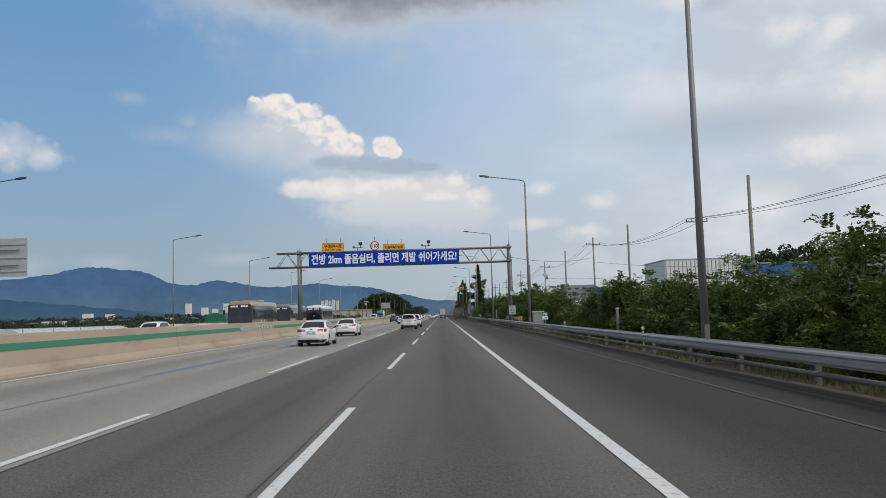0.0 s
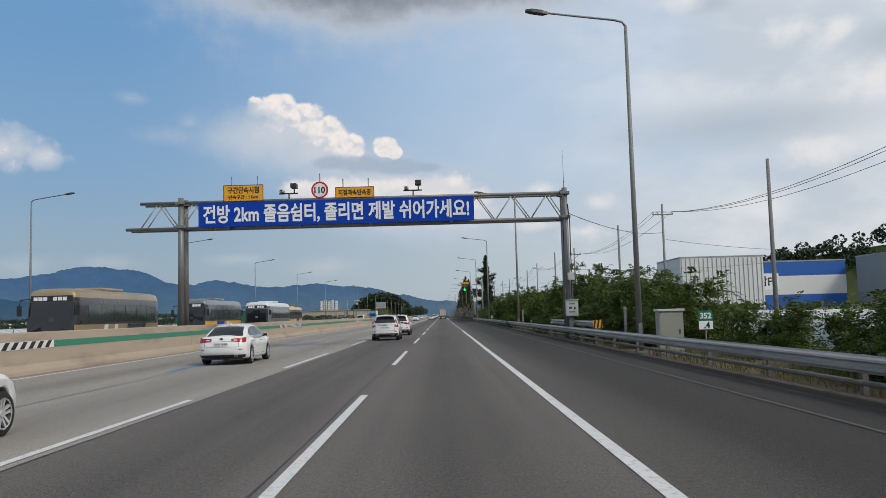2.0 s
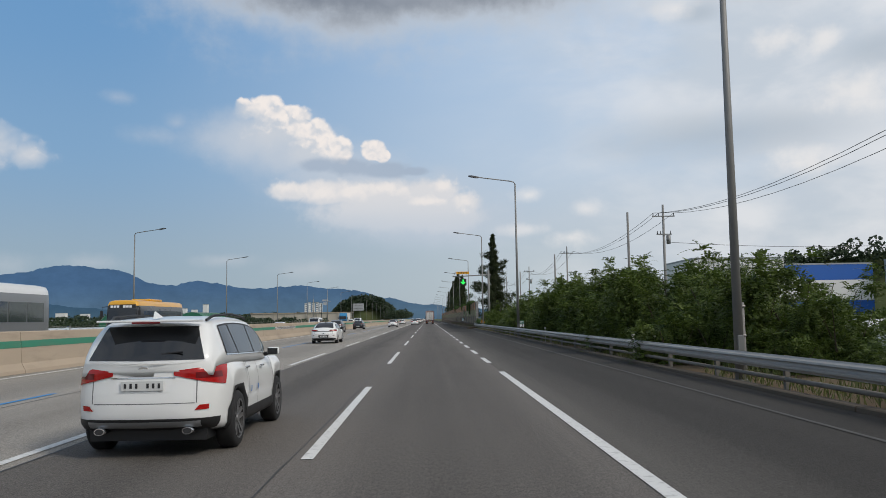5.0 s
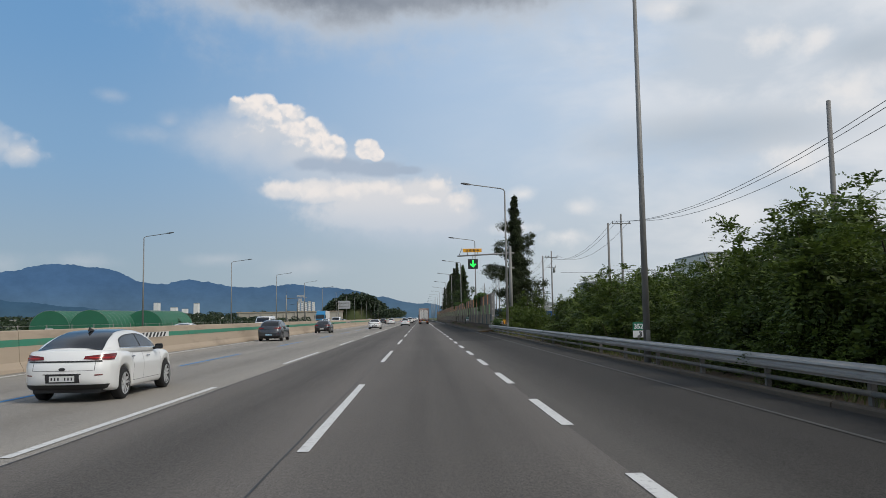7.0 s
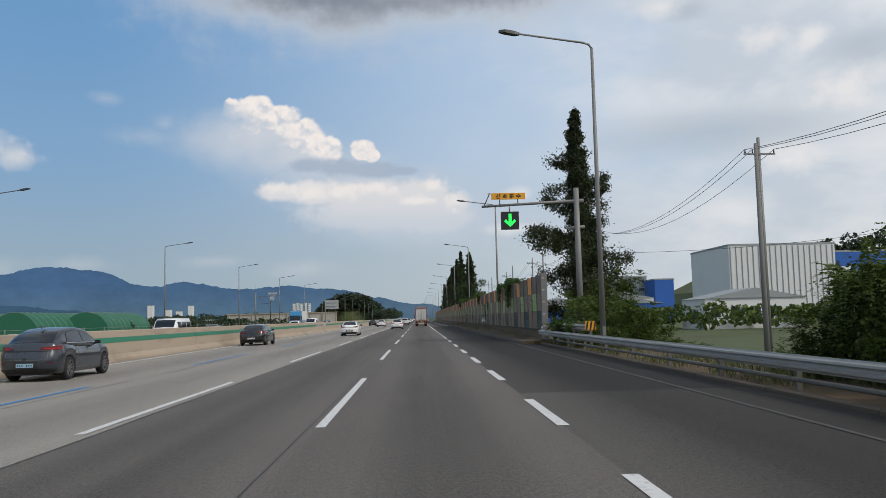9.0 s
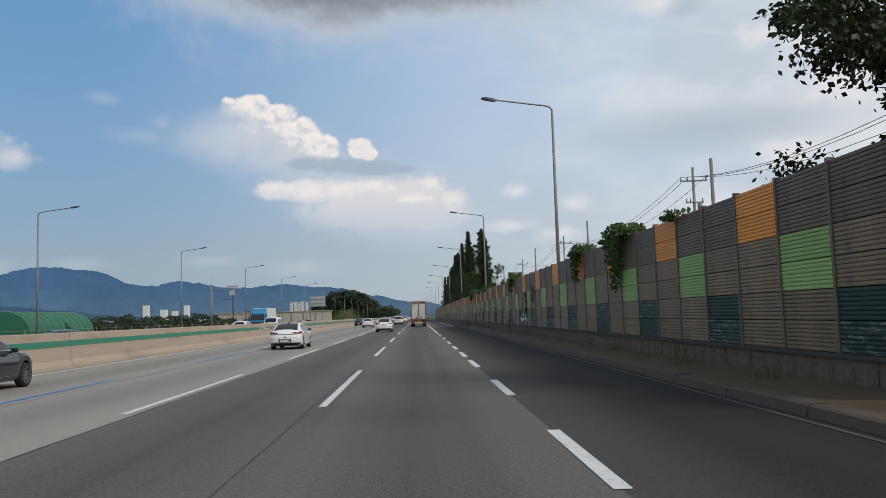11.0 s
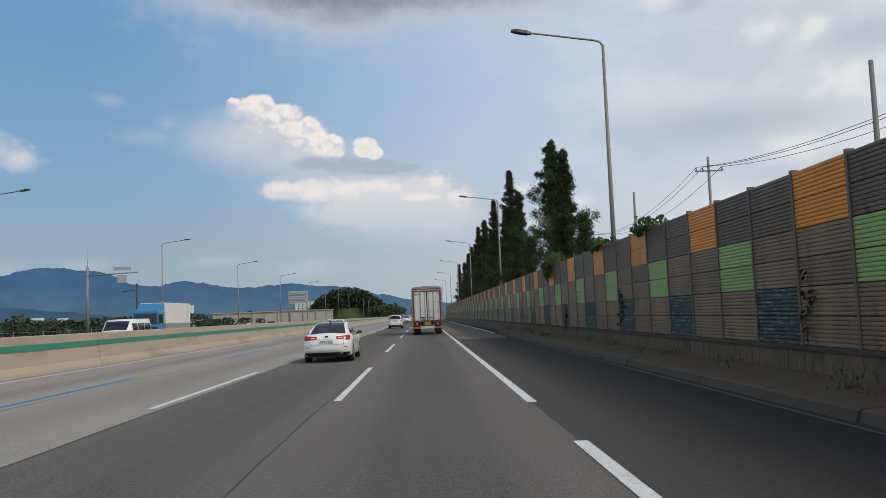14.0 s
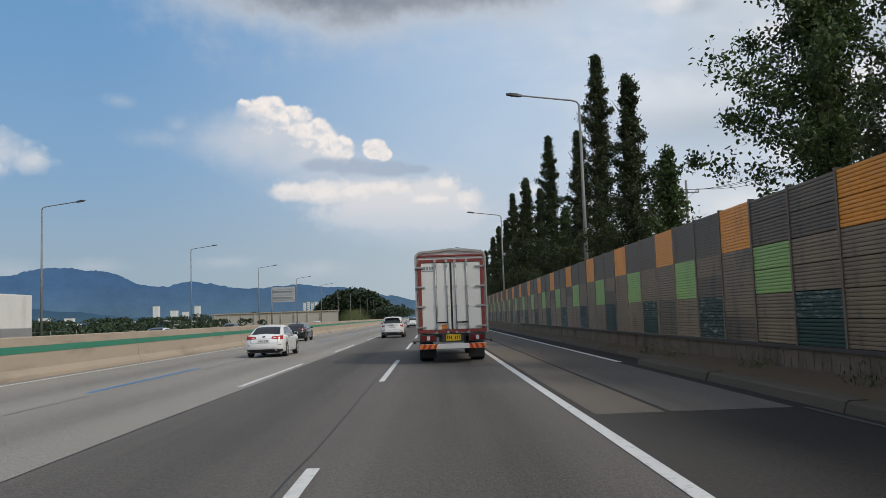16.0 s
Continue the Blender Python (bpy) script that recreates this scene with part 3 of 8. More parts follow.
# tar joints along the lanes
bm = bmesh.new()
for x0, w in ((X_DARK, 0.045), (-1.98, 0.032), (-8.75, 0.04)):
    x, y = x0, ROAD_START
    pts = []
    while y < 620:
        pts.append((x0 + 0.05 * noise.noise((x0, y * 0.13, 0)) + 0.03 * noise.noise((x0 * 3, y * 0.6, 4)), y, w * (0.7 + 0.6 * noise.noise((x0 * 7, y * 0.4, 9)))))
        y += 1.6
    for (xa, ya, wa), (xb, yb, wb) in zip(pts, pts[1:]):
        bm.faces.new([bm.verts.new(p) for p in ((xa - wa / 2, ya, 0.005), (xa + wa / 2, ya, 0.005), (xb + wb / 2, yb, 0.005), (xb - wb / 2, yb, 0.005))])
part("tar_joint", bm, TAR, road, "thin dark joints along the lanes")

# markings: 10 m dashes, 10 m gaps
DASH0 = 15.45
dash_white = mesh_of("lane_dash", sheet(-0.075, 0.075, -10, 0, 0.009))
dash_white.materials.append(PAINT_WHITE)
dash_blue = mesh_of("blue_dash", sheet(-0.07, 0.07, -10, 0, 0.009))
dash_blue.materials.append(PAINT_BLUE)
DASH_SLIP = {11: -0.2, 12: -1.2, 13: -2.8, 14: -1.3, 15: -0.6, 16: 1.2}     # metres by which dashes are shifted to fit the camera's view
for k in range(-2, 40):
    y = DASH0 + 20 * k + DASH_SLIP.get(k, 1.5 if k > 16 else 0.0)
    for x in (-1.8, -5.4):
        piece("lane_dash", dash_white, road, (x, y, 0))
    if k < 30:
        piece("blue_dash", dash_blue, road, (-9.15, y - 0.3, 0))
for x in (-21.5, -25.1, -28.7):
    for k in range(-2, 30):
        piece("lane_dash", dash_white, opp, (x, DASH0 + 20 * k + 7, 0))
# the right line is solid, then short dashes along the widened lane, then solid
part("edge_line", sheet(1.72, 1.90, ROAD_START, 120.1, 0.009, 6), PAINT_WHITE, road, "solid white line")
part("edge_line", sheet(1.72, 1.90, 282.6, ROAD_END, 0.009, 12), PAINT_WHITE, road, "solid white line")
short = mesh_of("short_dash", sheet(-0.09, 0.09, -3.8, 0, 0.009))
short.materials.append(PAINT_WHITE)
for y in [128.7 + 7.5 * k for k in range(9)] + [197.3, 205.3, 213.3, 221.3, 230.0, 238.7, 245.0, 251.9, 259.7, 268.3, 278.2]:
    piece("short_dash", short, road, (1.81, y, 0))
part("median_line", sheet(-13.3, -13.12, ROAD_START, ROAD_END, 0.009, 12), PAINT_WHITE, road, "solid white line beside the median")
part("faded_line", sheet(5.27, 5.36, ROAD_START, 318.5, 0.009, 8), PAINT_DIM, road, "thin faded line on the shoulder")
part("shoulder_line", sheet(5.22, 5.40, 331.0, 700, 0.010, 8), PAINT_WHITE, road, "white line along the shoulder")
part("opposite_line", sheet(-33.0, -32.84, ROAD_START, ROAD_END, 0.009, 8), PAINT_WHITE, opp)
part("opposite_line", sheet(-17.6, -17.44, ROAD_START, ROAD_END, 0.009, 8), PAINT_WHITE, opp)

# ---- median barrier, in cast lengths ----
median = thing("median_barrier", "tan concrete median barrier with a green painted band", "barrier", kind="structure")
OUT = [(-13.88, 0.0), (-13.90, 0.12), (-14.02, 0.34), (-14.06, 0.86), (-14.075, 1.10), (-14.10, 1.38), (-14.13, 1.41), (-14.32, 1.41), (-14.35, 1.38), (-14.43, 0.34), (-14.55, 0.12), (-14.56, 0.0)]
bm = bmesh.new()
prism(bm, OUT, 0.02, 19.98)
length = mesh_of("concrete_length", bm)
length.materials.append(CONCRETE)
bm = bmesh.new()
prism(bm, [(-14.050, 0.865), (-14.062, 1.095), (-14.08, 1.095), (-14.08, 0.865)], 0.02, 19.98)
band = mesh_of("green_band", bm)
band.materials.append(GREEN_BAND)
for k in range(-3, 60):
    piece("concrete_length", length, median, (rng.uniform(-0.008, 0.008), 3.4 + 20 * k, rng.uniform(-0.006, 0.006)))
    piece("green_band", band, median, (0, 3.4 + 20 * k, 0))


def chevron_board(y0, y1):
    """Slanting black and white bars over the band."""
    t = thing("chevron_board", "black and white striped warning board on the barrier", "warning board", "striped boards on the median", at=pose(-14.045, y0, 0.85))
    bm = bmesh.new()
    box(bm, -0.015, 0.0, 0, y1 - y0, 0, 0.26)
    part("backing", bm, WHITE_PAINT, t)
    y = 0.05
    while y < y1 - y0 - 0.6:
        bm = bmesh.new()
        vs = [bm.verts.new(p) for p in ((0.004, y, 0.01), (0.004, y + 0.28, 0.01), (0.004, y + 0.52, 0.25), (0.004, y + 0.24, 0.25))]
        bm.faces.new(vs)
        r = bmesh.ops.extrude_face_region(bm, geom=list(bm.faces))
        bmesh.ops.translate(bm, vec=(-0.006, 0, 0), verts=[v for v in r["geom"] if isinstance(v, bmesh.types.BMVert)])
        part("black_bar", bm, BLACK_PAINT, t)
        y += 0.56


chevron_board(56.8, 67.6)
chevron_board(168.6, 179.7)
chevron_board(282.7, 293.3)
chevron_board(108.0, 118.0)

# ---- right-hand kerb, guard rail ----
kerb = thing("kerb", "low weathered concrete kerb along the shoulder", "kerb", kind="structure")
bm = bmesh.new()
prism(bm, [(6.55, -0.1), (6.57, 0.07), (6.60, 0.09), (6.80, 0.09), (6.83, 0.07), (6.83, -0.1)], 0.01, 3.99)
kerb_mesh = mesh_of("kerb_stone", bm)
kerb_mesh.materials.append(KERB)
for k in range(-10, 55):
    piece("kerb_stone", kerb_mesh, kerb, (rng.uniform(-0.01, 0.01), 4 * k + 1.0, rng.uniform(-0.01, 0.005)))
verge = tagged(part("verge", sheet(6.83, 9.6, -60, 221, -0.02, 12), SOIL), "dry soil and weeds behind the guard rail", "verge", kind="structure")


def w_beam(l):
    """A length of two-wave guard rail, face towards -x."""
    prof = [(0.00, -0.155), (-0.008, -0.125), (-0.075, -0.095), (-0.082, -0.055), (-0.012, -0.025), (-0.006, 0.0), (-0.012, 0.025), (-0.082, 0.055), (-0.075, 0.095), (-0.008, 0.125), (0.0, 0.155)]
    bm = bmesh.new()
    out = prof + [(x + 0.006, z) for x, z in prof[::-1]]
    prism(bm, out, 0, l)
    return bm


beam_mesh = mesh_of("beam", w_beam(4.03))
beam_mesh.materials.append(GALV)
bm = bmesh.new()
box(bm, -0.05, 0.05, -0.06, 0.06, -0.6, 0.74)
post_mesh = mesh_of("post", bm)
post_mesh.materials.append(RAIL_DIM)
bm = bmesh.new()
box(bm, -0.10, 0.0, -0.05, 0.05, 0.45, 0.73)
spacer_mesh = mesh_of("spacer", bm)
spacer_mesh.materials.append(RAIL_DIM)
bm = bmesh.new()
rod(bm, (0, 0, 0), (0, 4.0, 0), 0.05, seg=10)
lower_mesh = mesh_of("lower_rail", bm)
lower_mesh.materials.append(RAIL_DIM)
rail = thing("guard_rail", "galvanised two-wave steel guard rail on posts", "guard rail", "guard rails", at=pose(0, 0, 0))
for k in range(-8, 53):
    y = 8.3 + 4 * k
    dx = 0.0
    piece("beam", beam_mesh, rail, (6.80 + dx, y, 0.61))
    piece("lower_rail", lower_mesh, rail, (6.93, y, 0.27))
    piece("post", post_mesh, rail, (7.02 + dx, y + 0.2, 0))
    piece("spacer", spacer_mesh, rail, (6.95 + dx, y + 0.2, 0))
# a second, higher rail in front of the gantry foot, with a striped end
rail2 = thing("guard_rail", "short higher guard rail with a black and yellow striped end", "guard rail", "guard rails", at=pose(0, 0, 0))
for k in range(4):
    piece("beam", beam_mesh, rail2, (7.28, 77.4 + 4 * k, 0.96))
    piece("post", post_mesh, rail2, (7.42, 78.2 + 4 * k, 0.24))


def striped_end(parent, m):
    bm = bmesh.new()
    box(bm, -0.24, 0.24, -0.02, 0.0, -0.20, 0.20, 0.01)
    p = part("striped_plate", bm, SIGN_YELLOW, parent, "yellow plate with black slanting stripes")
    p.matrix_basis = m
    for i in range(3):
        bm = bmesh.new()
        x = -0.20 + i * 0.17
        vs = [bm.verts.new(q) for q in ((x - 0.03, -0.026, -0.19), (x + 0.05, -0.026, -0.19), (x + 0.12, -0.026, 0.19), (x + 0.04, -0.026, 0.19))]
        bm.faces.new(vs)
        part("stripe", bm, BLACK_PAINT, p)


striped_end(rail2, pose(7.28, 77.3, 0.96))
# the rail's doubled end before the noise wall
rail3 = thing("guard_rail", "overlapping guard rail end beside the noise wall", "guard rail", "guard rails", at=pose(0, 0, 0))
for k in range(3):
    piece("beam", beam_mesh, rail3, (7.30, 208.4 + 4 * k, 1.00))
    piece("post", post_mesh, rail3, (7.48, 209.4 + 4 * k, 0.28))
striped_end(rail3, pose(7.25, 208.3, 1.10))

# ---- noise wall ----
WALL_X, WALL_Y, BAYS, PITCH = 7.2, 221.71, 150, 2.0623
wall = thing("noise_wall", "ribbed noise wall of grey, orange, green and teal panels on a concrete base", "noise wall", kind="structure")


def ribbed(l, h, ribs, x):
    """A panel of horizontal ribs, facing -x."""
    bm = bmesh.new()
    prof = []
    s = h / ribs
    for i in range(ribs):
        z = i * s
        prof += [(x + 0.030, z + 0.01 * s), (x + 0.028, z + 0.05 * s), (x + 0.003, z + 0.08 * s), (x, z + 0.45 * s), (x + 0.003, z + 0.89 * s), (x + 0.028, z + 0.94 * s)]
    a = [bm.verts.new((px, 0.045, pz)) for px, pz in prof]
    b = [bm.verts.new((px, l - 0.045, pz)) for px, pz in prof]
    for i in range(len(prof) - 1):
        bm.faces.new((a[i], a[i + 1], b[i + 1], b[i]))
    back = [bm.verts.new(p) for p in ((x + 0.09, 0.0, -0.008), (x + 0.09, l, -0.008), (x + 0.09, l, h + 0.016), (x + 0.09, 0.0, h + 0.016))]
    bm.faces.new(back)
    bm.faces.new((a[-1], b[-1], back[2], back[3]))
    bmesh.ops.recalc_face_normals(bm, faces=bm.faces)
    return bm


ROW_H, WALL_Z = 0.556, 0.765
panel_meshes = {}
for key, mat in (("grey", PANEL_GREY), ("dark", PANEL_DARK), ("orange", PANEL_ORANGE), ("green", PANEL_GREEN), ("teal", PANEL_TEAL), ("peel", PANEL_PEEL)):
    me = mesh_of("panel", ribbed(PITCH, ROW_H - 0.012, 7, WALL_X))
    me.materials.append(mat)
    panel_meshes[key] = me


def panel_kind(bay, row):
    """Rows from the foot: teal low, green in the middle, orange on top, every third bay."""
    if bay % 3 == 0 and row < 2:
        return "peel" if rng.random() < 0.55 else "teal"
    if bay % 3 == 1 and row in (2, 3):
        return "green"
    if bay % 3 == 2 and row in (4, 5):
        return "orange"
    return "dark" if row >= 4 or rng.random() < 0.05 else "grey"


bm = bmesh.new()
box(bm, WALL_X - 0.022, WALL_X + 0.12, -0.042, 0.042, WALL_Z - 0.05, WALL_Z + 6 * ROW_H + 0.04)
wall_post = mesh_of("post", bm)
wall_post.materials.append(POST)
bm = bmesh.new()
box(bm, WALL_X - 0.05, WALL_X + 0.20, 0, PITCH, WALL_Z - 0.09, WALL_Z - 0.01)
wall_beam = mesh_of("sill_beam", bm)
wall_beam.materials.append(SILL)
end_post = part("end_post", box(bmesh.new(), WALL_X - 0.06, WALL_X + 0.30, WALL_Y - 0.34, WALL_Y - 0.05, -0.1, WALL_Z + 6 * ROW_H + 0.05, 0.015), CONC_POLE, wall, "weathered concrete end post")
for k in range(5):
    part("fixing_plate", box(bmesh.new(), WALL_X - 0.02, WALL_X + 0.14, WALL_Y - 0.355, WALL_Y - 0.338, WALL_Z + 0.15 + 0.72 * k, WALL_Z + 0.27 + 0.72 * k, 0.004), GALV, end_post)
far_rows = {"grey": [], "dark": [], "orange": [], "green": [], "teal": [], "peel": []}
for bay in range(BAYS):
    y = WALL_Y + PITCH * bay
    piece("post", wall_post, wall, (0, y, 0))
    if bay < 75:
        piece("sill_beam", wall_beam, wall, (0, y, 0))
    for row in range(6):
        key = panel_kind(bay, row)
        if bay < 50:
            piece("panel", panel_meshes[key], wall, (0, y, WALL_Z + row * ROW_H))
        else:
            far_rows[key].append((y, WALL_Z + row * ROW_H))
for key, mat in (("grey", PANEL_GREY), ("dark", PANEL_DARK), ("orange", PANEL_ORANGE), ("green", PANEL_GREEN), ("teal", PANEL_TEAL), ("peel", PANEL_PEEL)):
    verts, faces = [], []
    for y, z in far_rows[key]:
        for i in range(7):
            za, zb = z + ROW_H * (i + 0.08) / 7, z + ROW_H * (i + 0.9) / 7
            n = len(verts)
            verts += [(WALL_X, y + 0.06, za), (WALL_X, y + 2.0, za), (WALL_X, y + 2.0, zb), (WALL_X, y + 0.06, zb), (WALL_X + 0.02, y + 2.0, z + ROW_H * (i + 1.08) / 7), (WALL_X + 0.02, y + 0.06, z + ROW_H * (i + 1.08) / 7)]
            verts += [(WALL_X + 0.03, y + 0.06, za), (WALL_X + 0.03, y + 2.0, za)]
            faces += [(n, n + 3, n + 2, n + 1), (n + 3, n + 5, n + 4, n + 2), (n, n + 1, n + 7, n + 6)]
    me = bpy.data.meshes.new("far_panels")
    me.from_pydata(verts, [], faces)
    me.materials.append(mat)
    ob = new("far_panels", me)
    ob.parent = wall
    tagged(ob, kind="stuff")
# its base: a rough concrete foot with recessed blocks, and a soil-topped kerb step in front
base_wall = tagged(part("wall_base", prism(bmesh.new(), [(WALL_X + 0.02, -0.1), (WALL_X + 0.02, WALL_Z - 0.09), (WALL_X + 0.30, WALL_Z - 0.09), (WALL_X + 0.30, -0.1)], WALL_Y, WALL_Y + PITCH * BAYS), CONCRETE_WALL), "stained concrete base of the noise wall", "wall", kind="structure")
# fret pattern in relief along the base: bars of a stepped key
fret = []
for y0, y1, z0, z1 in ((0.00, 0.46, 0.53, 0.62), (0.00, 0.10, 0.30, 0.53), (0.10, 0.30, 0.30, 0.38), (0.36, 0.46, 0.22, 0.46), (0.46, 0.60, 0.37, 0.46)):
    bm = bmesh.new()
    box(bm, WALL_X + 0.008, WALL_X + 0.03, y0 - 0.02, y1 + 0.02, z0 - 0.015, z1 + 0.015, 0.012)
    me = mesh_of("relief_bar", bm)
    me.materials.append(CONCRETE_WALL)
    fret.append(me)
for k in range(58):
    for me in fret:
        piece("relief_bar", me, base_wall, (rng.uniform(-0.010, 0.012), WALL_Y + 0.3 + 0.70 * k, rng.uniform(-0.006, 0.006)))
far_fret = bmesh.new()
for k in range(58, 150):
    for y0, y1, z0, z1 in ((0.00, 0.46, 0.53, 0.62), (0.00, 0.10, 0.30, 0.53), (0.10, 0.30, 0.30, 0.38), (0.36, 0.46, 0.22, 0.46), (0.46, 0.60, 0.37, 0.46)):
        box(far_fret, WALL_X + 0.008, WALL_X + 0.03, WALL_Y + 0.3 + 0.70 * k + y0, WALL_Y + 0.3 + 0.70 * k + y1, z0, z1)
tagged(part("far_relief", far_fret, CONCRETE_WALL, base_wall), kind="stuff")
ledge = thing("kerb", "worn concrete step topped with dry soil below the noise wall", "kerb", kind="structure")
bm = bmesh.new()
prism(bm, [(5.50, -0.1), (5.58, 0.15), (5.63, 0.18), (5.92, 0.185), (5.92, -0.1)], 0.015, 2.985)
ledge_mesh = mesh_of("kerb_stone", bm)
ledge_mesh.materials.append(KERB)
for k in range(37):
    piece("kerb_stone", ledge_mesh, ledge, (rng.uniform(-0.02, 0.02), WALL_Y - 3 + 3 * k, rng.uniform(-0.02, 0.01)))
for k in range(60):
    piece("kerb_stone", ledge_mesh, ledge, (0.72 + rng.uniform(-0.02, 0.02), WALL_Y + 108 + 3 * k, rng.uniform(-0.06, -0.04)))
bm = bmesh.new()
prism(bm, [(5.88, -0.1), (5.88, 0.165), (6.3, 0.17), (6.8, 0.20), (WALL_X + 0.02, 0.26), (WALL_X + 0.02, -0.1)], WALL_Y - 3, WALL_Y + 108)
part("soil_strip", bm, SOIL, ledge, "dry sandy soil")
bm = bmesh.new()
prism(bm, [(6.60, -0.1), (6.60, 0.125), (6.9, 0.15), (WALL_X + 0.02, 0.22), (WALL_X + 0.02, -0.1)], WALL_Y + 108, WALL_Y + PITCH * BAYS)
part("soil_strip", bm, SOIL, ledge, "dry sandy soil")

# ---- street lamps ----


def street_lamp(side):
    """A tapered steel pole with one long rising arm; side is the way the arm points."""
    t = thing("street_lamp", "tall grey steel street lamp with one long arm", "street lamp", "street lamps along the motorway")
    bm = bmesh.new()
    rod(bm, (0, 0, 0), (0, 0, 12.55), 0.120, 0.062, 12)
    part("pole", bm, POLE, t)
    bm = bmesh.new()
    box(bm, -0.2, 0.2, -0.2, 0.2, -0.05, 0.05, 0.01)
    part("base_plate", bm, STEEL, t)
    bm = bmesh.new()
    box(bm, -0.07, 0.07, -0.165, -0.11, 0.6, 1.1, 0.01)
    part("hatch", bm, STEEL, t)
    bm = bmesh.new()
    pipe(bm, [(0, 0, 12.35), (0, 0, 12.55), (side * 0.12, 0, 12.72), (side * 0.4, 0, 12.80), (side * 3.1, 0, 13.16)], 0.06, 8, 0.04)
    part("arm", bm, POLE, t)
    bm = bmesh.new()
    vs = []
    for x, w, za, zb in ((3.0, 0.06, 13.10, 13.20), (3.2, 0.14, 13.10, 13.25), (3.6, 0.16, 13.17, 13.31), (3.85, 0.10, 13.22, 13.30)):
        vs.append([bm.verts.new((side * x, y, z)) for y, z in ((-w, za), (w, za), (w * 0.7, zb), (-w * 0.7, zb))])
    for ra, rb in zip(vs, vs[1:]):
        for k in range(4):
            bm.faces.new((ra[k], ra[(k + 1) % 4], rb[(k + 1) % 4], rb[k]))
    bm.faces.new(vs[0])
    bm.faces.new(vs[-1][::-1])
    bmesh.ops.recalc_face_normals(bm, faces=bm.faces)
    part("lamp_head", bm, DARK_METAL, t, "dark flat lamp head")
    return t


lamp_r, lamp_l = street_lamp(-1), street_lamp(1)
RIGHT_LAMPS = [(7.25, 23.7), (7.25, 69.0), (7.1, 115.2), (6.98, 161.5), (7.12, 205.3), (7.65, 253.0), (7.86, 301.0), (7.72, 347.8)] + [(7.7, 396.5 + 47.5 * i) for i in range(9)]
LEFT_LAMPS = [(-36.0, 63.0), (-36.0, 109.0), (-36.0, 152.0), (-36.2, 195.0), (-36.2, 240.5), (-36.0, 288.0), (-35.9, 334.7), (-35.35, 378.5)] + [(-35.5, 424.0 + 46 * i) for i in range(9)]
lamp_r.matrix_basis = pose(*RIGHT_LAMPS[0], 0)
lamp_l.matrix_basis = pose(*LEFT_LAMPS[0], -0.1)
for x, y in RIGHT_LAMPS[1:]:
    copy_thing(lamp_r, pose(x, y, 0, 0, 0, rng.uniform(-3, 3)))
for x, y in LEFT_LAMPS[1:]:
    copy_thing(lamp_l, pose(x, y, -0.1, 0, 0, rng.uniform(-3, 3)))

# ---- sign gantry ----
GY = 84.2
gantry = thing("sign_gantry", "grey tubular steel sign gantry spanning the carriageway", "gantry", at=pose(0, GY, 0))
for x, y in ((6.95, -0.42), (6.95, 0.42), (-14.72, -0.42), (-14.72, 0.42)):
    bm = bmesh.new()
    rod(bm, (x, y, 0.0 if x > 0 else 1.3), (x, y, 8.58), 0.17, 0.15, 16)
    col = part("column", bm, STEEL, gantry)
    for z in (6.95, 8.3):
        bm = bmesh.new()
        box(bm, x - 0.26, x + 0.26, y - 0.24, y + 0.24, z - 0.10, z + 0.06, 0.02)
        part("clamp", bm, STEEL, col)
for y in (-0.42, 0.42):
    for z in (6.85, 8.3):
        x0 = -17.8 if z < 8 else -17.0
        bm = bmesh.new()
        rod(bm, (x0, y, z), (7.1, y, z), 0.09, seg=12)
        part("chord", bm, STEEL, gantry)
    n = 0
    x = -17.0
    while x < 6.6:
        xa, xb = x, min(x + 1.0, 6.9)
        za, zb = (6.85, 8.3) if n % 2 == 0 else (8.3, 6.85)
        bm = bmesh.new()
        rod(bm, (xa, y, za), (xb, y, zb), 0.035, seg=6)
        part("diagonal", bm, GALV, gantry)
        x += 1.0
        n += 1
for i in range(13):
    x = -17.0 + i * 2.0
    bm = bmesh.new()
    rod(bm, (x, -0.42, 6.85), (x, 0.42, 6.85), 0.035, seg=6)
    part("cross_bar", bm, GALV, gantry)
for x in (-12.0, -8.0, -4.0, 0.5):
    bm = bmesh.new()
    box(bm, x - 0.10, x + 0.10, -0.75, -0.45, 6.70, 6.86, 0.01)
    part("bracket", bm, DARK_METAL, gantry)
bm = bmesh.new()
rod(bm, (6.95, -0.3, 8.4), (6.95, -0.3, 9.0), 0.03, seg=6)
rod(bm, (6.95, -0.3, 9.0), (6.95, -0.3, 10.75), 0.012, 0.006, seg=6)
part("mast", bm, STEEL, gantry)
for x, z0, z1 in ((6.95, 2.6, 4.1),):
    bm = bmesh.new()
    box(bm, x - 0.05, x + 0.30, -0.95, -0.70, 3.35, 3.75, 0.01)
    part("junction_box", bm, CABINET_PALE, gantry)
bm = bmesh.new()
pipe(bm, [(7.12, -0.72, 1.9), (7.14, -0.72, 3.3), (7.12, -0.72, 5.0), (7.14, -0.72, 6.7), (7.05, -0.70, 7.6)], 0.03, 6)
pipe(bm, [(6.76, -0.66, 1.9), (6.74, -0.70, 4.0), (6.77, -0.68, 6.2)], 0.022, 6)
part("conduit", bm, DARK_METAL, gantry)
cab = thing("control_cabinet", "pale grey metal control cabinet on the gantry foot", "cabinet", at=pose(7.02, GY - 0.9, 1.35))
bm = bmesh.new()
box(bm, -0.32, 0.34, -0.22, 0.14, 0.0, 0.86, 0.015)
part("body", bm, CABINET_PALE, cab)
bm = bmesh.new()
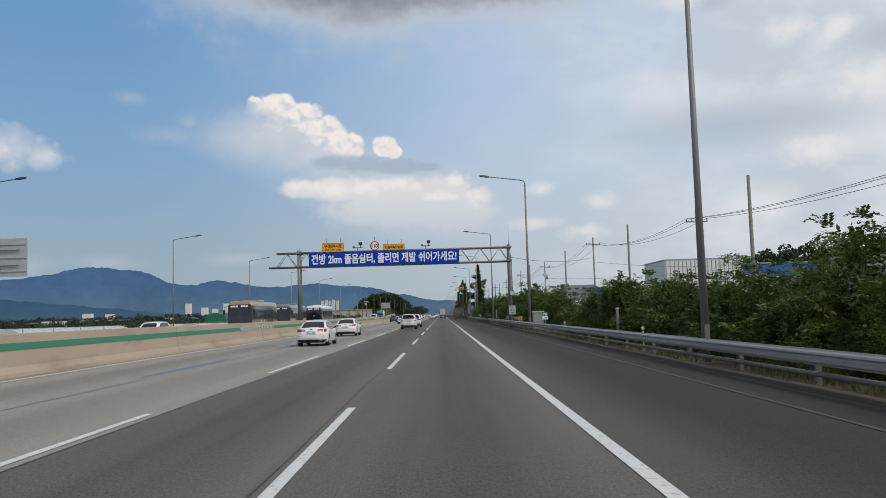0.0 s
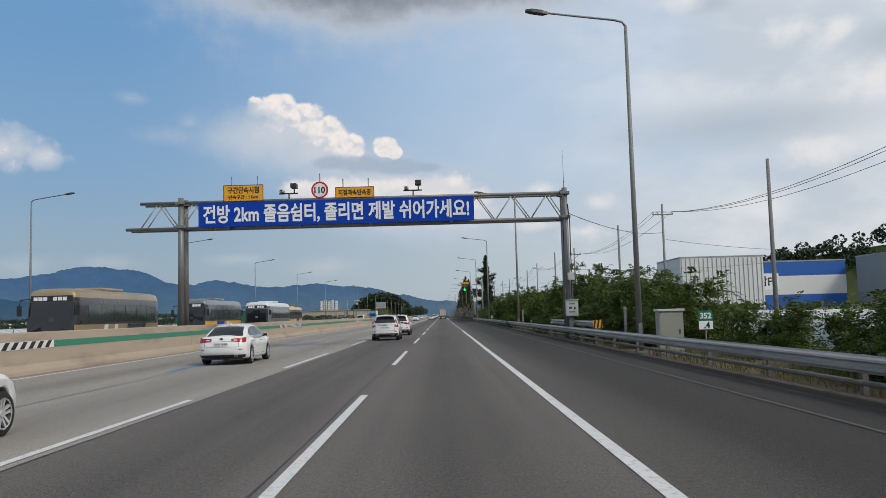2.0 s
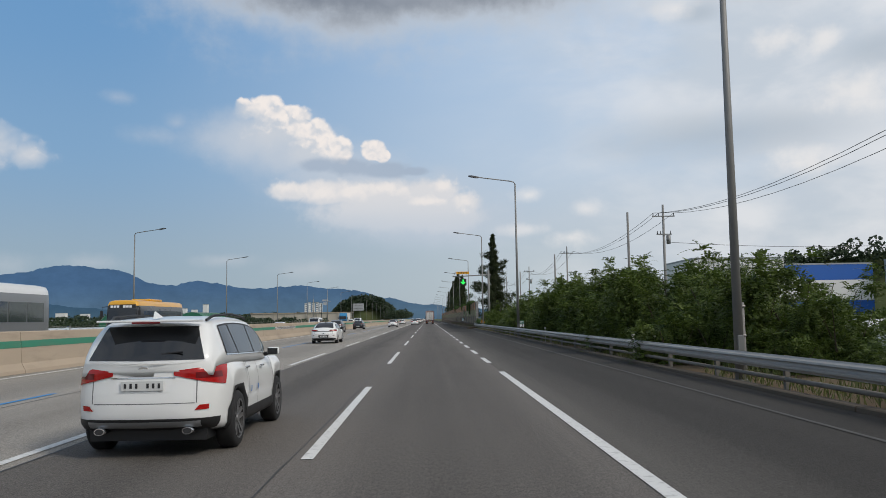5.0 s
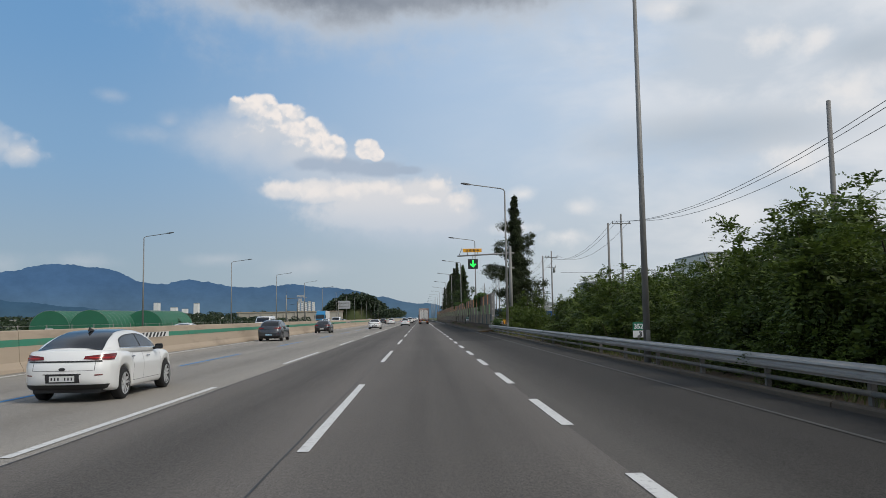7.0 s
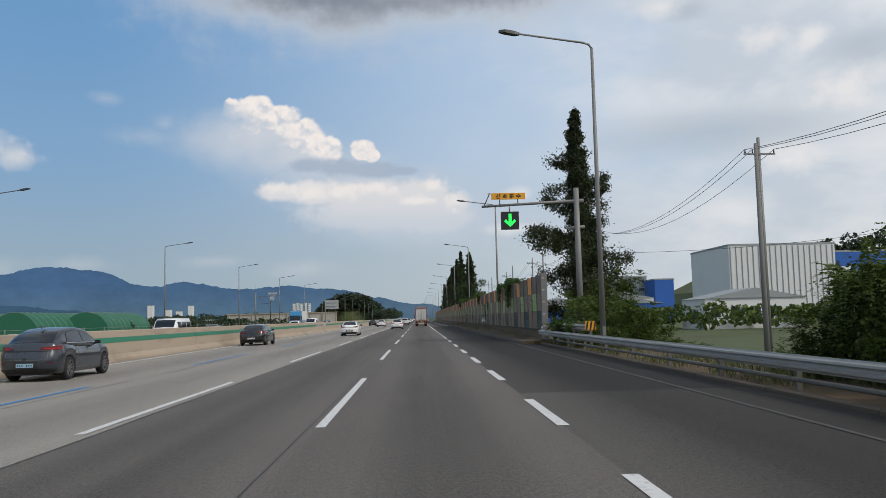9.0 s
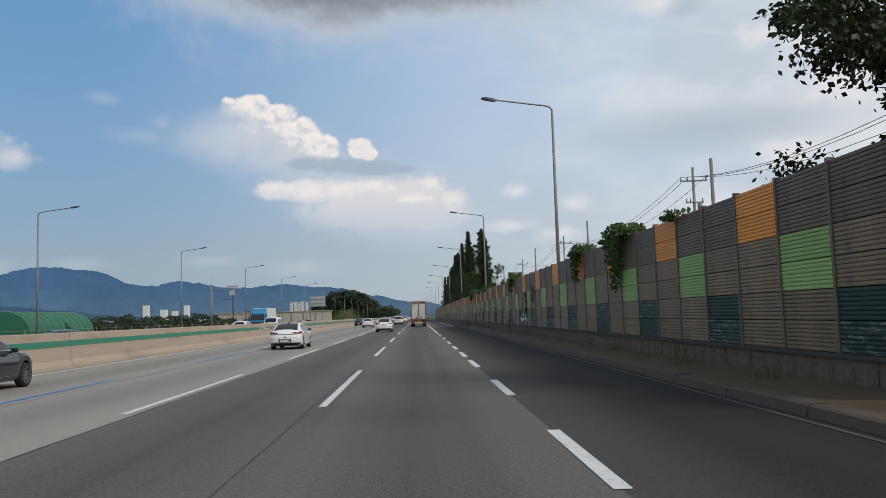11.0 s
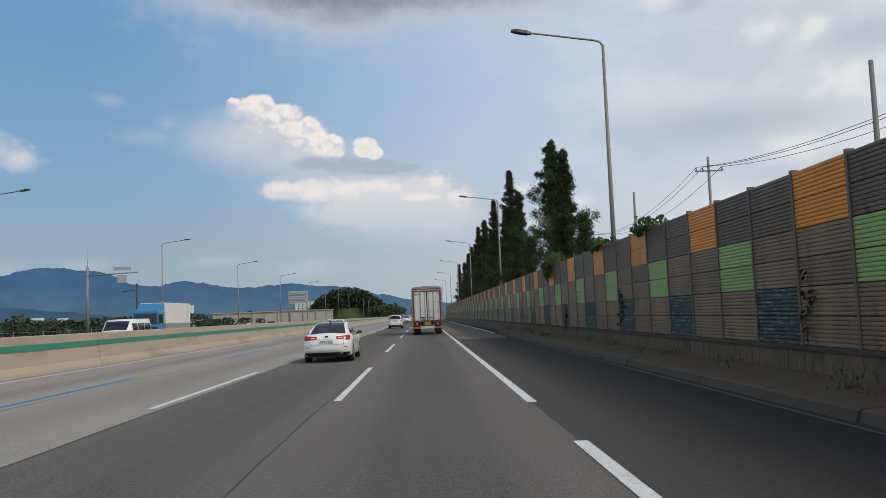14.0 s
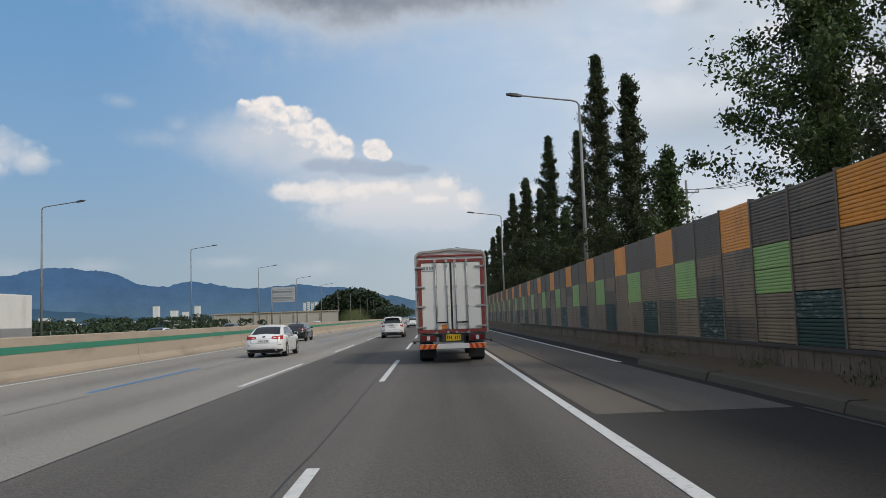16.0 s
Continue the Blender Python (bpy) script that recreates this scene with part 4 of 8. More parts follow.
box(bm, -0.36, 0.38, -0.27, 0.16, 0.86, 0.90, 0.008)
part("roof", bm, CABINET_PALE, cab)
bm = bmesh.new()
box(bm, -0.28, 0.30, -0.232, -0.222, 0.05, 0.80, 0.004)
door = part("door", bm, CABINET_PALE, cab)
bars([(0.0, 0.66, 0.30, 0.05), (-0.1, 0.45, 0.16, 0.12), (0.14, 0.42, 0.10, 0.14), (0.0, 0.22, 0.34, 0.06)], DARK_METAL, "notice", door, pose(0, -0.233, 0))
bm = bmesh.new()
rod(bm, (-0.0, 0.1, -1.4), (0.0, 0.1, 0.02), 0.14, seg=12)
part("stand", bm, CONC_POLE, cab)

banner = thing("road_banner", "long blue banner sign with white lettering on the gantry", "banner", at=pose(-5.92, GY - 0.72, 7.53))
bm = bmesh.new()
box(bm, -7.72, 7.72, -0.03, 0.03, -0.69, 0.69, 0.01)
part("panel", bm, SIGN_BLUE, banner)
words("전방 2km 졸음쉼터, 졸리면 제발 쉬어가세요!", 1.08, SIGN_WHITE, "lettering", banner, pose(0, -0.04, 0.0), 0.030, 14.9)


def hung_sign(name, label, x, z, w, h, mat, y=GY - 0.5):
    t = thing(name, label, "road sign", "signs above the gantry", at=pose(x, y, z))
    bm = bmesh.new()
    box(bm, -w / 2, w / 2, -0.03, 0.0, -h / 2, h / 2, 0.01)
    part("plate", bm, mat, t)
    bm = bmesh.new()
    e = 0.03
    for x0, x1, z0, z1 in ((-w / 2, w / 2, h / 2 - e, h / 2), (-w / 2, w / 2, -h / 2, -h / 2 + e), (-w / 2, -w / 2 + e, -h / 2 + e, h / 2 - e), (w / 2 - e, w / 2, -h / 2 + e, h / 2 - e)):
        box(bm, x0, x1, -0.036, -0.029, z0, z1)
    part("border", bm, BLACK_PAINT, t)
    for dx in (-w * 0.3, w * 0.35):
        bm = bmesh.new()
        rod(bm, (dx, 0.04, -h / 2 - 0.3), (dx, 0.04, h / 2 + 0.5), 0.03, seg=8)
        part("stake", bm, STEEL, t)
    return t


s = hung_sign("section_control_sign", "amber sign with black lettering over the gantry", -11.17, 8.76, 2.25, 0.93, SIGN_YELLOW)
words("구간단속시점", 0.40, BLACK_PAINT, "lettering", s, pose(0, -0.04, 0.17), 0.008, 1.75)
words("단속구간 : 11km", 0.24, BLACK_PAINT, "lettering", s, pose(0, -0.04, -0.22), 0.004, 1.65)
s = hung_sign("speed_camera_sign", "narrow amber sign with black lettering over the gantry", -4.89, 8.64, 2.2, 0.62, SIGN_YELLOW)
words("지점과속단속중", 0.34, BLACK_PAINT, "lettering", s, pose(0, -0.04, 0.0), 0.008, 1.85)
s = thing("speed_limit_sign", "round white speed limit sign with a red ring", "road sign", "signs above the gantry", at=pose(-6.86, GY - 0.5, 8.82))
bm = bmesh.new()
rod(bm, (0, -0.03, 0), (0, 0, 0), 0.48, seg=40)
part("disc", bm, SIGN_WHITE, s)
bm = bmesh.new()
ring_o = [bm.verts.new((math.cos(i * math.pi / 24) * 0.48, -0.036, math.sin(i * math.pi / 24) * 0.48)) for i in range(48)]
ring_i = [bm.verts.new((math.cos(i * math.pi / 24) * 0.385, -0.036, math.sin(i * math.pi / 24) * 0.385)) for i in range(48)]
for i in range(48):
    bm.faces.new((ring_o[i], ring_o[(i + 1) % 48], ring_i[(i + 1) % 48], ring_i[i]))
part("ring", bm, SIGN_RED, s)
words("110", 0.50, BLACK_PAINT, "lettering", s, pose(0, -0.04, 0.0), 0.012, 0.60)
bm = bmesh.new()
rod(bm, (0, 0.05, -0.65), (0, 0.05, 0.95), 0.03, seg=8)
part("stake", bm, STEEL, s)


def traffic_camera(x):
    t = thing("traffic_camera", "pair of traffic cameras on a short bracket", "camera unit", "traffic cameras on the gantry", at=pose(x, GY - 0.4, 8.30))
    bm = bmesh.new()
    rod(bm, (0, 0, 0), (0, 0, 0.38), 0.04, seg=8)
    part("stem", bm, DARK_METAL, t)
    bm = bmesh.new()
    box(bm, -0.55, 0.50, -0.05, 0.05, 0.34, 0.41, 0.01)
    part("bracket", bm, DARK_METAL, t)
    for dx, w, h, z in ((-0.38, 0.24, 0.16, 0.42), (0.30, 0.34, 0.26, 0.66)):
        bm = bmesh.new()
        box(bm, dx - w / 2, dx + w / 2, -0.35, 0.25, z, z + h, 0.03)
        b = part("housing", bm, CABINET_PALE if w < 0.3 else DARK_METAL, t)
        bm = bmesh.new()
        rod(bm, (dx, -0.36, z + h / 2), (dx, -0.34, z + h / 2), h * 0.32, seg=14)
        part("lens", bm, BLACK_PAINT, b)
        bm = bmesh.new()
        rod(bm, (dx, 0, 0.40), (dx, 0, z + 0.01), 0.035, seg=8)
        part("neck", bm, DARK_METAL, t)
    return t


traffic_camera(-8.62)
traffic_camera(-1.60)

# ---- lane signal mast ----
SY = 219.0
mast = thing("lane_signal_mast", "grey steel mast with an arm that carries a lane signal", "signal mast", at=pose(9.0, SY, 0))
bm = bmesh.new()
rod(bm, (0, 0, -0.1), (0, 0, 8.9), 0.19, 0.15, 18)
part("column", bm, POLE, mast)
bm = bmesh.new()
rod(bm, (0.35, 0, 8.18), (-5.5, 0, 7.92), 0.085, 0.07, 12)
part("arm", bm, POLE, mast)
for z in (8.15, 6.62):
    bm = bmesh.new()
    rod(bm, (-0.45, 0.02, z - 0.05), (0.42, 0.02, z + 0.02), 0.10, seg=12)
    part("clamp", bm, POLE, mast)
bm = bmesh.new()
rod(bm, (-5.35, 0, 7.98), (-5.05, -0.05, 8.62), 0.03, seg=8)
part("camera_stay", bm, POLE, mast)
bm = bmesh.new()
rod(bm, (-5.05, -0.18, 8.62), (-5.05, 0.12, 8.66), 0.08, seg=12)
part("camera_head", bm, CABINET_PALE, mast)
sig = thing("lane_signal", "black lane signal box with a green down arrow", "traffic signal", at=pose(5.10, SY - 0.02, 7.08))
bm = bmesh.new()
box(bm, -0.51, 0.51, -0.16, 0.12, -0.51, 0.51, 0.02)
part("housing", bm, BLACK_PAINT, sig)
bm = bmesh.new()
rod(bm, (0, 0, 0.5), (0, 0, 0.86), 0.035, seg=8)
part("hanger", bm, POLE, sig)
bm = bmesh.new()
arrow = [(-0.085, 0.38), (0.085, 0.38), (0.085, -0.10), (0.24, 0.06), (0.34, -0.05), (0.0, -0.37), (-0.34, -0.05), (-0.24, 0.06), (-0.085, -0.10)]
a = [bm.verts.new((x, -0.166, z)) for x, z in arrow]
b = [bm.verts.new((x, -0.162, z)) for x, z in arrow]
bm.faces.new(a)
for i in range(len(arrow)):
    bm.faces.new((a[i], a[(i + 1) % len(arrow)], b[(i + 1) % len(arrow)], b[i]))
part("arrow", bm, SIGNAL_GREEN, sig, "glowing green arrow")
s = thing("signal_notice", "amber notice with black lettering on the mast arm", "road sign", at=pose(5.05, SY - 0.02, 8.50))
bm = bmesh.new()
box(bm, -0.98, 0.98, -0.04, 0.0, -0.19, 0.19, 0.01)
part("plate", bm, SIGN_YELLOW, s)
words("신 호 준 수", 0.27, BLACK_PAINT, "lettering", s, pose(0, -0.045, 0), 0.006, 1.45)
for dx in (-0.5, 0.55):
    bm = bmesh.new()
    rod(bm, (dx, 0.02, -0.55), (dx, 0.02, 0.1), 0.03, seg=8)
    part("stake", bm, POLE, s)

# ---- small roadside things ----


def distance_plate(y, km, tenth, x=7.25, z=0.0):
    t = thing("distance_plate", "small green and white distance plate on a post", "distance plate", "distance plates", at=pose(x, y, z))
    bm = bmesh.new()
    rod(bm, (0, 0, -0.3), (0, 0, 1.1), 0.025, seg=8)
    part("post", bm, RAIL_DIM, t)
    bm = bmesh.new()
    box(bm, -0.21, 0.21, -0.04, -0.02, 1.32, 1.62, 0.006)
    p = part("upper_plate", bm, SIGN_GREEN, t)
    words(km, 0.24, SIGN_WHITE, "lettering", p, pose(0, -0.045, 1.47), 0.006, 0.34)
    bm = bmesh.new()
    box(bm, -0.21, 0.21, -0.04, -0.02, 1.06, 1.31, 0.006)
    p = part("lower_plate", bm, SIGN_WHITE, t)
    words("." + tenth, 0.25, BLACK_PAINT, "lettering", p, pose(0.03, -0.045, 1.185), 0.008)
    return t


distance_plate(62.9, "352", "4", 7.75, -0.10)
distance_plate(165.0, "352", "3", 7.65, -0.30)
distance_plate(262.0, "352", "2", 6.85)

box_cab = thing("roadside_cabinet", "weathered grey-green roadside equipment cabinet", "cabinet", at=pose(7.62, 66.3, -0.1))
bm = bmesh.new()
box(bm, -0.45, 0.45, -0.26, 0.26, 0.0, 0.22, 0.01)
part("plinth", bm, CONC_POLE, box_cab)
bm = bmesh.new()
box(bm, -0.42, 0.42, -0.22, 0.22, 0.22, 1.62, 0.015)
part("body", bm, CABINET, box_cab)
bm = bmesh.new()
box(bm, -0.47, 0.47, -0.27, 0.27, 1.62, 1.70, 0.015)
part("roof", bm, CABINET_PALE, box_cab)
bm = bmesh.new()
box(bm, -0.38, 0.38, -0.232, -0.22, 0.28, 1.56, 0.004)
d = part("door", bm, CABINET, box_cab)
bm = bmesh.new()
box(bm, 0.26, 0.30, -0.25, -0.23, 0.85, 1.0, 0.004)
part("handle", bm, DARK_METAL, d)


def delineator(x, y, z=0.0, tall=0.9):
    t = thing("delineator", "short white roadside reflector post", "reflector post", "reflector posts", at=pose(x, y, z))
    bm = bmesh.new()
    rod(bm, (0, 0, -0.3), (0, 0, tall - 0.1), 0.03, seg=8)
    part("stake", bm, GALV, t)
    bm = bmesh.new()
    rod(bm, (0, -0.02, tall), (0, 0.02, tall), 0.06, seg=14)
    part("reflector", bm, CABINET_PALE, t)
    return t


for y in (30.0, 48.5, 92.0, 104.0, 125.0, 147.0, 221.0):
    delineator(7.05, y)


def stub_pole(x, y, h):
    t = thing("concrete_stub", "short grey concrete marker pole", "marker pole", "marker poles", at=pose(x, y, 0))
    bm = bmesh.new()
    rod(bm, (0, 0, -0.4), (0, 0, h), 0.075, 0.06, 12)
    part("shaft", bm, CONC_POLE, t)
    for z in (h * 0.55, h - 0.12):
        bm = bmesh.new()
        rod(bm, (0, 0, z), (0, 0, z + 0.05), 0.085, seg=12)
        part("collar", bm, GALV, t)


for x, y, h in ((7.9, 38.0, 1.7), (7.75, 73.5, 1.75), (7.6, 116.2, 1.9)):
    stub_pole(x, y, h)

# ---- overhead line poles ----


def line_pole(arms):
    t = thing("utility_pole", "concrete utility pole with crossarms and insulators" if arms else "plain grey concrete pole", "utility pole", "utility poles")
    bm = bmesh.new()
    rod(bm, (0, 0, -2.2), (0, 0, 12.0 if arms else 11.6), 0.17, 0.10, 12)
    part("shaft", bm, CONC_POLE if not arms else POLE, t)
    if arms:
        for z, w in ((10.9, 1.05),) + (((9.2, 0.7),) if arms > 1 else ()):
            bm = bmesh.new()
            box(bm, -w, w, -0.14, -0.05, z - 0.05, z + 0.05)
            arm = part("crossarm", bm, STEEL, t)
            for dx in (-w + 0.08, -w * 0.45, w - 0.08):
                bm = bmesh.new()
                rod(bm, (dx, -0.1, z + 0.05), (dx, -0.1, z + 0.32), 0.05, 0.03, 8)
                part("insulator", bm, DARK_METAL, arm)
        if arms > 1:
            bm = bmesh.new()
            rod(bm, (0.4, -0.1, 8.3), (0.4, -0.1, 9.1), 0.2, seg=12)
            part("transformer", bm, STEEL, t)
    return t


one, two, plain = line_pole(1), line_pole(2), line_pole(0)
ARMED = [(24.3, 31.0, -3.0), (24.1, 76.4, -1.35), (22.7, 120.6, 0.3), (21.8, 170.4, -0.1), (22.0, 223.9, 0.75), (22.0, 272.2, 0.6), (22.0, 328.3, 0.75), (22.0, 375.0, 0.65), (22.0, 426.0, 0.6), (22.0, 476.0, 0.6), (22.0, 526.0, 0.6)]
for i, (x, y, z) in enumerate(ARMED):
    src = two if i in (3, 5) else one
    if i == 0:
        one.matrix_basis = pose(x, y, z)
    elif i == 3:
        two.matrix_basis = pose(x, y, z)
    else:
        copy_thing(src, pose(x, y, z, 0, 0, rng.uniform(-6, 6)))
PLAIN = [(20.0, 52.7, 10.0), (20.3, 88.0, 10.7), (19.3, 126.0, 10.8), (18.8, 171.8, 11.4), (19.0, 217.4, 11.0), (18.5, 259.0, 10.8), (20.0, 302.4, 12.0), (19.6, 341.0, 12.05), (19.6, 389.0, 12.0)]
for i, (x, y, top) in enumerate(PLAIN):
    ob = plain if i == 0 else copy_thing(plain, pose(0, 0, 0))
    ob.matrix_basis = pose(x, y, top - 11.6)


def wire(a, b, sag, r=0.022):
    a, b = Vector(a), Vector(b)
    return [a.lerp(b, i / 12) - Vector((0, 0, sag * 4 * (i / 12) * (1 - i / 12))) for i in range(13)]


lines = thing("power_lines", "thin dark overhead wires slung between the poles", "wires")
spans = [(25.0, -15.0, -3.0)] + ARMED
SAGS = [0.8, 0.6, 1.2, 1.6, 1.6] + [2.1] * 7
for dx in (-0.97, -0.47, 0.97):
    for (xa, ya, za), (xb, yb, zb), sg in zip(spans, spans[1:], SAGS):
        bm = bmesh.new()
        pipe(bm, wire((xa + dx, ya - 0.1, za + 11.2), (xb + dx, yb - 0.1, zb + 11.2), sg), 0.018, 5)
        part("wire", bm, CABLE, lines)
for pa, pb, sg in (((7.0, 84.4, 7.3), (22.9, 120.3, 9.4), 0.6), ((22.9, 120.3, 8.6), (60, 150.0, 9.5), 0.8), ((21.8, 170.4, 8.4), (70, 190.0, 10.5), 0.9), ((22.0, 263, 8.4), (48, 240, 9), 0.7)):
    bm = bmesh.new()
    pipe(bm, wire(pa, pb, sg), 0.02, 5)
    part("wire", bm, CABLE, lines)

# ---- vehicles ----
CAR_WHITE = material("white_car_paint", (0.78, 0.79, 0.78), 0.32, vary=0.02, scale=0.6, coat=0.7)
CAR_DARK = material("dark_grey_car_paint", (0.018, 0.021, 0.027), 0.28, metal=0.3, vary=0.05, coat=0.9)
CAR_SLATE = material("slate_car_paint", (0.035, 0.042, 0.055), 0.30, metal=0.3, vary=0.05, coat=0.9)
TINT = material("tinted_glass", (0.012, 0.014, 0.017), 0.06, vary=0.02, coat=0.0, spec=0.7)
TRIM = material("black_plastic", (0.016, 0.016, 0.017), 0.55, vary=0.12)
RUBBER = material("tyre_rubber", (0.016, 0.016, 0.017), 0.85, vary=0.2)
ALLOY = material("alloy_wheel", (0.55, 0.56, 0.57), 0.40, metal=0.35, vary=0.08)
ALLOY_DARK = material("dark_alloy_wheel", (0.16, 0.16, 0.165), 0.35, metal=0.4, vary=0.08)
CHROME = material("chrome", (0.70, 0.71, 0.72), 0.15, metal=1.0, vary=0.02)
LIGHT_RED = material("red_lamp_glass", (0.36, 0.008, 0.007), 0.2, vary=0.3, scale=10, coat=0.25, spec=0.35)
LIGHT_DEEP = material("deep_red_lamp_glass", (0.13, 0.006, 0.008), 0.2, vary=0.3, scale=10, coat=0.25, spec=0.35)
LIGHT_CLEAR = material("clear_lamp_glass", (0.55, 0.56, 0.57), 0.1, vary=0.1, scale=14, coat=0.8)
PLATE_WHITE = material("white_plate", (0.62, 0.63, 0.62), 0.4, vary=0.03)
PLATE_YELLOW = material("yellow_plate", (0.62, 0.40, 0.02), 0.4, vary=0.03)
PLATE_BLUE = material("pale_blue_plate", (0.30, 0.48, 0.62), 0.4, vary=0.03)
SKID = material("silver_skid_plate", (0.32, 0.33, 0.34), 0.35, metal=0.6, vary=0.05)
BLUE_GUARD = material("blue_door_guard", (0.02, 0.20, 0.55), 0.5, vary=0.03)
GAP_GREY = material("shut_line", (0.16, 0.16, 0.165), 0.7, vary=0.05)
SEAM = material("panel_gap", (0.03, 0.03, 0.032), 0.7, vary=0.05)


def curve_at(pts, y):
    """A smooth curve through (y, value) that never overshoots."""
    if y <= pts[0][0]:
        return pts[0][1]
    if y >= pts[-1][0]:
        return pts[-1][1]
    n = len(pts)
    k = next(i for i in range(n - 1) if y <= pts[i + 1][0])
    grade = lambda i: (pts[i + 1][1] - pts[i][1]) / (pts[i + 1][0] - pts[i][0])

    def tangent(i):
        if i == 0 or i == n - 1:
            return grade(min(i, n - 2))
        a, b = grade(i - 1), grade(i)
        return 0.0 if a * b <= 0 else 2 * a * b / (a + b)

    (ya, va), (yb, vb) = pts[k], pts[k + 1]
    h = yb - ya
    u = (y - ya) / h
    return va * (1 + 2 * u) * (1 - u) ** 2 + tangent(k) * h * u * (1 - u) ** 2 + vb * u * u * (3 - 2 * u) + tangent(k + 1) * h * u * u * (u - 1)


def eased(pts, y, d=0.06):
    return (curve_at(pts, y - d) + 2 * curve_at(pts, y) + curve_at(pts, y + d)) / 4


def ramp(v):
    v = min(1.0, max(0.0, v))
    return v * v * (3 - 2 * v)


def tail_y(z, lean):
    """How far the tail stands back from the bumper at a height."""
    return lean * ramp((z - 0.64) / 0.40) + 0.08 * ramp((0.50 - z) / 0.24)


def round_ends(bm, L, lean):
    """Wraps the corners of nose and tail and leans the tail."""
    for v in bm.verts:
        x, y, z = v.co
        k = max(0.0, 1 - y / 0.75)
        f = max(0.0, 1 - (L - y) / 1.0)
        v.co.y += k * (0.24 * (abs(x) / 0.88) ** 3 + tail_y(z, lean)) - f * (0.34 * (abs(x) / 0.88) ** 2.6 + 0.06 * ramp((0.45 - z) / 0.2))
    return bm


def loft(rings, cap_rings=(0.88, 0.7, 0.5, 0.25)):
    """Skin over closed rings, with domed ends."""
    bm = bmesh.new()
    out = []
    first, last = rings[0], rings[-1]
    mid = lambda r: sum((Vector(p) for p in r), Vector()) / len(r)
    ends = []
    for k in reversed(cap_rings):
        m = mid(first)
        ends.append([m + (Vector(p) - m) * k for p in first])
    full = ends + [list(map(Vector, r)) for r in rings]
    m = mid(last)
    for k in cap_rings:
        full.append([m + (Vector(p) - m) * k for p in last])
    for r in full:
        out.append([bm.verts.new(p) for p in r])
    n = len(out[0])
    for ra, rb in zip(out, out[1:]):
        for i in range(n):
            bm.faces.new((ra[i], ra[(i + 1) % n], rb[(i + 1) % n], rb[i]))
    bm.faces.new(out[0][::-1])
    bm.faces.new(out[-1])
    bmesh.ops.recalc_face_normals(bm, faces=bm.faces)
    return bm


def lower_body(L, w_pts, top_pts, bot_pts, arches, arch_r, lean):
    ys = sorted({round(i * L / 56, 4) for i in range(57)} | {0.015, 0.04, 0.08, 0.13, L - 0.015, L - 0.05, L - 0.1} | {round(a + arch_r * math.cos(k * math.pi / 10), 4) for a in arches for k in range(11)})
    rings = []
    for y in ys:
        w, zt, zb = eased(w_pts, y, 0.03), eased(top_pts, y, 0.03), curve_at(bot_pts, y)
        for a in arches:
            if abs(y - a) < arch_r:
                zb = max(zb, 0.33 + math.sqrt(arch_r ** 2 - (y - a) ** 2))
        h = max(zt - zb, 0.04)
        half = [(0.0, zb), (w * 0.80, zb), (w * 0.93, zb + 0.02 * h), (w * 0.972, zb + 0.09 * h), (w * 0.978, zb + 0.20 * h), (w * 0.986, zb + 0.34 * h), (w * 0.998, zb + 0.50 * h), (w, zb + 0.60 * h), (w * 0.994, zb + 0.68 * h), (w * 0.978, zb + 0.76 * h),
                (w * 0.960, zb + 0.85 * h), (w * 0.935, zb + 0.93 * h), (w * 0.895, zb + 0.98 * h), (w * 0.84, zt), (w * 0.6, zt + 0.014), (w * 0.3, zt + 0.02), (0.0, zt + 0.022)]
        ring = [(x, y, z) for x, z in half] + [(-x, y, z) for x, z in half[-2:0:-1]]
        rings.append(ring)
    return round_ends(loft(rings), L, lean)


def cabin(y0, y1, roof_pts, belt_pts, w_belt, w_roof):
    """Glass-house skin: sides lean in from the belt to the roof rails."""
    ys = [y0 + (y1 - y0) * i / 48 for i in range(49)]
    rings = []
    for y in ys:
        zr, zb = eased(roof_pts, y, 0.12), curve_at(belt_pts, y) - 0.04
        zr = max(zr, zb + 0.02)
        top = max(p[1] for p in roof_pts)
        k = min(1.0, max(0.0, (zr - zb) / (top - zb)))
        wb = eased(w_belt, y, 0.05)
        wr = wb + (eased(w_roof, y, 0.05) - wb) * k
        half = [(0, zb), (wb, zb), (wb + (wr - wb) * 0.35, zb + (zr - zb) * 0.33), (wb + (wr - wb) * 0.68, zb + (zr - zb) * 0.62), (wr + 0.01, zb + (zr - zb) * 0.86), (wr - 0.04, zb + (zr - zb) * 0.95), (wr * 0.86, zr - 0.005), (wr * 0.5, zr + 0.012), (0, zr + 0.02)]
        rings.append([(x, y, z) for x, z in half] + [(-x, y, z) for x, z in half[-2:0:-1]])
    bm = loft(rings, (0.5,))
    for v in bm.verts:                          # bowed screens
        k, f = max(0.0, 1 - (v.co.y - y0) / 1.1), max(0.0, 1 - (y1 - v.co.y) / 1.0)
        v.co.y += 0.14 * k * (abs(v.co.x) / 0.7) ** 2.4 - 0.26 * f * (abs(v.co.x) / 0.75) ** 2.2
    return bm


def patch(src, planes, off=0.006):
    """A skin lifted off a body: what lies inside all planes (point, outward normal)."""
    bm = src.copy()
    for co, no in planes:
        bmesh.ops.bisect_plane(bm, geom=list(bm.verts) + list(bm.edges) + list(bm.faces), plane_co=co, plane_no=no, clear_outer=True)
    bm.normal_update()
    for v in bm.verts:
        v.co += v.normal * off
    return bm


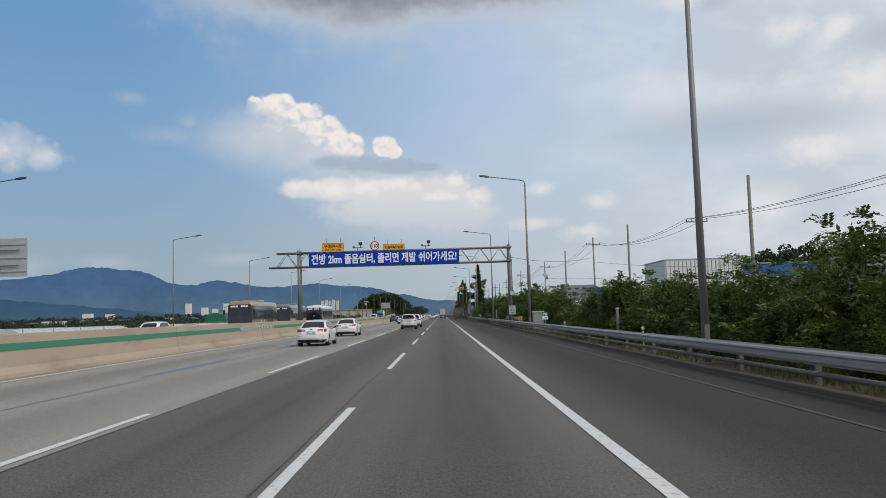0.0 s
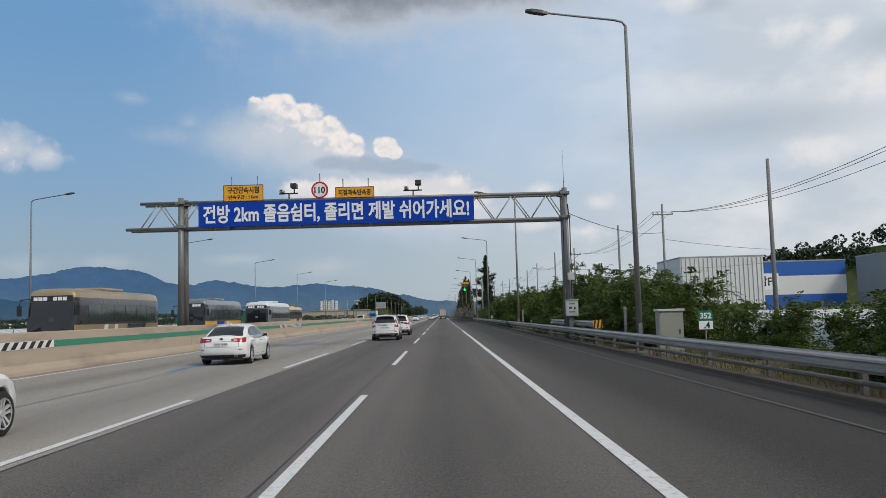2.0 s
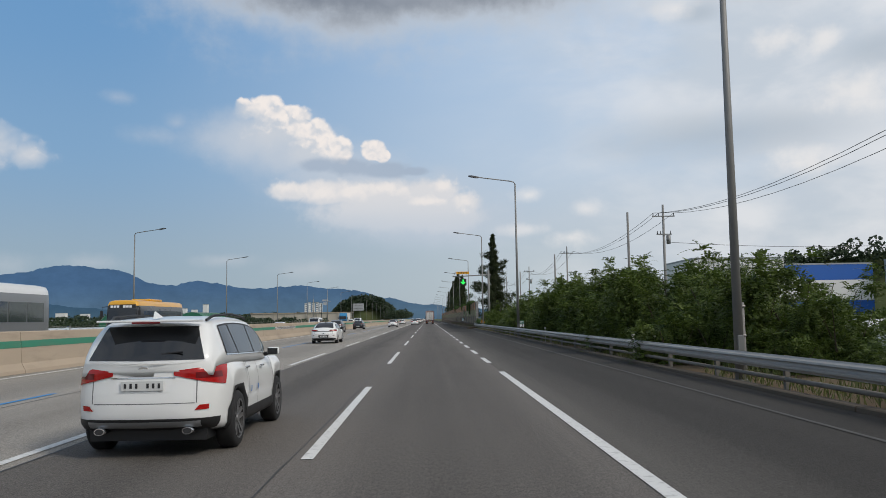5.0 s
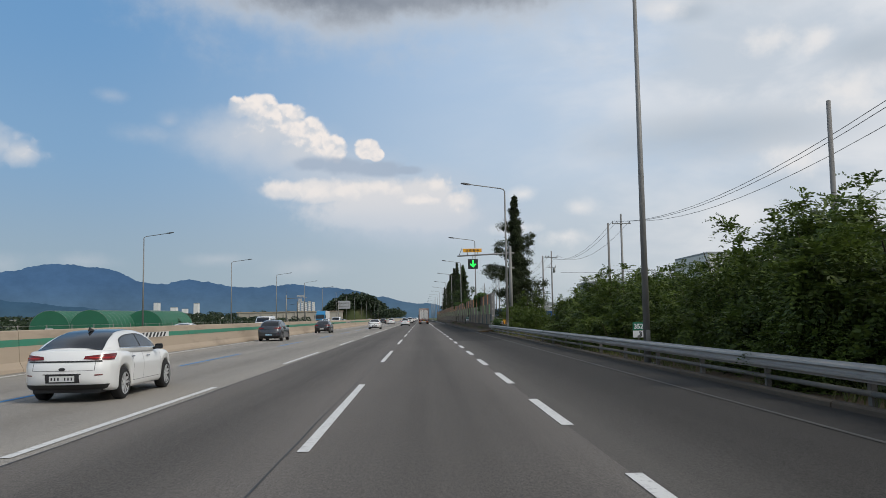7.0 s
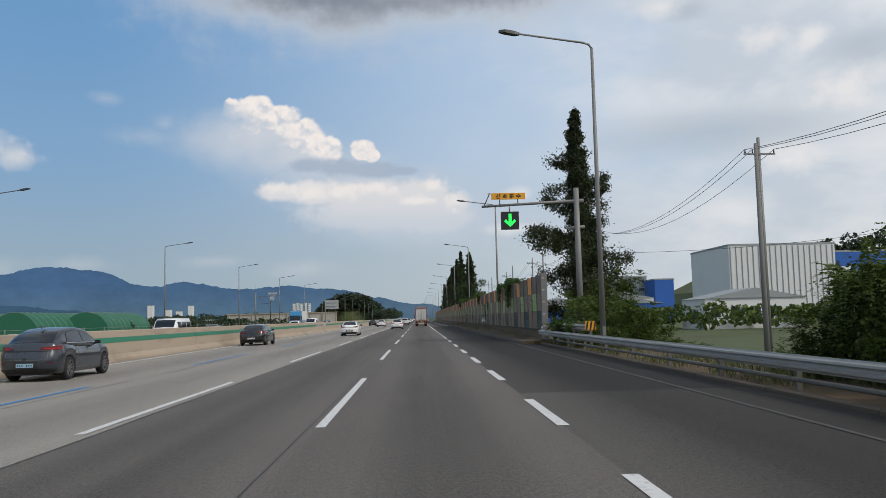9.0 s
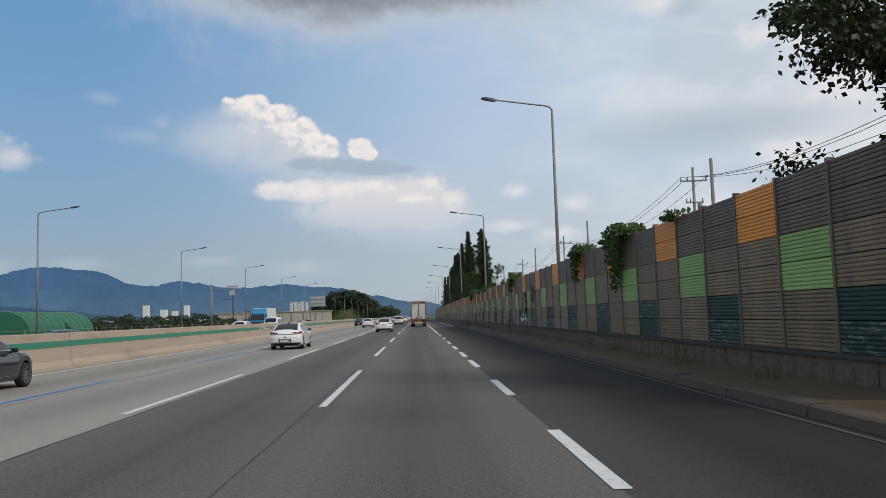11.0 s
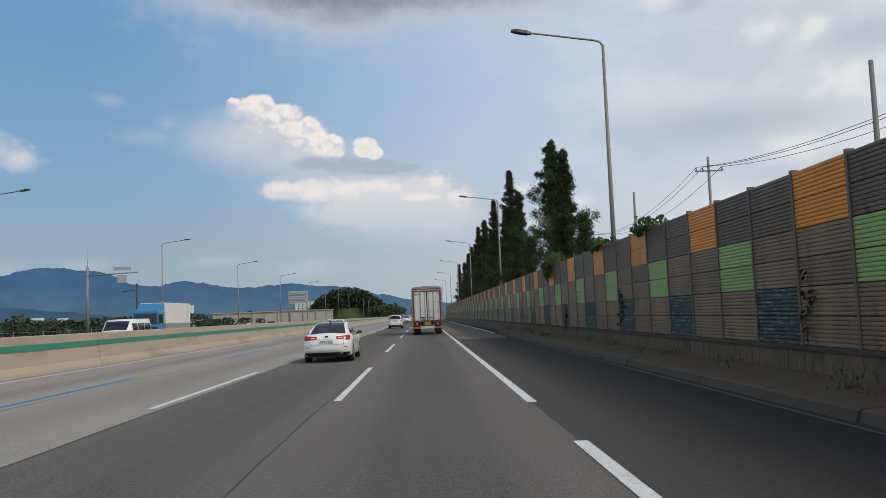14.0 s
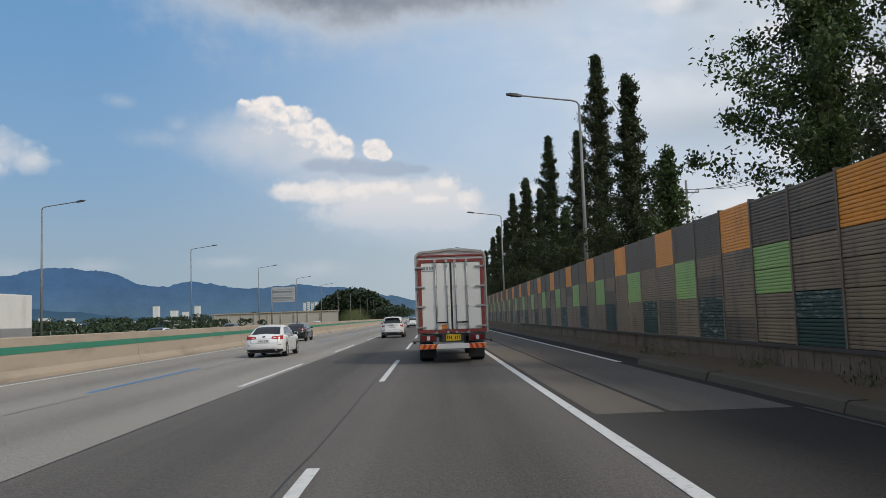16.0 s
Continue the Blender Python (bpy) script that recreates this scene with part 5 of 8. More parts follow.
def wheel_mesh(r, w, spokes, name="wheel"):
    """Tyre, rim and spokes; the axle runs along x and the outside is +x."""
    tyre = bmesh.new()
    prof = [(-w / 2, r * 0.70), (-w / 2, r * 0.90), (-w * 0.38, r * 0.985), (-w * 0.2, r), (w * 0.2, r), (w * 0.38, r * 0.985), (w / 2, r * 0.90), (w / 2, r * 0.70)]
    n = 36
    rows = [[tyre.verts.new((x, math.cos(2 * math.pi * i / n) * q, math.sin(2 * math.pi * i / n) * q)) for i in range(n)] for x, q in prof]
    for ra, rb in zip(rows, rows[1:]):
        for i in range(n):
            tyre.faces.new((ra[i], ra[(i + 1) % n], rb[(i + 1) % n], rb[i])).smooth = True
    rim = bmesh.new()
    prof = [(w * 0.46, r * 0.71), (w * 0.50, r * 0.69), (w * 0.47, r * 0.64), (-w * 0.3, r * 0.62), (-w * 0.3, 0.02)]
    rows = [[rim.verts.new((x, math.cos(2 * math.pi * i / n) * q, math.sin(2 * math.pi * i / n) * q)) for i in range(n)] for x, q in prof]
    for ra, rb in zip(rows, rows[1:]):
        for i in range(n):
            rim.faces.new((ra[i], ra[(i + 1) % n], rb[(i + 1) % n], rb[i])).smooth = True
    spoke = bmesh.new()
    for k in range(spokes):
        a = 2 * math.pi * k / spokes
        m = Matrix.Rotation(a, 4, "X")
        for side in (-1, 1):
            bx = [(w * 0.36, side * 0.022 - 0.02, r * 0.10), (w * 0.36, side * 0.022 + 0.02, r * 0.10), (w * 0.46, side * 0.05 + 0.026, r * 0.67), (w * 0.46, side * 0.05 - 0.022, r * 0.67)]
            f = [spoke.verts.new(m @ Vector(p)) for p in bx]
            g = [spoke.verts.new(m @ (Vector(p) - Vector((0.03, 0, 0)))) for p in bx]
            spoke.faces.new(f)
            for i in range(4):
                spoke.faces.new((f[i], f[(i + 1) % 4], g[(i + 1) % 4], g[i]))
    rod(spoke, (w * 0.30, 0, 0), (w * 0.44, 0, 0), r * 0.16, seg=16)
    for i in range(n):                          # bright lip
        a, b = 2 * math.pi * i / n, 2 * math.pi * (i + 1) / n
        spoke.faces.new([spoke.verts.new((x, math.cos(t_) * q, math.sin(t_) * q)) for x, q, t_ in ((w * 0.505, r * 0.705, a), (w * 0.505, r * 0.705, b), (w * 0.475, r * 0.64, b), (w * 0.475, r * 0.64, a))])
    bmesh.ops.recalc_face_normals(spoke, faces=spoke.faces)
    return mesh_of("tyre", tyre), mesh_of("rim", rim), mesh_of("spokes", spoke)


def add_wheels(t, axles, half, r, w, spokes=5, alloy=None):
    tyre, rim, spoke = wheel_mesh(r, w, spokes)
    tyre.materials.append(RUBBER)
    rim.materials.append(TRIM)
    spoke.materials.append(alloy or ALLOY)
    for y in axles:
        for side in (1, -1):
            m = pose(side * (half - w / 2 - 0.015), y, r, 0, 0, 0 if side > 0 else 180)
            ob = new("wheel", tyre)
            ob.parent = t
            ob.matrix_basis = m
            for name, me in (("rim", rim), ("spokes", spoke)):
                o = new(name, me)
                o.parent = ob


def plate(t, x, y, z, w=0.50, h=0.11, mat=None, facing=-1):
    bm = bmesh.new()
    box(bm, x - w / 2, x + w / 2, min(y, y + facing * 0.012), max(y, y + facing * 0.012), z - h / 2, z + h / 2, 0.003)
    p = part("number_plate", bm, mat or PLATE_WHITE, t, "number plate")
    n = 7
    spec = [(x - w * 0.40 + w * 0.80 * i / (n - 1), z, w * 0.055, h * 0.50) for i in range(n) if i != 3]
    yy = y + facing * 0.015
    bm = bmesh.new()
    box(bm, -w * 0.0275, w * 0.0275, -0.002, 0.002, -h * 0.25, h * 0.25)
    me = mesh_of("dark_bar", bm)
    me.materials.append(SEAM)
    for bx, bz, bw, bh in spec:
        piece("dark_bar", me, p, (bx, yy, bz))
    return p


def seam(t, src, planes, name="panel_gap"):
    part(name, patch(src, planes, 0.0015), GAP_GREY, t, smooth=True)


X, Y, Z = Vector((1, 0, 0)), Vector((0, 1, 0)), Vector((0, 0, 1))


def slab(axis, a, b):
    """Two planes that keep axis between a and b."""
    n = {"x": X, "y": Y, "z": Z}[axis]
    return [(n * a, -n), (n * b, n)]


SEDAN = dict(L=4.84, axles=(1.02, 3.82), r=0.335, half=0.925,
             w=[(0, 0.72), (0.03, 0.80), (0.12, 0.865), (0.4, 0.905), (1.0, 0.922), (3.9, 0.922), (4.35, 0.87), (4.65, 0.76), (4.84, 0.50)],
             top=[(0, 0.82), (0.02, 0.97), (0.10, 1.035), (0.55, 1.035), (1.2, 0.995), (2.6, 0.975), (3.55, 0.965), (4.2, 0.87), (4.6, 0.75), (4.84, 0.58)],
             bot=[(0, 0.36), (0.06, 0.30), (0.3, 0.24), (0.6, 0.21), (4.2, 0.21), (4.6, 0.22), (4.84, 0.30)],
             cab=(0.42, 3.72), roof=[(0.42, 1.02), (1.30, 1.37), (1.75, 1.445), (2.25, 1.46), (2.75, 1.40), (3.72, 0.97)], belt_w=[(0.42, 0.70), (0.8, 0.82), (1.6, 0.875), (2.8, 0.875), (3.72, 0.76)],
             roof_w=[(0.42, 0.60), (1.3, 0.60), (2.3, 0.62), (3.72, 0.66)], rear_glass=(0.50, 1.32), screen=(2.86, 3.66), side=(0.98, 3.35), pillar=(2.15,), suv=False)
SUV = dict(L=4.70, axles=(0.98, 3.68), r=0.365, half=0.945,
           w=[(0, 0.70), (0.03, 0.79), (0.10, 0.85), (0.25, 0.895), (0.5, 0.925), (1.0, 0.940), (3.8, 0.942), (4.25, 0.88), (4.55, 0.77), (4.70, 0.58)],
           top=[(0, 1.02), (0.02, 1.08), (0.10, 1.13), (0.5, 1.15), (2.6, 1.10), (3.45, 1.09), (4.1, 1.03), (4.5, 0.90), (4.70, 0.66)],
           bot=[(0, 0.42), (0.06, 0.36), (0.3, 0.31), (0.6, 0.28), (4.1, 0.27), (4.5, 0.28), (4.70, 0.40)],
           cab=(0.0, 3.55), roof=[(0.0, 1.10), (0.16, 1.38), (0.34, 1.58), (0.62, 1.655), (1.5, 1.69), (2.3, 1.66), (2.7, 1.58), (3.55, 1.09)], belt_w=[(0.0, 0.79), (0.3, 0.86), (1.2, 0.905), (2.7, 0.90), (3.55, 0.80)],
           roof_w=[(0.0, 0.60), (0.6, 0.65), (2.3, 0.68), (3.55, 0.70)], rear_glass=(0.085, 0.36), screen=(2.75, 3.50), side=(0.62, 3.25), pillar=(1.15, 2.10), suv=True)
COUPE = dict(SEDAN, top=[(0, 0.84), (0.02, 0.98), (0.08, 1.05), (0.4, 1.05), (1.2, 1.02), (2.6, 0.99), (3.55, 0.97), (4.2, 0.87), (4.6, 0.75), (4.84, 0.58)],
             roof=[(0.25, 1.05), (1.0, 1.32), (1.6, 1.435), (2.2, 1.455), (2.7, 1.40), (3.72, 0.97)], cab=(0.25, 3.72), rear_glass=(0.36, 1.25), belt_w=[(0.25, 0.68), (0.8, 0.82), (1.6, 0.875), (2.8, 0.875), (3.72, 0.76)], roof_w=[(0.25, 0.58), (1.3, 0.60), (2.3, 0.62), (3.72, 0.66)])
CROSS = dict(COUPE, r=0.36, top=[(0, 0.90), (0.02, 1.05), (0.08, 1.13), (0.4, 1.13), (1.2, 1.08), (2.6, 1.05), (3.55, 1.03), (4.2, 0.93), (4.6, 0.80), (4.84, 0.60)],
             roof=[(0.22, 1.12), (0.8, 1.42), (1.5, 1.585), (2.1, 1.61), (2.7, 1.53), (3.72, 1.03)], cab=(0.22, 3.72), rear_glass=(0.30, 1.0))


def car(shape, paint, label, style, roof_dark=False, alloy=None, plate_mat=None, guards=False):
    """A passenger car, rear bumper at y = 0 and nose ahead, built as skins over a lofted body."""
    S = shape
    t = thing("car", label, "car", "cars on the motorway")
    arch_r = S["r"] + 0.055
    lean = 0.03 if S["suv"] else 0.11
    low = lower_body(S["L"], S["w"], S["top"], S["bot"], S["axles"], arch_r, lean)
    cab = cabin(S["cab"][0], S["cab"][1], S["roof"], S["top"], S["belt_w"], S["roof_w"])
    body = part("body", low.copy(), paint, t, smooth=True)
    part("cabin_shell", cab.copy(), paint, t, smooth=True)
    belt = lambda y: curve_at(S["top"], y)
    top = max(p[1] for p in S["roof"])
    zmid = (belt(2.0) + 0.025)
    # glass
    ra, rb = S["rear_glass"]
    rear = [*slab("y", ra, rb)]
    if S["suv"]:
        rear = [(Vector((0, 0, belt(0.1) + 0.04)), -Z), (Vector((0, 0, top - 0.12)), Z), (Vector((0, 0.50, 0)), Y)]
    rw = 0.66 if not S["suv"] else 0.70
    sl = 0.35
    rear += [(Vector((rw, 0, belt(0.5))), Vector((1, 0, sl)).normalized()), (Vector((-rw, 0, belt(0.5))), Vector((-1, 0, sl)).normalized())]
    part("rear_window", patch(cab, rear, 0.007), TINT, t, "dark tinted rear window", smooth=True)
    part("windscreen", patch(cab, [*slab("y", *S["screen"]), (Vector((0.66, 0, belt(2.5))), Vector((1, 0, 0.3)).normalized()), (Vector((-0.66, 0, belt(2.5))), Vector((-1, 0, 0.3)).normalized()), (Vector((0, 0, zmid)), -Z)], 0.007), TINT, t, smooth=True)
    sa, sb = S["side"]
    cuts = [sa] + list(S["pillar"]) + [sb]
    arch = []                                   # the upper edge of the side glass follows the roof
    for k in range(15):
        yy = S["cab"][0] + (S["cab"][1] - S["cab"][0]) * (k + 0.5) / 15
        g = (eased(S["roof"], yy + 0.04, 0.12) - eased(S["roof"], yy - 0.04, 0.12)) / 0.08
        arch.append((Vector((0, yy, eased(S["roof"], yy, 0.12) - 0.085 * math.sqrt(1 + g * g))), Vector((0, -g, 1)).normalized()))
    sill = [(Vector((0, 1.2, belt(1.2) + 0.045)), Vector((0, (belt(1.2) - belt(3.0)) / -1.8, -1)).normalized())]
    for side in (1, -1):
        whole = [(Vector((side * 0.45, 0, 0)), -X * side), *arch, *sill, (Vector((0, sa, belt(sa) + 0.05)), Vector((0, -0.8, 0.6 if not S["suv"] else 0.25)).normalized())]
        part("window_surround", patch(cab, whole, 0.005), TRIM, t, "black surround of the side windows", smooth=True)
        part("window_strip", patch(cab, [(Vector((side * 0.45, 0, 0)), -X * side), *slab("y", sa, sb), *sill, (sill[0][0] + Z * 0.016, -sill[0][1])], 0.009), CHROME, t, "bright strip below the side windows", smooth=True)
        for ya, yb in zip(cuts, cuts[1:]):
            pl = [(a - b * 0.022, b) for a, b in whole[1:]]
            pl += [(Vector((side * 0.45, 0, 0)), -X * side), (Vector((0, ya + 0.028, 1.2)), Vector((0, -1, 0.0 if ya == sa else 0.10)).normalized()), (Vector((0, yb - 0.028, 1.2)), Vector((0, 1, -0.10)).normalized())]
            part("side_window", patch(cab, pl, 0.009), TINT, t, "dark tinted side window", smooth=True)
    if roof_dark:
        part("roof_panel", patch(cab, [*slab("y", rb - 0.05, S["screen"][0]), *slab("x", -0.52, 0.52), (Vector((0, 0, top - 0.14)), -Z)], 0.006), TINT, t, "dark glass roof", smooth=True)
    # black lower edge and wheel houses
    bm = bmesh.new()
    hw = S["half"] - 0.24
    box(bm, -hw, hw, 0.25, S["L"] - 0.35, 0.20, 0.62)
    part("underbody", bm, TRIM, t)
    low_z = 0.40 if not S["suv"] else 0.50
    part("lower_bumper", patch(low, [(Vector((0, 0.32, 0)), Y), (Vector((0, 0, low_z - 0.02)), Z)], 0.008), TRIM, t, "black lower bumper", smooth=True)
    for y in S["axles"]:
        if S["suv"]:
            for side in (1, -1):
                pl = [(Vector((side * 0.4, 0, 0)), -X * side), *slab("y", y - arch_r - 0.07, y + arch_r + 0.07), (Vector((0, 0, 0.33 + arch_r + 0.06)), Z),
                      (Vector((0, y + (arch_r + 0.07) * 0.72, 0.33 + (arch_r + 0.07) * 0.72)), Vector((0, 1, 1)).normalized()), (Vector((0, y - (arch_r + 0.07) * 0.72, 0.33 + (arch_r + 0.07) * 0.72)), Vector((0, -1, 1)).normalized())]
                part("arch_trim", patch(low, pl, 0.008), TRIM, t, smooth=True)
    if S["suv"]:
        for side in (1, -1):
            part("sill_trim", patch(low, [(Vector((side * 0.4, 0, 0)), -X * side), *slab("y", S["axles"][0] + arch_r, S["axles"][1] - arch_r), (Vector((0, 0, 0.46)), Z)], 0.008), TRIM, t, smooth=True)
            bm = bmesh.new()
            pipe(bm, [(side * 0.60, 0.55, 1.645), (side * 0.63, 0.75, 1.70), (side * 0.645, 1.6, 1.725), (side * 0.64, 2.35, 1.685), (side * 0.64, 2.5, 1.645)], 0.018, 6)
            part("roof_rail", bm, TRIM, t)
    # rear lamps
    zl = belt(0.3) - 0.12
    for side in (1, -1):
        sd = Vector((side * 1.0, 0, 0))
        inner = [(Vector((side * (0.36 if style != "bar" else 0.10), 0, 0)), -sd)]
        if style == "wedge":
            pl = inner + [(Vector((0, 0.42, 0)), Y), (Vector((side * 0.36, 0, zl - 0.055)), Vector((-side * 0.06, 0.0, -0.54)).normalized()), (Vector((side * 0.36, 0, zl + 0.035)), Vector((-side * 0.05, 0.0, 0.54)).normalized()), (Vector((side * 0.9, 0.42, zl + 0.08)), Vector((0, 0.5, -0.35)).normalized())]
            part("tail_lamp", patch(low, pl, 0.012), LIGHT_RED, t, "red tail lamp", smooth=True)
            part("lamp_lens", patch(low, pl[:1] + [(Vector((side * 0.43, 0, 0)), -sd), (Vector((side * 0.56, 0, 0)), sd), (Vector((0, 0.2, 0)), Y), *slab("z", zl - 0.035, zl + 0.005)], 0.015), LIGHT_CLEAR, t, smooth=True)
        elif style == "bar":
            part("tail_lamp", patch(low, [(Vector((side * 0.40, 0, zl - 0.03)), Vector((-side * 0.9, 0, 0.35)).normalized()), (Vector((0, 0.62, 0)), Y), (Vector((side * 0.5, 0, zl - 0.055)), Vector((-side * 0.05, 0, -1)).normalized()), (Vector((side * 0.5, 0, zl + 0.02)), Vector((-side * 0.10, 0, 1)).normalized()), (Vector((side * 0.9, 0.60, zl + 0.03)), Vector((0, 0.4, -0.6)).normalized())], 0.012), LIGHT_DEEP, t, "dark red tail lamp", smooth=True)
            part("lamp_core", patch(low, [(Vector((side * 0.50, 0, 0)), -sd), (Vector((0, 0.50, 0)), Y), *slab("z", zl - 0.035, zl - 0.012)], 0.015), LIGHT_RED, t, smooth=True)
            part("lamp_bar", patch(low, [(Vector((side * -0.01, 0, 0)), -sd), (Vector((0, 0.2, 0)), Y), *slab("z", zl - 0.105, zl - 0.075)], 0.010), TRIM, t, smooth=True)
        elif style == "suv":
            pl = inner + [(Vector((0, 0.55, 0)), Y), (Vector((side * 0.36, 0, zl - 0.035)), Vector((-side * 0.12, 0.0, -0.50)).normalized()), (Vector((side * 0.36, 0, zl + 0.02)), Vector((-side * 0.05, 0.0, 0.54)).normalized()), (Vector((side * 0.9, 0.55, zl + 0.09)), Vector((0, 0.5, -0.30)).normalized())]
            part("tail_lamp", patch(low, pl, 0.012), LIGHT_RED, t, "red tail lamp", smooth=True)
            part("lamp_core", patch(low, [(Vector((side * 0.60, 0, 0)), -sd), (Vector((0, 0.36, 0)), Y), *slab("z", zl - 0.075, zl - 0.005)], 0.015), LIGHT_DEEP, t, smooth=True)
        else:                                   # upright lamps
            part("tail_lamp", patch(low, [(Vector((side * 0.64, 0, 0)), -sd), (Vector((0, 0.34, 0)), Y), (Vector((side * 0.7, 0, zl - 0.12)), Vector((-side * 0.25, 0, -1)).normalized()), (Vector((side * 0.7, 0, zl + 0.14)), Z)], 0.012), LIGHT_RED, t, "red upright tail lamp", smooth=True)
            part("pillar_lamp", patch(cab, [(Vector((side * 0.73, 0, zl + 0.1)), Vector((-side, 0, -0.30)).normalized()), (Vector((0, 0.30, 0)), Y), *slab("z", zl + 0.14, top - 0.22)], 0.012), LIGHT_RED, t, smooth=True)
        zr = 0.56 if not S["suv"] else 0.60
        part("reflector", patch(low, [(Vector((side * (0.50 if not S["suv"] else 0.60), 0, 0)), -sd), (Vector((0, 0.16, 0)), Y), (Vector((side * 0.5, 0, zr - (0.012 if not S["suv"] else 0.03))), Vector((side * 0.05, 0, -1)).normalized()), (Vector((side * 0.5, 0, zr + (0.010 if not S["suv"] else 0.028))), Vector((-side * 0.05, 0, 1)).normalized()), (Vector((side * 0.62, 0, zr)), Vector((-side * 0.6, 0, 0.5 if S["suv"] else 0.0)).normalized())], 0.010), LIGHT_DEEP if not S["suv"] else LIGHT_RED, t, "slim red reflector", smooth=True)
        # front lamps, mirrors, handles
        part("head_lamp", patch(low, [(Vector((side * 0.36, 0, 0)), -sd), (Vector((0, S["L"] - 0.55, 0)), -Y), *slab("z", 0.60, 0.74)], 0.008), LIGHT_CLEAR, t, smooth=True)
        bm = bmesh.new()
        my, mz = S["screen"][0] + 0.10, belt(2.9) + 0.06
        box(bm, -0.10, 0.085, -0.05, 0.06, -0.06, 0.065, 0.045, Matrix.Translation((side * (S["half"] + 0.07), my, mz)))
        mir = part("mirror", bm, TRIM if roof_dark or style == "bar" else paint, t, smooth=True)
        bm = bmesh.new()
        box(bm, -0.085, 0.07, -0.056, -0.052, -0.045, 0.05, 0.0, Matrix.Translation((side * (S["half"] + 0.07), my, mz)))
        part("mirror_glass", bm, TINT, mir)
        bm = bmesh.new()
        rod(bm, (side * (S["half"] - 0.08), my + 0.02, mz - 0.04), (side * (S["half"] + 0.03), my, mz - 0.03), 0.03, seg=8)
        part("mirror_foot", bm, TRIM, t)
        for hy in (S["pillar"][-1] - 0.75, S["pillar"][-1] + 0.22):
            bm = bmesh.new()
            zz = belt(hy) - 0.13
            box(bm, -0.018, 0.018, -0.10, 0.10, -0.014, 0.014, 0.010, Matrix.Translation((side * (S["half"] * 0.985), hy + 0.05, zz)))
            part("door_handle", bm, CHROME, t, "bright door handle")
        for yy in (S["axles"][0] + arch_r + 0.10, S["pillar"][-1], S["axles"][1] - arch_r - 0.10):
            seam(t, low, [(Vector((side * 0.4, 0, 0)), -sd), *slab("y", yy - 0.005, yy + 0.005), (Vector((0, 0, 0.36)), -Z)], "door_gap")
        seam(t, low, [(Vector((side * 0.4, 0, 0)), -sd), *slab("y", S["axles"][0] + arch_r + 0.10, S["axles"][1] - arch_r - 0.10), *slab("z", 0.355, 0.365)], "sill_gap")
        if guards:
            for yy in (S["pillar"][-1] - 0.10, S["axles"][0] + arch_r + 0.18):
                part("door_guard", patch(low, [(Vector((side * 0.4, 0, 0)), -sd), *slab("y", yy - 0.025, yy + 0.025), *slab("z", 0.66, 0.74)], 0.02), BLUE_GUARD, t, "small blue foam door guard")
    # boot lid, plate, badge, tailpipes
    zp = zl - 0.15 if S["suv"] or style in ("wedge", "up") else 0.50
    for pl in ([*slab("x", -0.60, 0.60), (Vector((0, 0.15, 0)), Y), *slab("z", 0.655, 0.665)], [*slab("x", -0.625, -0.612), (Vector((0, 0.2, 0)), Y), (Vector((0, 0, 0.66)), -Z)], [*slab("x", 0.612, 0.625), (Vector((0, 0.2, 0)), Y), (Vector((0, 0, 0.66)), -Z)]):
        seam(t, low, pl, "boot_gap")
    part("plate_recess", patch(low, [*slab("x", -0.34, 0.34), (Vector((0, 0.2, 0)), Y), *slab("z", zp - 0.085, zp + 0.085)], 0.004), SEAM if style == "bar" else paint, t, smooth=True)
    part("chrome_strip", patch(low, [*slab("x", -0.38, 0.38), (Vector((0, 0.2, 0)), Y), *slab("z", zp + 0.082, zp + 0.10)], 0.010), CHROME if style != "bar" else TRIM, t, smooth=True)
    plate(t, 0, tail_y(zp - 0.06, lean) - 0.008, zp, 0.50, 0.115, plate_mat)
    bm = bmesh.new()
    rod(bm, (0, tail_y(zp + 0.15, lean) - 0.012, zp + 0.19), (0, tail_y(zp + 0.15, lean) + 0.03, zp + 0.19), 0.062, seg=20)
    for v in bm.verts:
        v.co.z = zp + 0.19 + (v.co.z - zp - 0.19) * 0.55
    part("badge", bm, CHROME if S["suv"] else SEAM, t, "small oval badge")
    for x in ((0.52,) if style == "wedge" else (0.52, -0.52) if S["suv"] else ()):
        bm = bmesh.new()
        rod(bm, (x, 0.05, 0.335), (x, 0.3, 0.335), 0.042, seg=16)
        for v in bm.verts:
            v.co.x = x + (v.co.x - x) * 1.5
        part("tailpipe", bm, CHROME, t)
        bm = bmesh.new()
        rod(bm, (x, 0.046, 0.335), (x, 0.052, 0.335), 0.034, seg=16)
        for v in bm.verts:
            v.co.x = x + (v.co.x - x) * 1.5
        part("pipe_mouth", bm, SEAM, t)
    if S["suv"]:
        part("skid_plate", patch(low, [*slab("x", -0.66, 0.66), (Vector((0, 0.2, 0)), Y), *slab("z", 0.385, 0.455)], 0.020), SKID, t, "silver skid plate", smooth=True)
        bm = bmesh.new()
        box(bm, -0.60, 0.60, 0.10, 0.42, 1.628, 1.655, 0.012)
        part("roof_spoiler", bm, paint, t)
        bm = bmesh.new()
        box(bm, -0.17, 0.17, 0.085, 0.105, 1.61, 1.632, 0.004)
        part("brake_lamp", bm, LIGHT_DEEP, t)
        bm = bmesh.new()
        pipe(bm, [(-0.02, 0.07, 1.21), (0.25, 0.075, 1.25), (0.45, 0.085, 1.265)], 0.012, 6)
        part("rear_wiper", bm, TRIM, t)
    bm = bmesh.new()
    fy = rb + 0.14
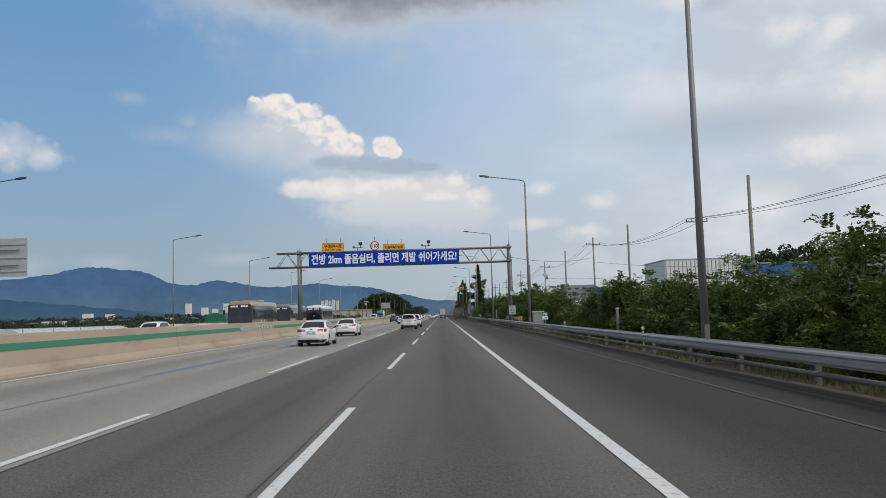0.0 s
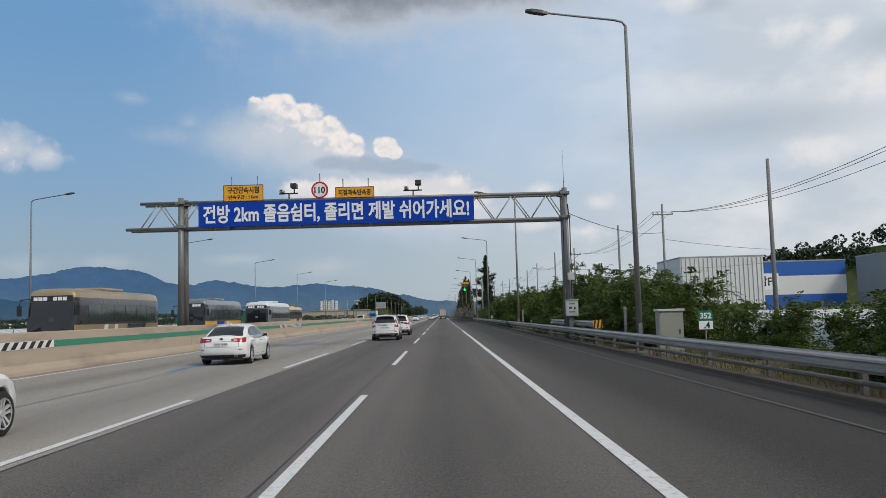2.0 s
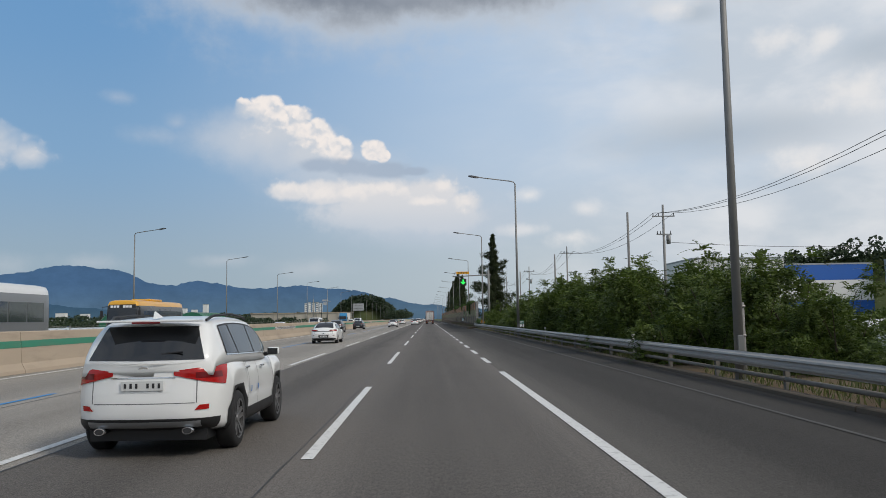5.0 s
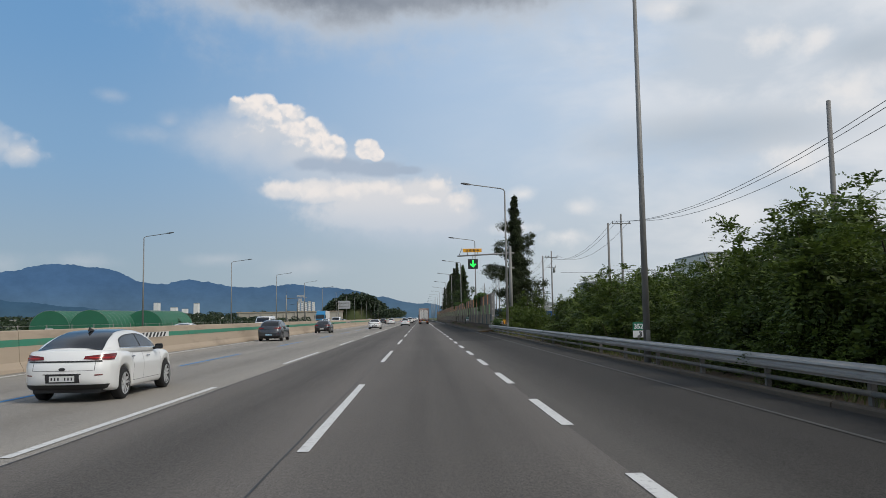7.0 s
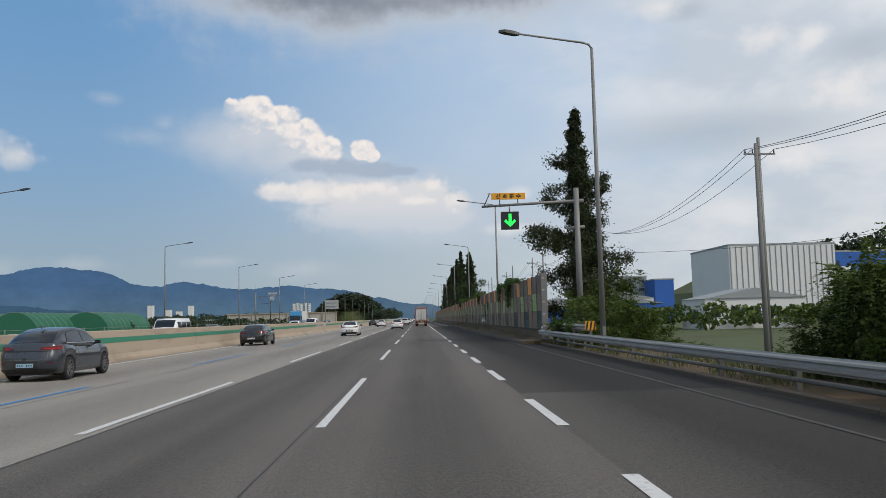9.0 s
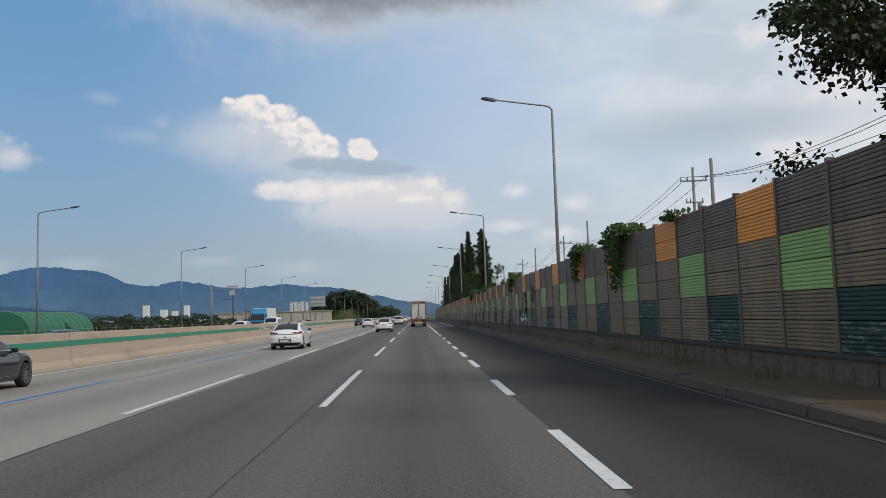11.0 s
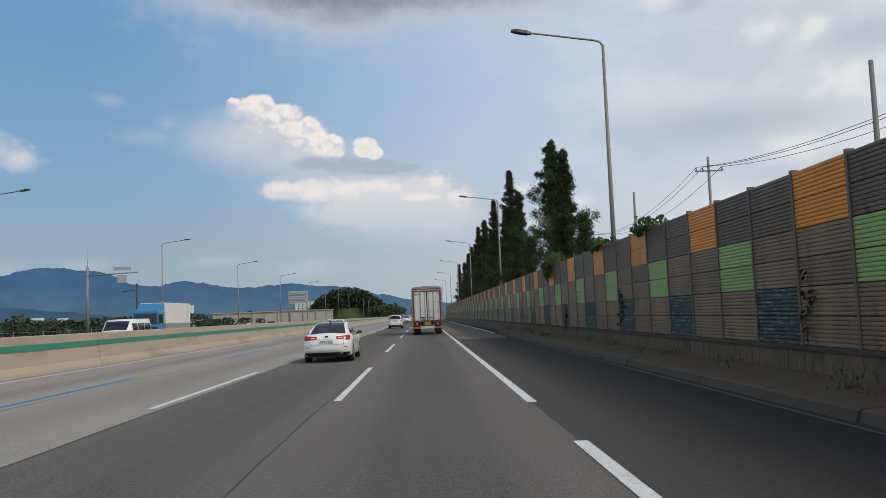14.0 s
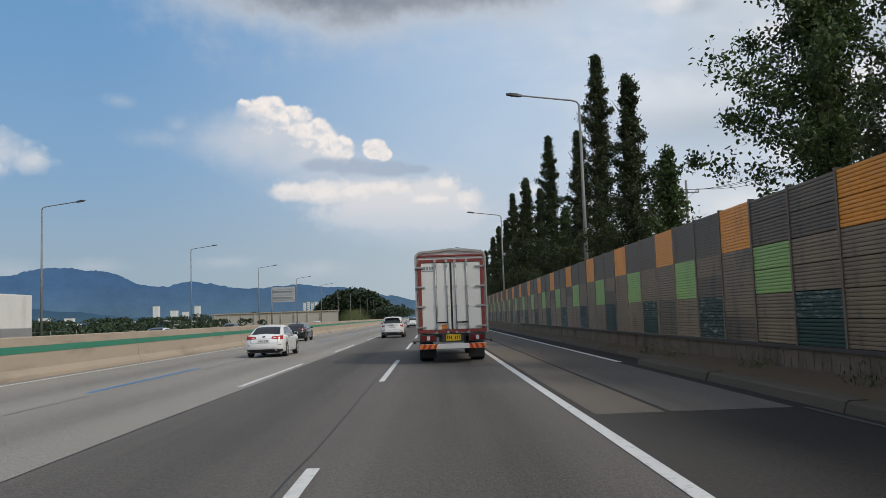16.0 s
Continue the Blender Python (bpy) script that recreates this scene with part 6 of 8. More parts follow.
    fin = [bm.verts.new(p) for p in ((-0.02, fy - 0.10, top - 0.02), (0.02, fy - 0.10, top - 0.02), (0.03, fy + 0.14, top), (-0.03, fy + 0.14, top), (-0.006, fy - 0.08, top + 0.075), (0.006, fy - 0.08, top + 0.075))]
    for f in ((0, 1, 5, 4), (1, 2, 5), (0, 4, 3), (4, 5, 2, 3), (0, 3, 2, 1)):
        bm.faces.new([fin[i] for i in f])
    part("aerial_fin", bm, TRIM if roof_dark else paint, t)
    add_wheels(t, S["axles"], S["half"], S["r"], 0.225 if not S["suv"] else 0.24, 5, alloy)
    low.free()
    cab.free()
    return t


def place(t, x, y, turn=0.0):
    t.matrix_basis = pose(x, y, 0.0, 0, 0, turn)
    return t


sedan_a = place(car(SEDAN, CAR_WHITE, "white saloon car with red wedge-shaped tail lamps", "wedge"), -7.60, 46.9)
suv_b = place(car(SUV, CAR_WHITE, "white sports utility car with black lower trim", "suv", alloy=ALLOY_DARK, guards=True), -3.77, 105.6)
suv_c = place(car(SUV, CAR_WHITE, "white sports utility car with upright tail lamps", "up"), -3.95, 92.2)
cross_e = place(car(CROSS, CAR_SLATE, "dark slate fastback car with a pale blue plate", "bar", alloy=ALLOY_DARK, plate_mat=PLATE_BLUE), -12.0, 197.5)
sedan_f = place(car(COUPE, CAR_DARK, "black saloon car with slim tail lamps", "bar", alloy=ALLOY_DARK), -11.9, 229.5)
sedan_g = place(car(COUPE, CAR_WHITE, "white fastback saloon with slim dark tail lamps and a dark roof", "bar", roof_dark=True, alloy=ALLOY), -7.3, 254.9)
place(car(SEDAN, CAR_WHITE, "white saloon car with a dark glass roof and red tail lamps", "wedge", roof_dark=True, alloy=ALLOY, guards=True), -3.65, 297.95)
# traffic farther ahead
far_sedan = copy_thing(sedan_a, pose(-8.2, 343.0, 0))
tagged(far_sedan, "white saloon car farther along the middle lane")
far_suv = copy_thing(suv_c, pose(-3.7, 371.0, 0))
tagged(far_suv, "white sports utility car farther along the lane")
for src, x, y, lab in ((sedan_a, -8.2, 68.0, "white saloon car in the middle lane"), (sedan_g, -7.6, 152.0, "white fastback saloon in the middle lane"), (sedan_f, -11.6, 371.0, "black saloon car far ahead"), (sedan_g, -3.6, 432.0, "white fastback saloon far ahead"), (suv_b, -7.4, 470.0, "white sports utility car far ahead"), (sedan_a, -3.7, 520.0, "white saloon car far ahead"),
                       (cross_e, -7.3, 560.0, "dark fastback car far ahead"), (suv_c, -3.5, 640.0, "white sports utility car far ahead"), (sedan_f, 0.1, 600.0, "black saloon car far ahead")):
    tagged(copy_thing(src, pose(x, y, 0)), lab)

# ---- box truck ----
BOX_WHITE = material("white_box_panel", (0.70, 0.69, 0.65), 0.5, vary=0.05, scale=0.8, grain=10, stains=(0.50, 0.47, 0.42), stain_amount=0.5, stain_scale=0.9, stretch=(1, 1, 0.5))
FRAME_RED = material("brown_red_frame_paint", (0.215, 0.035, 0.028), 0.6, vary=0.15, scale=2, stains=(0.13, 0.05, 0.035), stain_amount=0.5, stain_scale=2.0)
ALU = material("dull_aluminium", (0.40, 0.40, 0.39), 0.45, metal=0.6, vary=0.1)
CHEV_ORANGE = material("orange_reflective_stripe", (0.75, 0.22, 0.03), 0.4, vary=0.05)
CHEV_RED = material("red_reflective_stripe", (0.42, 0.03, 0.02), 0.4, vary=0.05)
CANOPY = material("grey_canopy_sheet", (0.34, 0.33, 0.31), 0.8, vary=0.12, scale=1.5)


def box_truck():
    """A high-sided box truck, rear at y = 0."""
    t = thing("box_truck", "white box truck with red-brown frame and four hinged rear doors", "truck")
    hw, z0, z1, L = 1.235, 1.02, 3.78, 8.2
    bm = bmesh.new()
    out = [(-hw, z0), (hw, z0), (hw, z1 - 0.12), (hw - 0.05, z1), (hw - 0.16, z1 + 0.08), (0.35, z1 + 0.13), (0.0, z1 + 0.17), (-0.35, z1 + 0.13), (-hw + 0.16, z1 + 0.08), (-hw + 0.05, z1), (-hw, z1 - 0.12)]
    prism(bm, out, 0.08, L)
    part("box_body", bm, BOX_WHITE, t)
    bm = bmesh.new()
    # aluminium rim and arched canopy edge
    inner = [(x * 0.955, z0 + 0.02 if z < 1.2 else z - 0.07) for x, z in out]
    fo = [bm.verts.new((x, 0.0, z)) for x, z in out]
    fi = [bm.verts.new((x, 0.0, z)) for x, z in inner]
    bo = [bm.verts.new((x, 0.12, z)) for x, z in out]
    bi = [bm.verts.new((x, 0.12, z)) for x, z in inner]
    n = len(out)
    for i in range(n):
        j = (i + 1) % n
        bm.faces.new((fo[i], fo[j], fi[j], fi[i]))
        bm.faces.new((fo[i], bo[i], bo[j], fo[j]))
        bm.faces.new((fi[i], fi[j], bi[j], bi[i]))
    bmesh.ops.recalc_face_normals(bm, faces=bm.faces)
    part("rear_rim", bm, CANOPY, t, "grey arched rear rim")
    for name, x0, x1, za, zb in (("top_frame", -1.12, 1.12, 3.46, 3.56), ("upper_frame", -1.13, 1.13, 3.66, 3.72), ("bottom_frame", -1.17, 1.17, 1.05, 1.15)):
        bm = bmesh.new()
        box(bm, x0, x1, -0.03, 0.075, za, zb, 0.008)
        part(name, bm, FRAME_RED, t, "red-brown frame bar")
    bm = bmesh.new()
    box(bm, -1.12, 1.12, 0.02, 0.07, 3.57, 3.65)
    part("header_panel", bm, BOX_WHITE, t)
    for x in (-1.075, 1.075):
        bm = bmesh.new()
        box(bm, x - 0.055, x + 0.055, -0.03, 0.075, 1.15, 3.46, 0.008)
        part("side_frame", bm, FRAME_RED, t, "red-brown frame post")
    # four door leaves with rods, hinges and handles
    for x0, x1 in ((-1.015, -0.50), (-0.49, -0.035), (0.035, 0.49), (0.50, 1.015)):
        bm = bmesh.new()
        box(bm, x0, x1, -0.012, 0.05, 1.16, 3.45, 0.008)
        door = part("door_leaf", bm, BOX_WHITE, t)
    bm = bmesh.new()
    box(bm, -0.032, 0.032, -0.005, 0.05, 1.16, 3.45)
    part("door_gap", bm, BLACK_PAINT, t)
    for x in (-0.535, -0.15, 0.15, 0.545):
        bm = bmesh.new()
        rod(bm, (x, -0.045, 1.03), (x, -0.045, 3.55), 0.02, seg=8)
        r = part("lock_rod", bm, ALU, t, "steel locking rod")
        for z in (1.05, 1.25, 1.95, 2.62, 3.35, 3.50):
            bm = bmesh.new()
            box(bm, x - 0.045, x + 0.045, -0.07, -0.012, z - 0.035, z + 0.035, 0.006)
            part("rod_clip", bm, ALU, r)
        bm = bmesh.new()
        side = -1 if x in (-0.15, 0.545) else 1
        box(bm, min(x, x + side * 0.32), max(x, x + side * 0.32), -0.085, -0.065, 1.37, 1.42, 0.005)
        part("lock_handle", bm, DARK_METAL, r)
    for x in (-1.03, 1.03):
        for z in (1.25, 1.95, 2.62, 3.30):
            bm = bmesh.new()
            box(bm, x - 0.20, x + 0.14, -0.06, -0.02, z - 0.03, z + 0.03, 0.006)
            part("hinge", bm, ALU, t)
    bars([(-0.20 + 0.09 * i, 0.0, 0.055, 0.12) for i in range(6)] + [(0.03, -0.10, 0.44, 0.03)], FACADE_GREY, "faded_lettering", t, pose(-0.78, -0.016, 3.27))
    bm = bmesh.new()
    box(bm, -0.36, -0.18, -0.020, -0.014, 1.17, 1.32)
    part("sticker", bm, CHEV_ORANGE, t, "orange sticker")
    # chassis, lamps, bumper
    bm = bmesh.new()
    box(bm, -0.45, 0.45, 0.2, L + 1.6, 0.72, 1.0)
    box(bm, -1.1, 1.1, 0.1, L, 0.92, 1.02)
    part("chassis", bm, DARK_METAL, t)
    for x in (-0.84, 0.84):
        bm = bmesh.new()
        box(bm, x - 0.29, x + 0.29, 0.0, 0.12, 0.74, 1.0, 0.015)
        h = part("lamp_housing", bm, DARK_METAL, t)
        bm = bmesh.new()
        box(bm, x - 0.24, x + 0.24, -0.02, 0.0, 0.78, 0.96, 0.01)
        part("tail_lamp", bm, LIGHT_DEEP, h, "dark red tail lamp")
        bm = bmesh.new()
        box(bm, x - 0.05, x + 0.06, -0.025, -0.018, 0.80, 0.94, 0.005)
        part("lamp_lens", bm, LIGHT_CLEAR, h)
    bm = bmesh.new()
    box(bm, -0.36, 0.36, 0.0, 0.10, 0.72, 1.0, 0.01)
    part("plate_holder", bm, DARK_METAL, t)
    plate(t, 0.02, -0.005, 0.88, 0.50, 0.22, PLATE_YELLOW)
    bm = bmesh.new()
    box(bm, -1.13, 1.13, -0.06, 0.06, 0.50, 0.67, 0.012)
    bump = part("rear_bumper", bm, BOX_WHITE, t, "pale bumper with striped ends")
    for x0, x1 in ((-1.12, -0.56), (0.56, 1.12)):
        bm = bmesh.new()
        box(bm, x0, x1, -0.066, -0.06, 0.505, 0.665)
        q = part("stripe_board", bm, CHEV_ORANGE, bump)
        for i in range(3):
            bm = bmesh.new()
            x = x0 + 0.06 + i * 0.19
            k = 1 if x0 < 0 else -1
            vs = [bm.verts.new(p) for p in ((x, -0.070, 0.505), (x + 0.09, -0.070, 0.505), (x + 0.09 + 0.07 * k, -0.070, 0.665), (x + 0.07 * k, -0.070, 0.665))]
            bm.faces.new(vs)
            part("red_stripe", bm, CHEV_RED, q)
    for x in (-1.25, 1.25):
        bm = bmesh.new()
        rod(bm, (x * 0.9, 0.02, 0.78), (x * 1.06, 0.0, 0.76), 0.02, seg=8)
        rod(bm, (x * 1.04, 0.0, 0.70), (x * 1.06, 0.0, 0.80), 0.04, seg=8)
        part("side_marker", bm, DARK_METAL, t)
    for x in (-0.86, 0.86):
        bm = bmesh.new()
        box(bm, x - 0.29, x + 0.29, 1.2, 1.23, 0.14, 0.62, 0.006)
        part("mud_flap", bm, RUBBER, t)
    tyre, rim, spoke = wheel_mesh(0.46, 0.5, 5)
    tyre.materials.append(RUBBER), rim.materials.append(DARK_METAL), spoke.materials.append(STEEL)
    for y in (1.9, 7.2):
        for side in (1, -1):
            ob = new("wheel", tyre)
            ob.parent = t
            ob.matrix_basis = pose(side * 0.92, y, 0.46, 0, 0, 0 if side > 0 else 180)
            for nm, me in (("rim", rim), ("hub", spoke)):
                o = new(nm, me)
                o.parent = ob
    bm = bmesh.new()
    box(bm, -1.15, 1.15, L + 0.15, L + 1.9, 0.7, 2.7, 0.12)
    part("cab", bm, CAR_WHITE, t)
    for s_ in (-1, 1):
        bm = bmesh.new()
        box(bm, s_ * 1.30 - 0.12, s_ * 1.30 + 0.12, L + 1.6, L + 1.75, 1.7, 2.3, 0.03)
        part("mirror", bm, TRIM, t)
    return t


place(box_truck(), 0.23, 333.6, 0.0)

# ---- oncoming traffic ----
BUS_DARK = material("charcoal_coach_paint", (0.030, 0.030, 0.034), 0.3, vary=0.05, coat=0.6)
BUS_GOLD = material("gold_coach_paint", (0.36, 0.27, 0.15), 0.35, metal=0.3, vary=0.08, coat=0.5)
BUS_YELLOW = material("yellow_coach_paint", (0.72, 0.36, 0.02), 0.35, vary=0.05, coat=0.5)
BUS_WHITE = material("white_coach_paint", (0.70, 0.71, 0.71), 0.35, vary=0.04, coat=0.5)
BUS_GREY = material("silver_grey_coach_paint", (0.20, 0.21, 0.22), 0.35, metal=0.3, vary=0.05, coat=0.5)
COACH_GLASS = material("grey_tinted_coach_glass", (0.045, 0.060, 0.065), 0.08, vary=0.15, scale=0.6, spec=0.9, coat=0.6)
TRUCK_BLUE = material("blue_truck_paint", (0.015, 0.20, 0.42), 0.35, vary=0.05, coat=0.5)


def coach(upper, lower, roof, label, streaks):
    """A long-distance coach whose front is at y = 0 and faces -y."""
    t = thing("coach", label, "coach", "coaches on the opposite carriageway")
    L, hw, H = 11.8, 1.25, 3.45
    rings = []
    for y, k, dz in ((0.0, 0.90, 0.10), (0.08, 0.96, 0.05), (0.25, 0.99, 0.02), (0.6, 1.0, 0.0), (3, 1.0, 0.0), (6, 1.0, 0.0), (9, 1.0, 0.0), (11.3, 1.0, 0.0), (11.7, 0.98, 0.03), (11.8, 0.93, 0.1)):
        lean = 0.0
        half = [(0, 0.36), (hw * k * 0.94, 0.36), (hw * k, 0.46), (hw * k, 1.0), (hw * k, 1.55), (hw * k, 2.2), (hw * k * 0.985, 2.85), (hw * k * 0.95, 3.2 - dz), (hw * k * 0.86, 3.38 - dz), (hw * k * 0.6, H - dz), (0, H + 0.02 - dz)]
        rings.append([(x, y + (0.10 * max(0, z - 1.6) if y < 0.3 else 0), z) for x, z in half] + [(-x, y + (0.10 * max(0, z - 1.6) if y < 0.3 else 0), z) for x, z in half[-2:0:-1]])
    sh = loft(rings)
    part("lower_body", patch(sh, [(Vector((0, 0, 1.62)), Z)], 0.0), lower, t, smooth=True)
    part("upper_body", patch(sh, [(Vector((0, 0, 1.62)), -Z), (Vector((0, 0, 3.0)), Z)], 0.0), upper, t, smooth=True)
    part("roof", patch(sh, [(Vector((0, 0, 3.0)), -Z)], 0.0), roof, t, smooth=True)
    part("windscreen", patch(sh, [(Vector((0, 0.45, 0)), Y), *slab("z", 1.30, 2.75), *slab("x", -1.16, 1.16)], 0.012), TINT, t, "large dark windscreen", smooth=True)
    part("destination_panel", patch(sh, [(Vector((0, 0.5, 0)), Y), *slab("z", 2.80, 3.10), *slab("x", -1.05, 1.05)], 0.010), BLACK_PAINT, t, smooth=True)
    for i in range(6):
        bm = bmesh.new()
        bx = (-0.80 if i < 3 else -0.55) + 0.24 * i
        box(bm, bx - 0.10, bx + 0.10, 0.10, 0.106, 2.85, 3.03)
        part("destination_bar", bm, SIGN_WHITE, t)
    for side in (1, -1):
        sd = X * side
        for i in range(6):
            ya = 1.5 + i * 1.62
            part("side_window", patch(sh, [(sd * 0.8, -sd), *slab("y", ya, ya + 1.54), *slab("z", 1.75, 2.62)], 0.010), COACH_GLASS, t, "grey tinted side window", smooth=True)
        for ya, yb, m in streaks:
            part("side_stripe", patch(sh, [(sd * 0.8, -sd), (Vector((0, ya, 1.0)), Vector((0, -1, 0.5)).normalized()), (Vector((0, yb, 1.0)), Vector((0, 1, -0.5)).normalized()), *slab("z", 0.5, 1.60)], 0.006), m, t, smooth=True)
        bm = bmesh.new()
        box(bm, side * 0.95 - 0.2, side * 0.95 + 0.2, -0.02, 0.06, 0.72, 0.95, 0.03)
        part("head_lamp", bm, LIGHT_CLEAR, t)
        bm = bmesh.new()
        pipe(bm, [(side * 1.15, 0.25, 2.95), (side * 1.42, -0.15, 2.9), (side * 1.45, -0.2, 2.6)], 0.03, 6)
        box(bm, side * 1.45 - 0.11, side * 1.45 + 0.11, -0.26, -0.16, 2.1, 2.62, 0.03)
        part("mirror", bm, TRIM, t)
    bm = bmesh.new()
    box(bm, -0.8, 0.8, 4.2, 7.2, 3.44, 3.62, 0.08)
    part("air_conditioner", bm, roof, t)
    add_wheels(t, (2.6, 8.7), 1.25, 0.50, 0.30, 6, STEEL)
    sh.free()
    return t


place(coach(BUS_DARK, BUS_GOLD, BUS_GOLD, "charcoal and gold long-distance coach", [(3.2, 3.7, BUS_WHITE), (4.6, 5.0, BUS_WHITE), (6.4, 9.2, BUS_DARK)]), -19.6, 78.8)
place(coach(BUS_DARK, BUS_YELLOW, BUS_GREY, "dark and amber coach with blue stripes", [(3.0, 5.4, SIGN_BLUE), (6.2, 6.9, BUS_WHITE)]), -20.9, 105.5)
place(coach(BUS_GREY, BUS_GREY, BUS_WHITE, "silver-grey coach with a white roof", []), -19.4, 122.5)
place(coach(BUS_DARK, BUS_YELLOW, BUS_YELLOW, "yellow long-distance coach with dark windows", [(4.4, 6.0, BUS_WHITE), (6.4, 8.6, SIGN_BLUE)]), -24.3, 159.5)


def lorry():
    """A cab-over lorry with a white box, its front at y = 0 facing -y."""
    t = thing("lorry", "blue cab lorry with a plain white cargo box", "lorry")
    bm = bmesh.new()
    box(bm, -1.2, 1.2, 0.0, 2.0, 0.65, 3.05, 0.12)
    part("cab", bm, TRUCK_BLUE, t)
    bm = bmesh.new()
    vs = [bm.verts.new(p) for p in ((-1.1, 0.5, 3.0), (1.1, 0.5, 3.0), (1.15, 2.0, 3.75), (-1.15, 2.0, 3.75), (-1.15, 2.0, 3.0), (1.15, 2.0, 3.0))]
    for f in ((0, 1, 2, 3), (0, 3, 4), (1, 5, 2), (3, 2, 5, 4), (0, 4, 5, 1)):
        bm.faces.new([vs[i] for i in f])
    bmesh.ops.recalc_face_normals(bm, faces=bm.faces)
    part("wind_deflector", bm, TRUCK_BLUE, t)
    bm = bmesh.new()
    box(bm, -1.08, 1.08, -0.02, 0.01, 1.75, 2.75, 0.008)
    part("windscreen", bm, TINT, t)
    for s_ in (-1, 1):
        bm = bmesh.new()
        box(bm, s_ * 1.2 - 0.015, s_ * 1.2 + 0.015, 0.35, 1.4, 1.8, 2.65, 0.006)
        part("side_window", bm, TINT, t)
        bm = bmesh.new()
        box(bm, s_ * 1.4 - 0.1, s_ * 1.4 + 0.1, 0.0, 0.1, 1.8, 2.6, 0.03)
        part("mirror", bm, TRIM, t)
        bm = bmesh.new()
        box(bm, s_ * 0.85 - 0.2, s_ * 0.85 + 0.2, -0.03, 0.02, 0.75, 0.98, 0.02)
        part("head_lamp", bm, LIGHT_CLEAR, t)
    bm = bmesh.new()
    box(bm, -1.1, 1.1, -0.04, 0.0, 1.05, 1.45, 0.01)
    part("grille", bm, TRIM, t)
    bm = bmesh.new()
    box(bm, -1.25, 1.25, 2.25, 10.5, 1.75, 3.80, 0.05)
    part("cargo_box", bm, BOX_WHITE, t)
    bm = bmesh.new()
    box(bm, -1.26, 1.26, 2.24, 10.5, 1.05, 1.75, 0.02)
    part("lower_panel", bm, ALU, t, "grey lower side panel")
    bm = bmesh.new()
    box(bm, -0.45, 0.45, 0.4, 10.4, 0.62, 1.05)
    part("chassis", bm, DARK_METAL, t)
    add_wheels(t, (1.2, 7.4, 8.7), 1.22, 0.48, 0.30, 6, STEEL)
    return t


place(lorry(), -26.6, 346.0)


def van():
    t = thing("van", "plain white passenger van", "van")
    rings = []
    for y, z1, k in ((0.0, 0.95, 0.86), (0.15, 1.15, 0.95), (0.9, 1.35, 1.0), (1.5, 1.95, 1.0), (1.9, 2.1, 1.0), (5.0, 2.12, 1.0), (5.2, 2.0, 0.95)):
        hw = 0.96 * k
        half = [(0, 0.3), (hw * 0.95, 0.3), (hw, 0.45), (hw, 0.7 * z1), (hw * 0.95, 0.85 * z1), (hw * 0.85, z1 - 0.03), (0, z1)]
        rings.append([(x, y, z) for x, z in half] + [(-x, y, z) for x, z in half[-2:0:-1]])
    sh = loft(rings)
    part("body", sh.copy(), CAR_WHITE, t, smooth=True)
    part("windscreen", patch(sh, [*slab("y", 0.95, 1.55), *slab("x", -0.75, 0.75), (Vector((0, 0, 1.3)), -Z)], 0.01), TINT, t, smooth=True)
    for s_ in (-1, 1):
        for ya, yb in ((1.5, 2.4), (2.5, 3.7), (3.8, 4.9)):
            part("side_window", patch(sh, [(X * s_ * 0.5, -X * s_), *slab("y", ya, yb), *slab("z", 1.25, 1.80)], 0.01), TINT, t, smooth=True)
        bm = bmesh.new()
        box(bm, s_ * 0.65 - 0.16, s_ * 0.65 + 0.16, -0.02, 0.04, 0.65, 0.85, 0.02)
        part("head_lamp", bm, LIGHT_CLEAR, t)
    add_wheels(t, (0.95, 4.1), 0.97, 0.34, 0.22, 6, STEEL)
    sh.free()
    return t


v = place(van(), -20.2, 236.0)
tagged(copy_thing(v, pose(-20.0, 320.0, 0)), "plain white passenger van in the oncoming lane")
for src, x, y, lab in ((sedan_a, -19.8, 200.0, "white saloon car coming the other way"), (suv_b, -23.6, 64.0, "white sports utility car coming the other way"), (sedan_f, -23.4, 262.0, "black saloon car coming the other way"),
                       (suv_c, -20.0, 300.0, "white sports utility car coming the other way"), (sedan_g, -23.6, 372.0, "white fastback saloon coming the other way"), (cross_e, -27.0, 410.0, "dark fastback car coming the other way"), (sedan_a, -20.0, 440.0, "white saloon car coming the other way")):
    tagged(copy_thing(src, pose(x, y + 4.8, 0, 0, 0, 180)), lab)

# ---- signs and masts across the road ----


def sign_back(x, y, w, h, z, label):
    t = thing("direction_sign", label, "road sign", "signs of the opposite carriageway", at=pose(x, y, 0))
    bm = bmesh.new()
    rod(bm, (0, 0, -0.3), (0, 0, z + h), 0.17, 0.14, 12)
    part("post", bm, POLE, t)
    bm = bmesh.new()
    box(bm, 0.1, w, 0.2, 0.24, z, z + h, 0.01)
    part("panel", bm, SIGN_BACK, t)
    for i in range(3):
        bm = bmesh.new()
        zz = z + h * (0.15 + 0.35 * i)
        box(bm, 0.0, w - 0.1, 0.12, 0.2, zz - 0.06, zz + 0.06)
        part("stiffener", bm, SIGN_BACK, t)
    for i in range(2):
        bm = bmesh.new()
        rod(bm, (0, 0.05, z + h * (0.3 + 0.4 * i)), (w * 0.9, 0.05, z + h * (0.3 + 0.4 * i)), 0.07, seg=8)
        part("arm", bm, POLE, t)
    return t


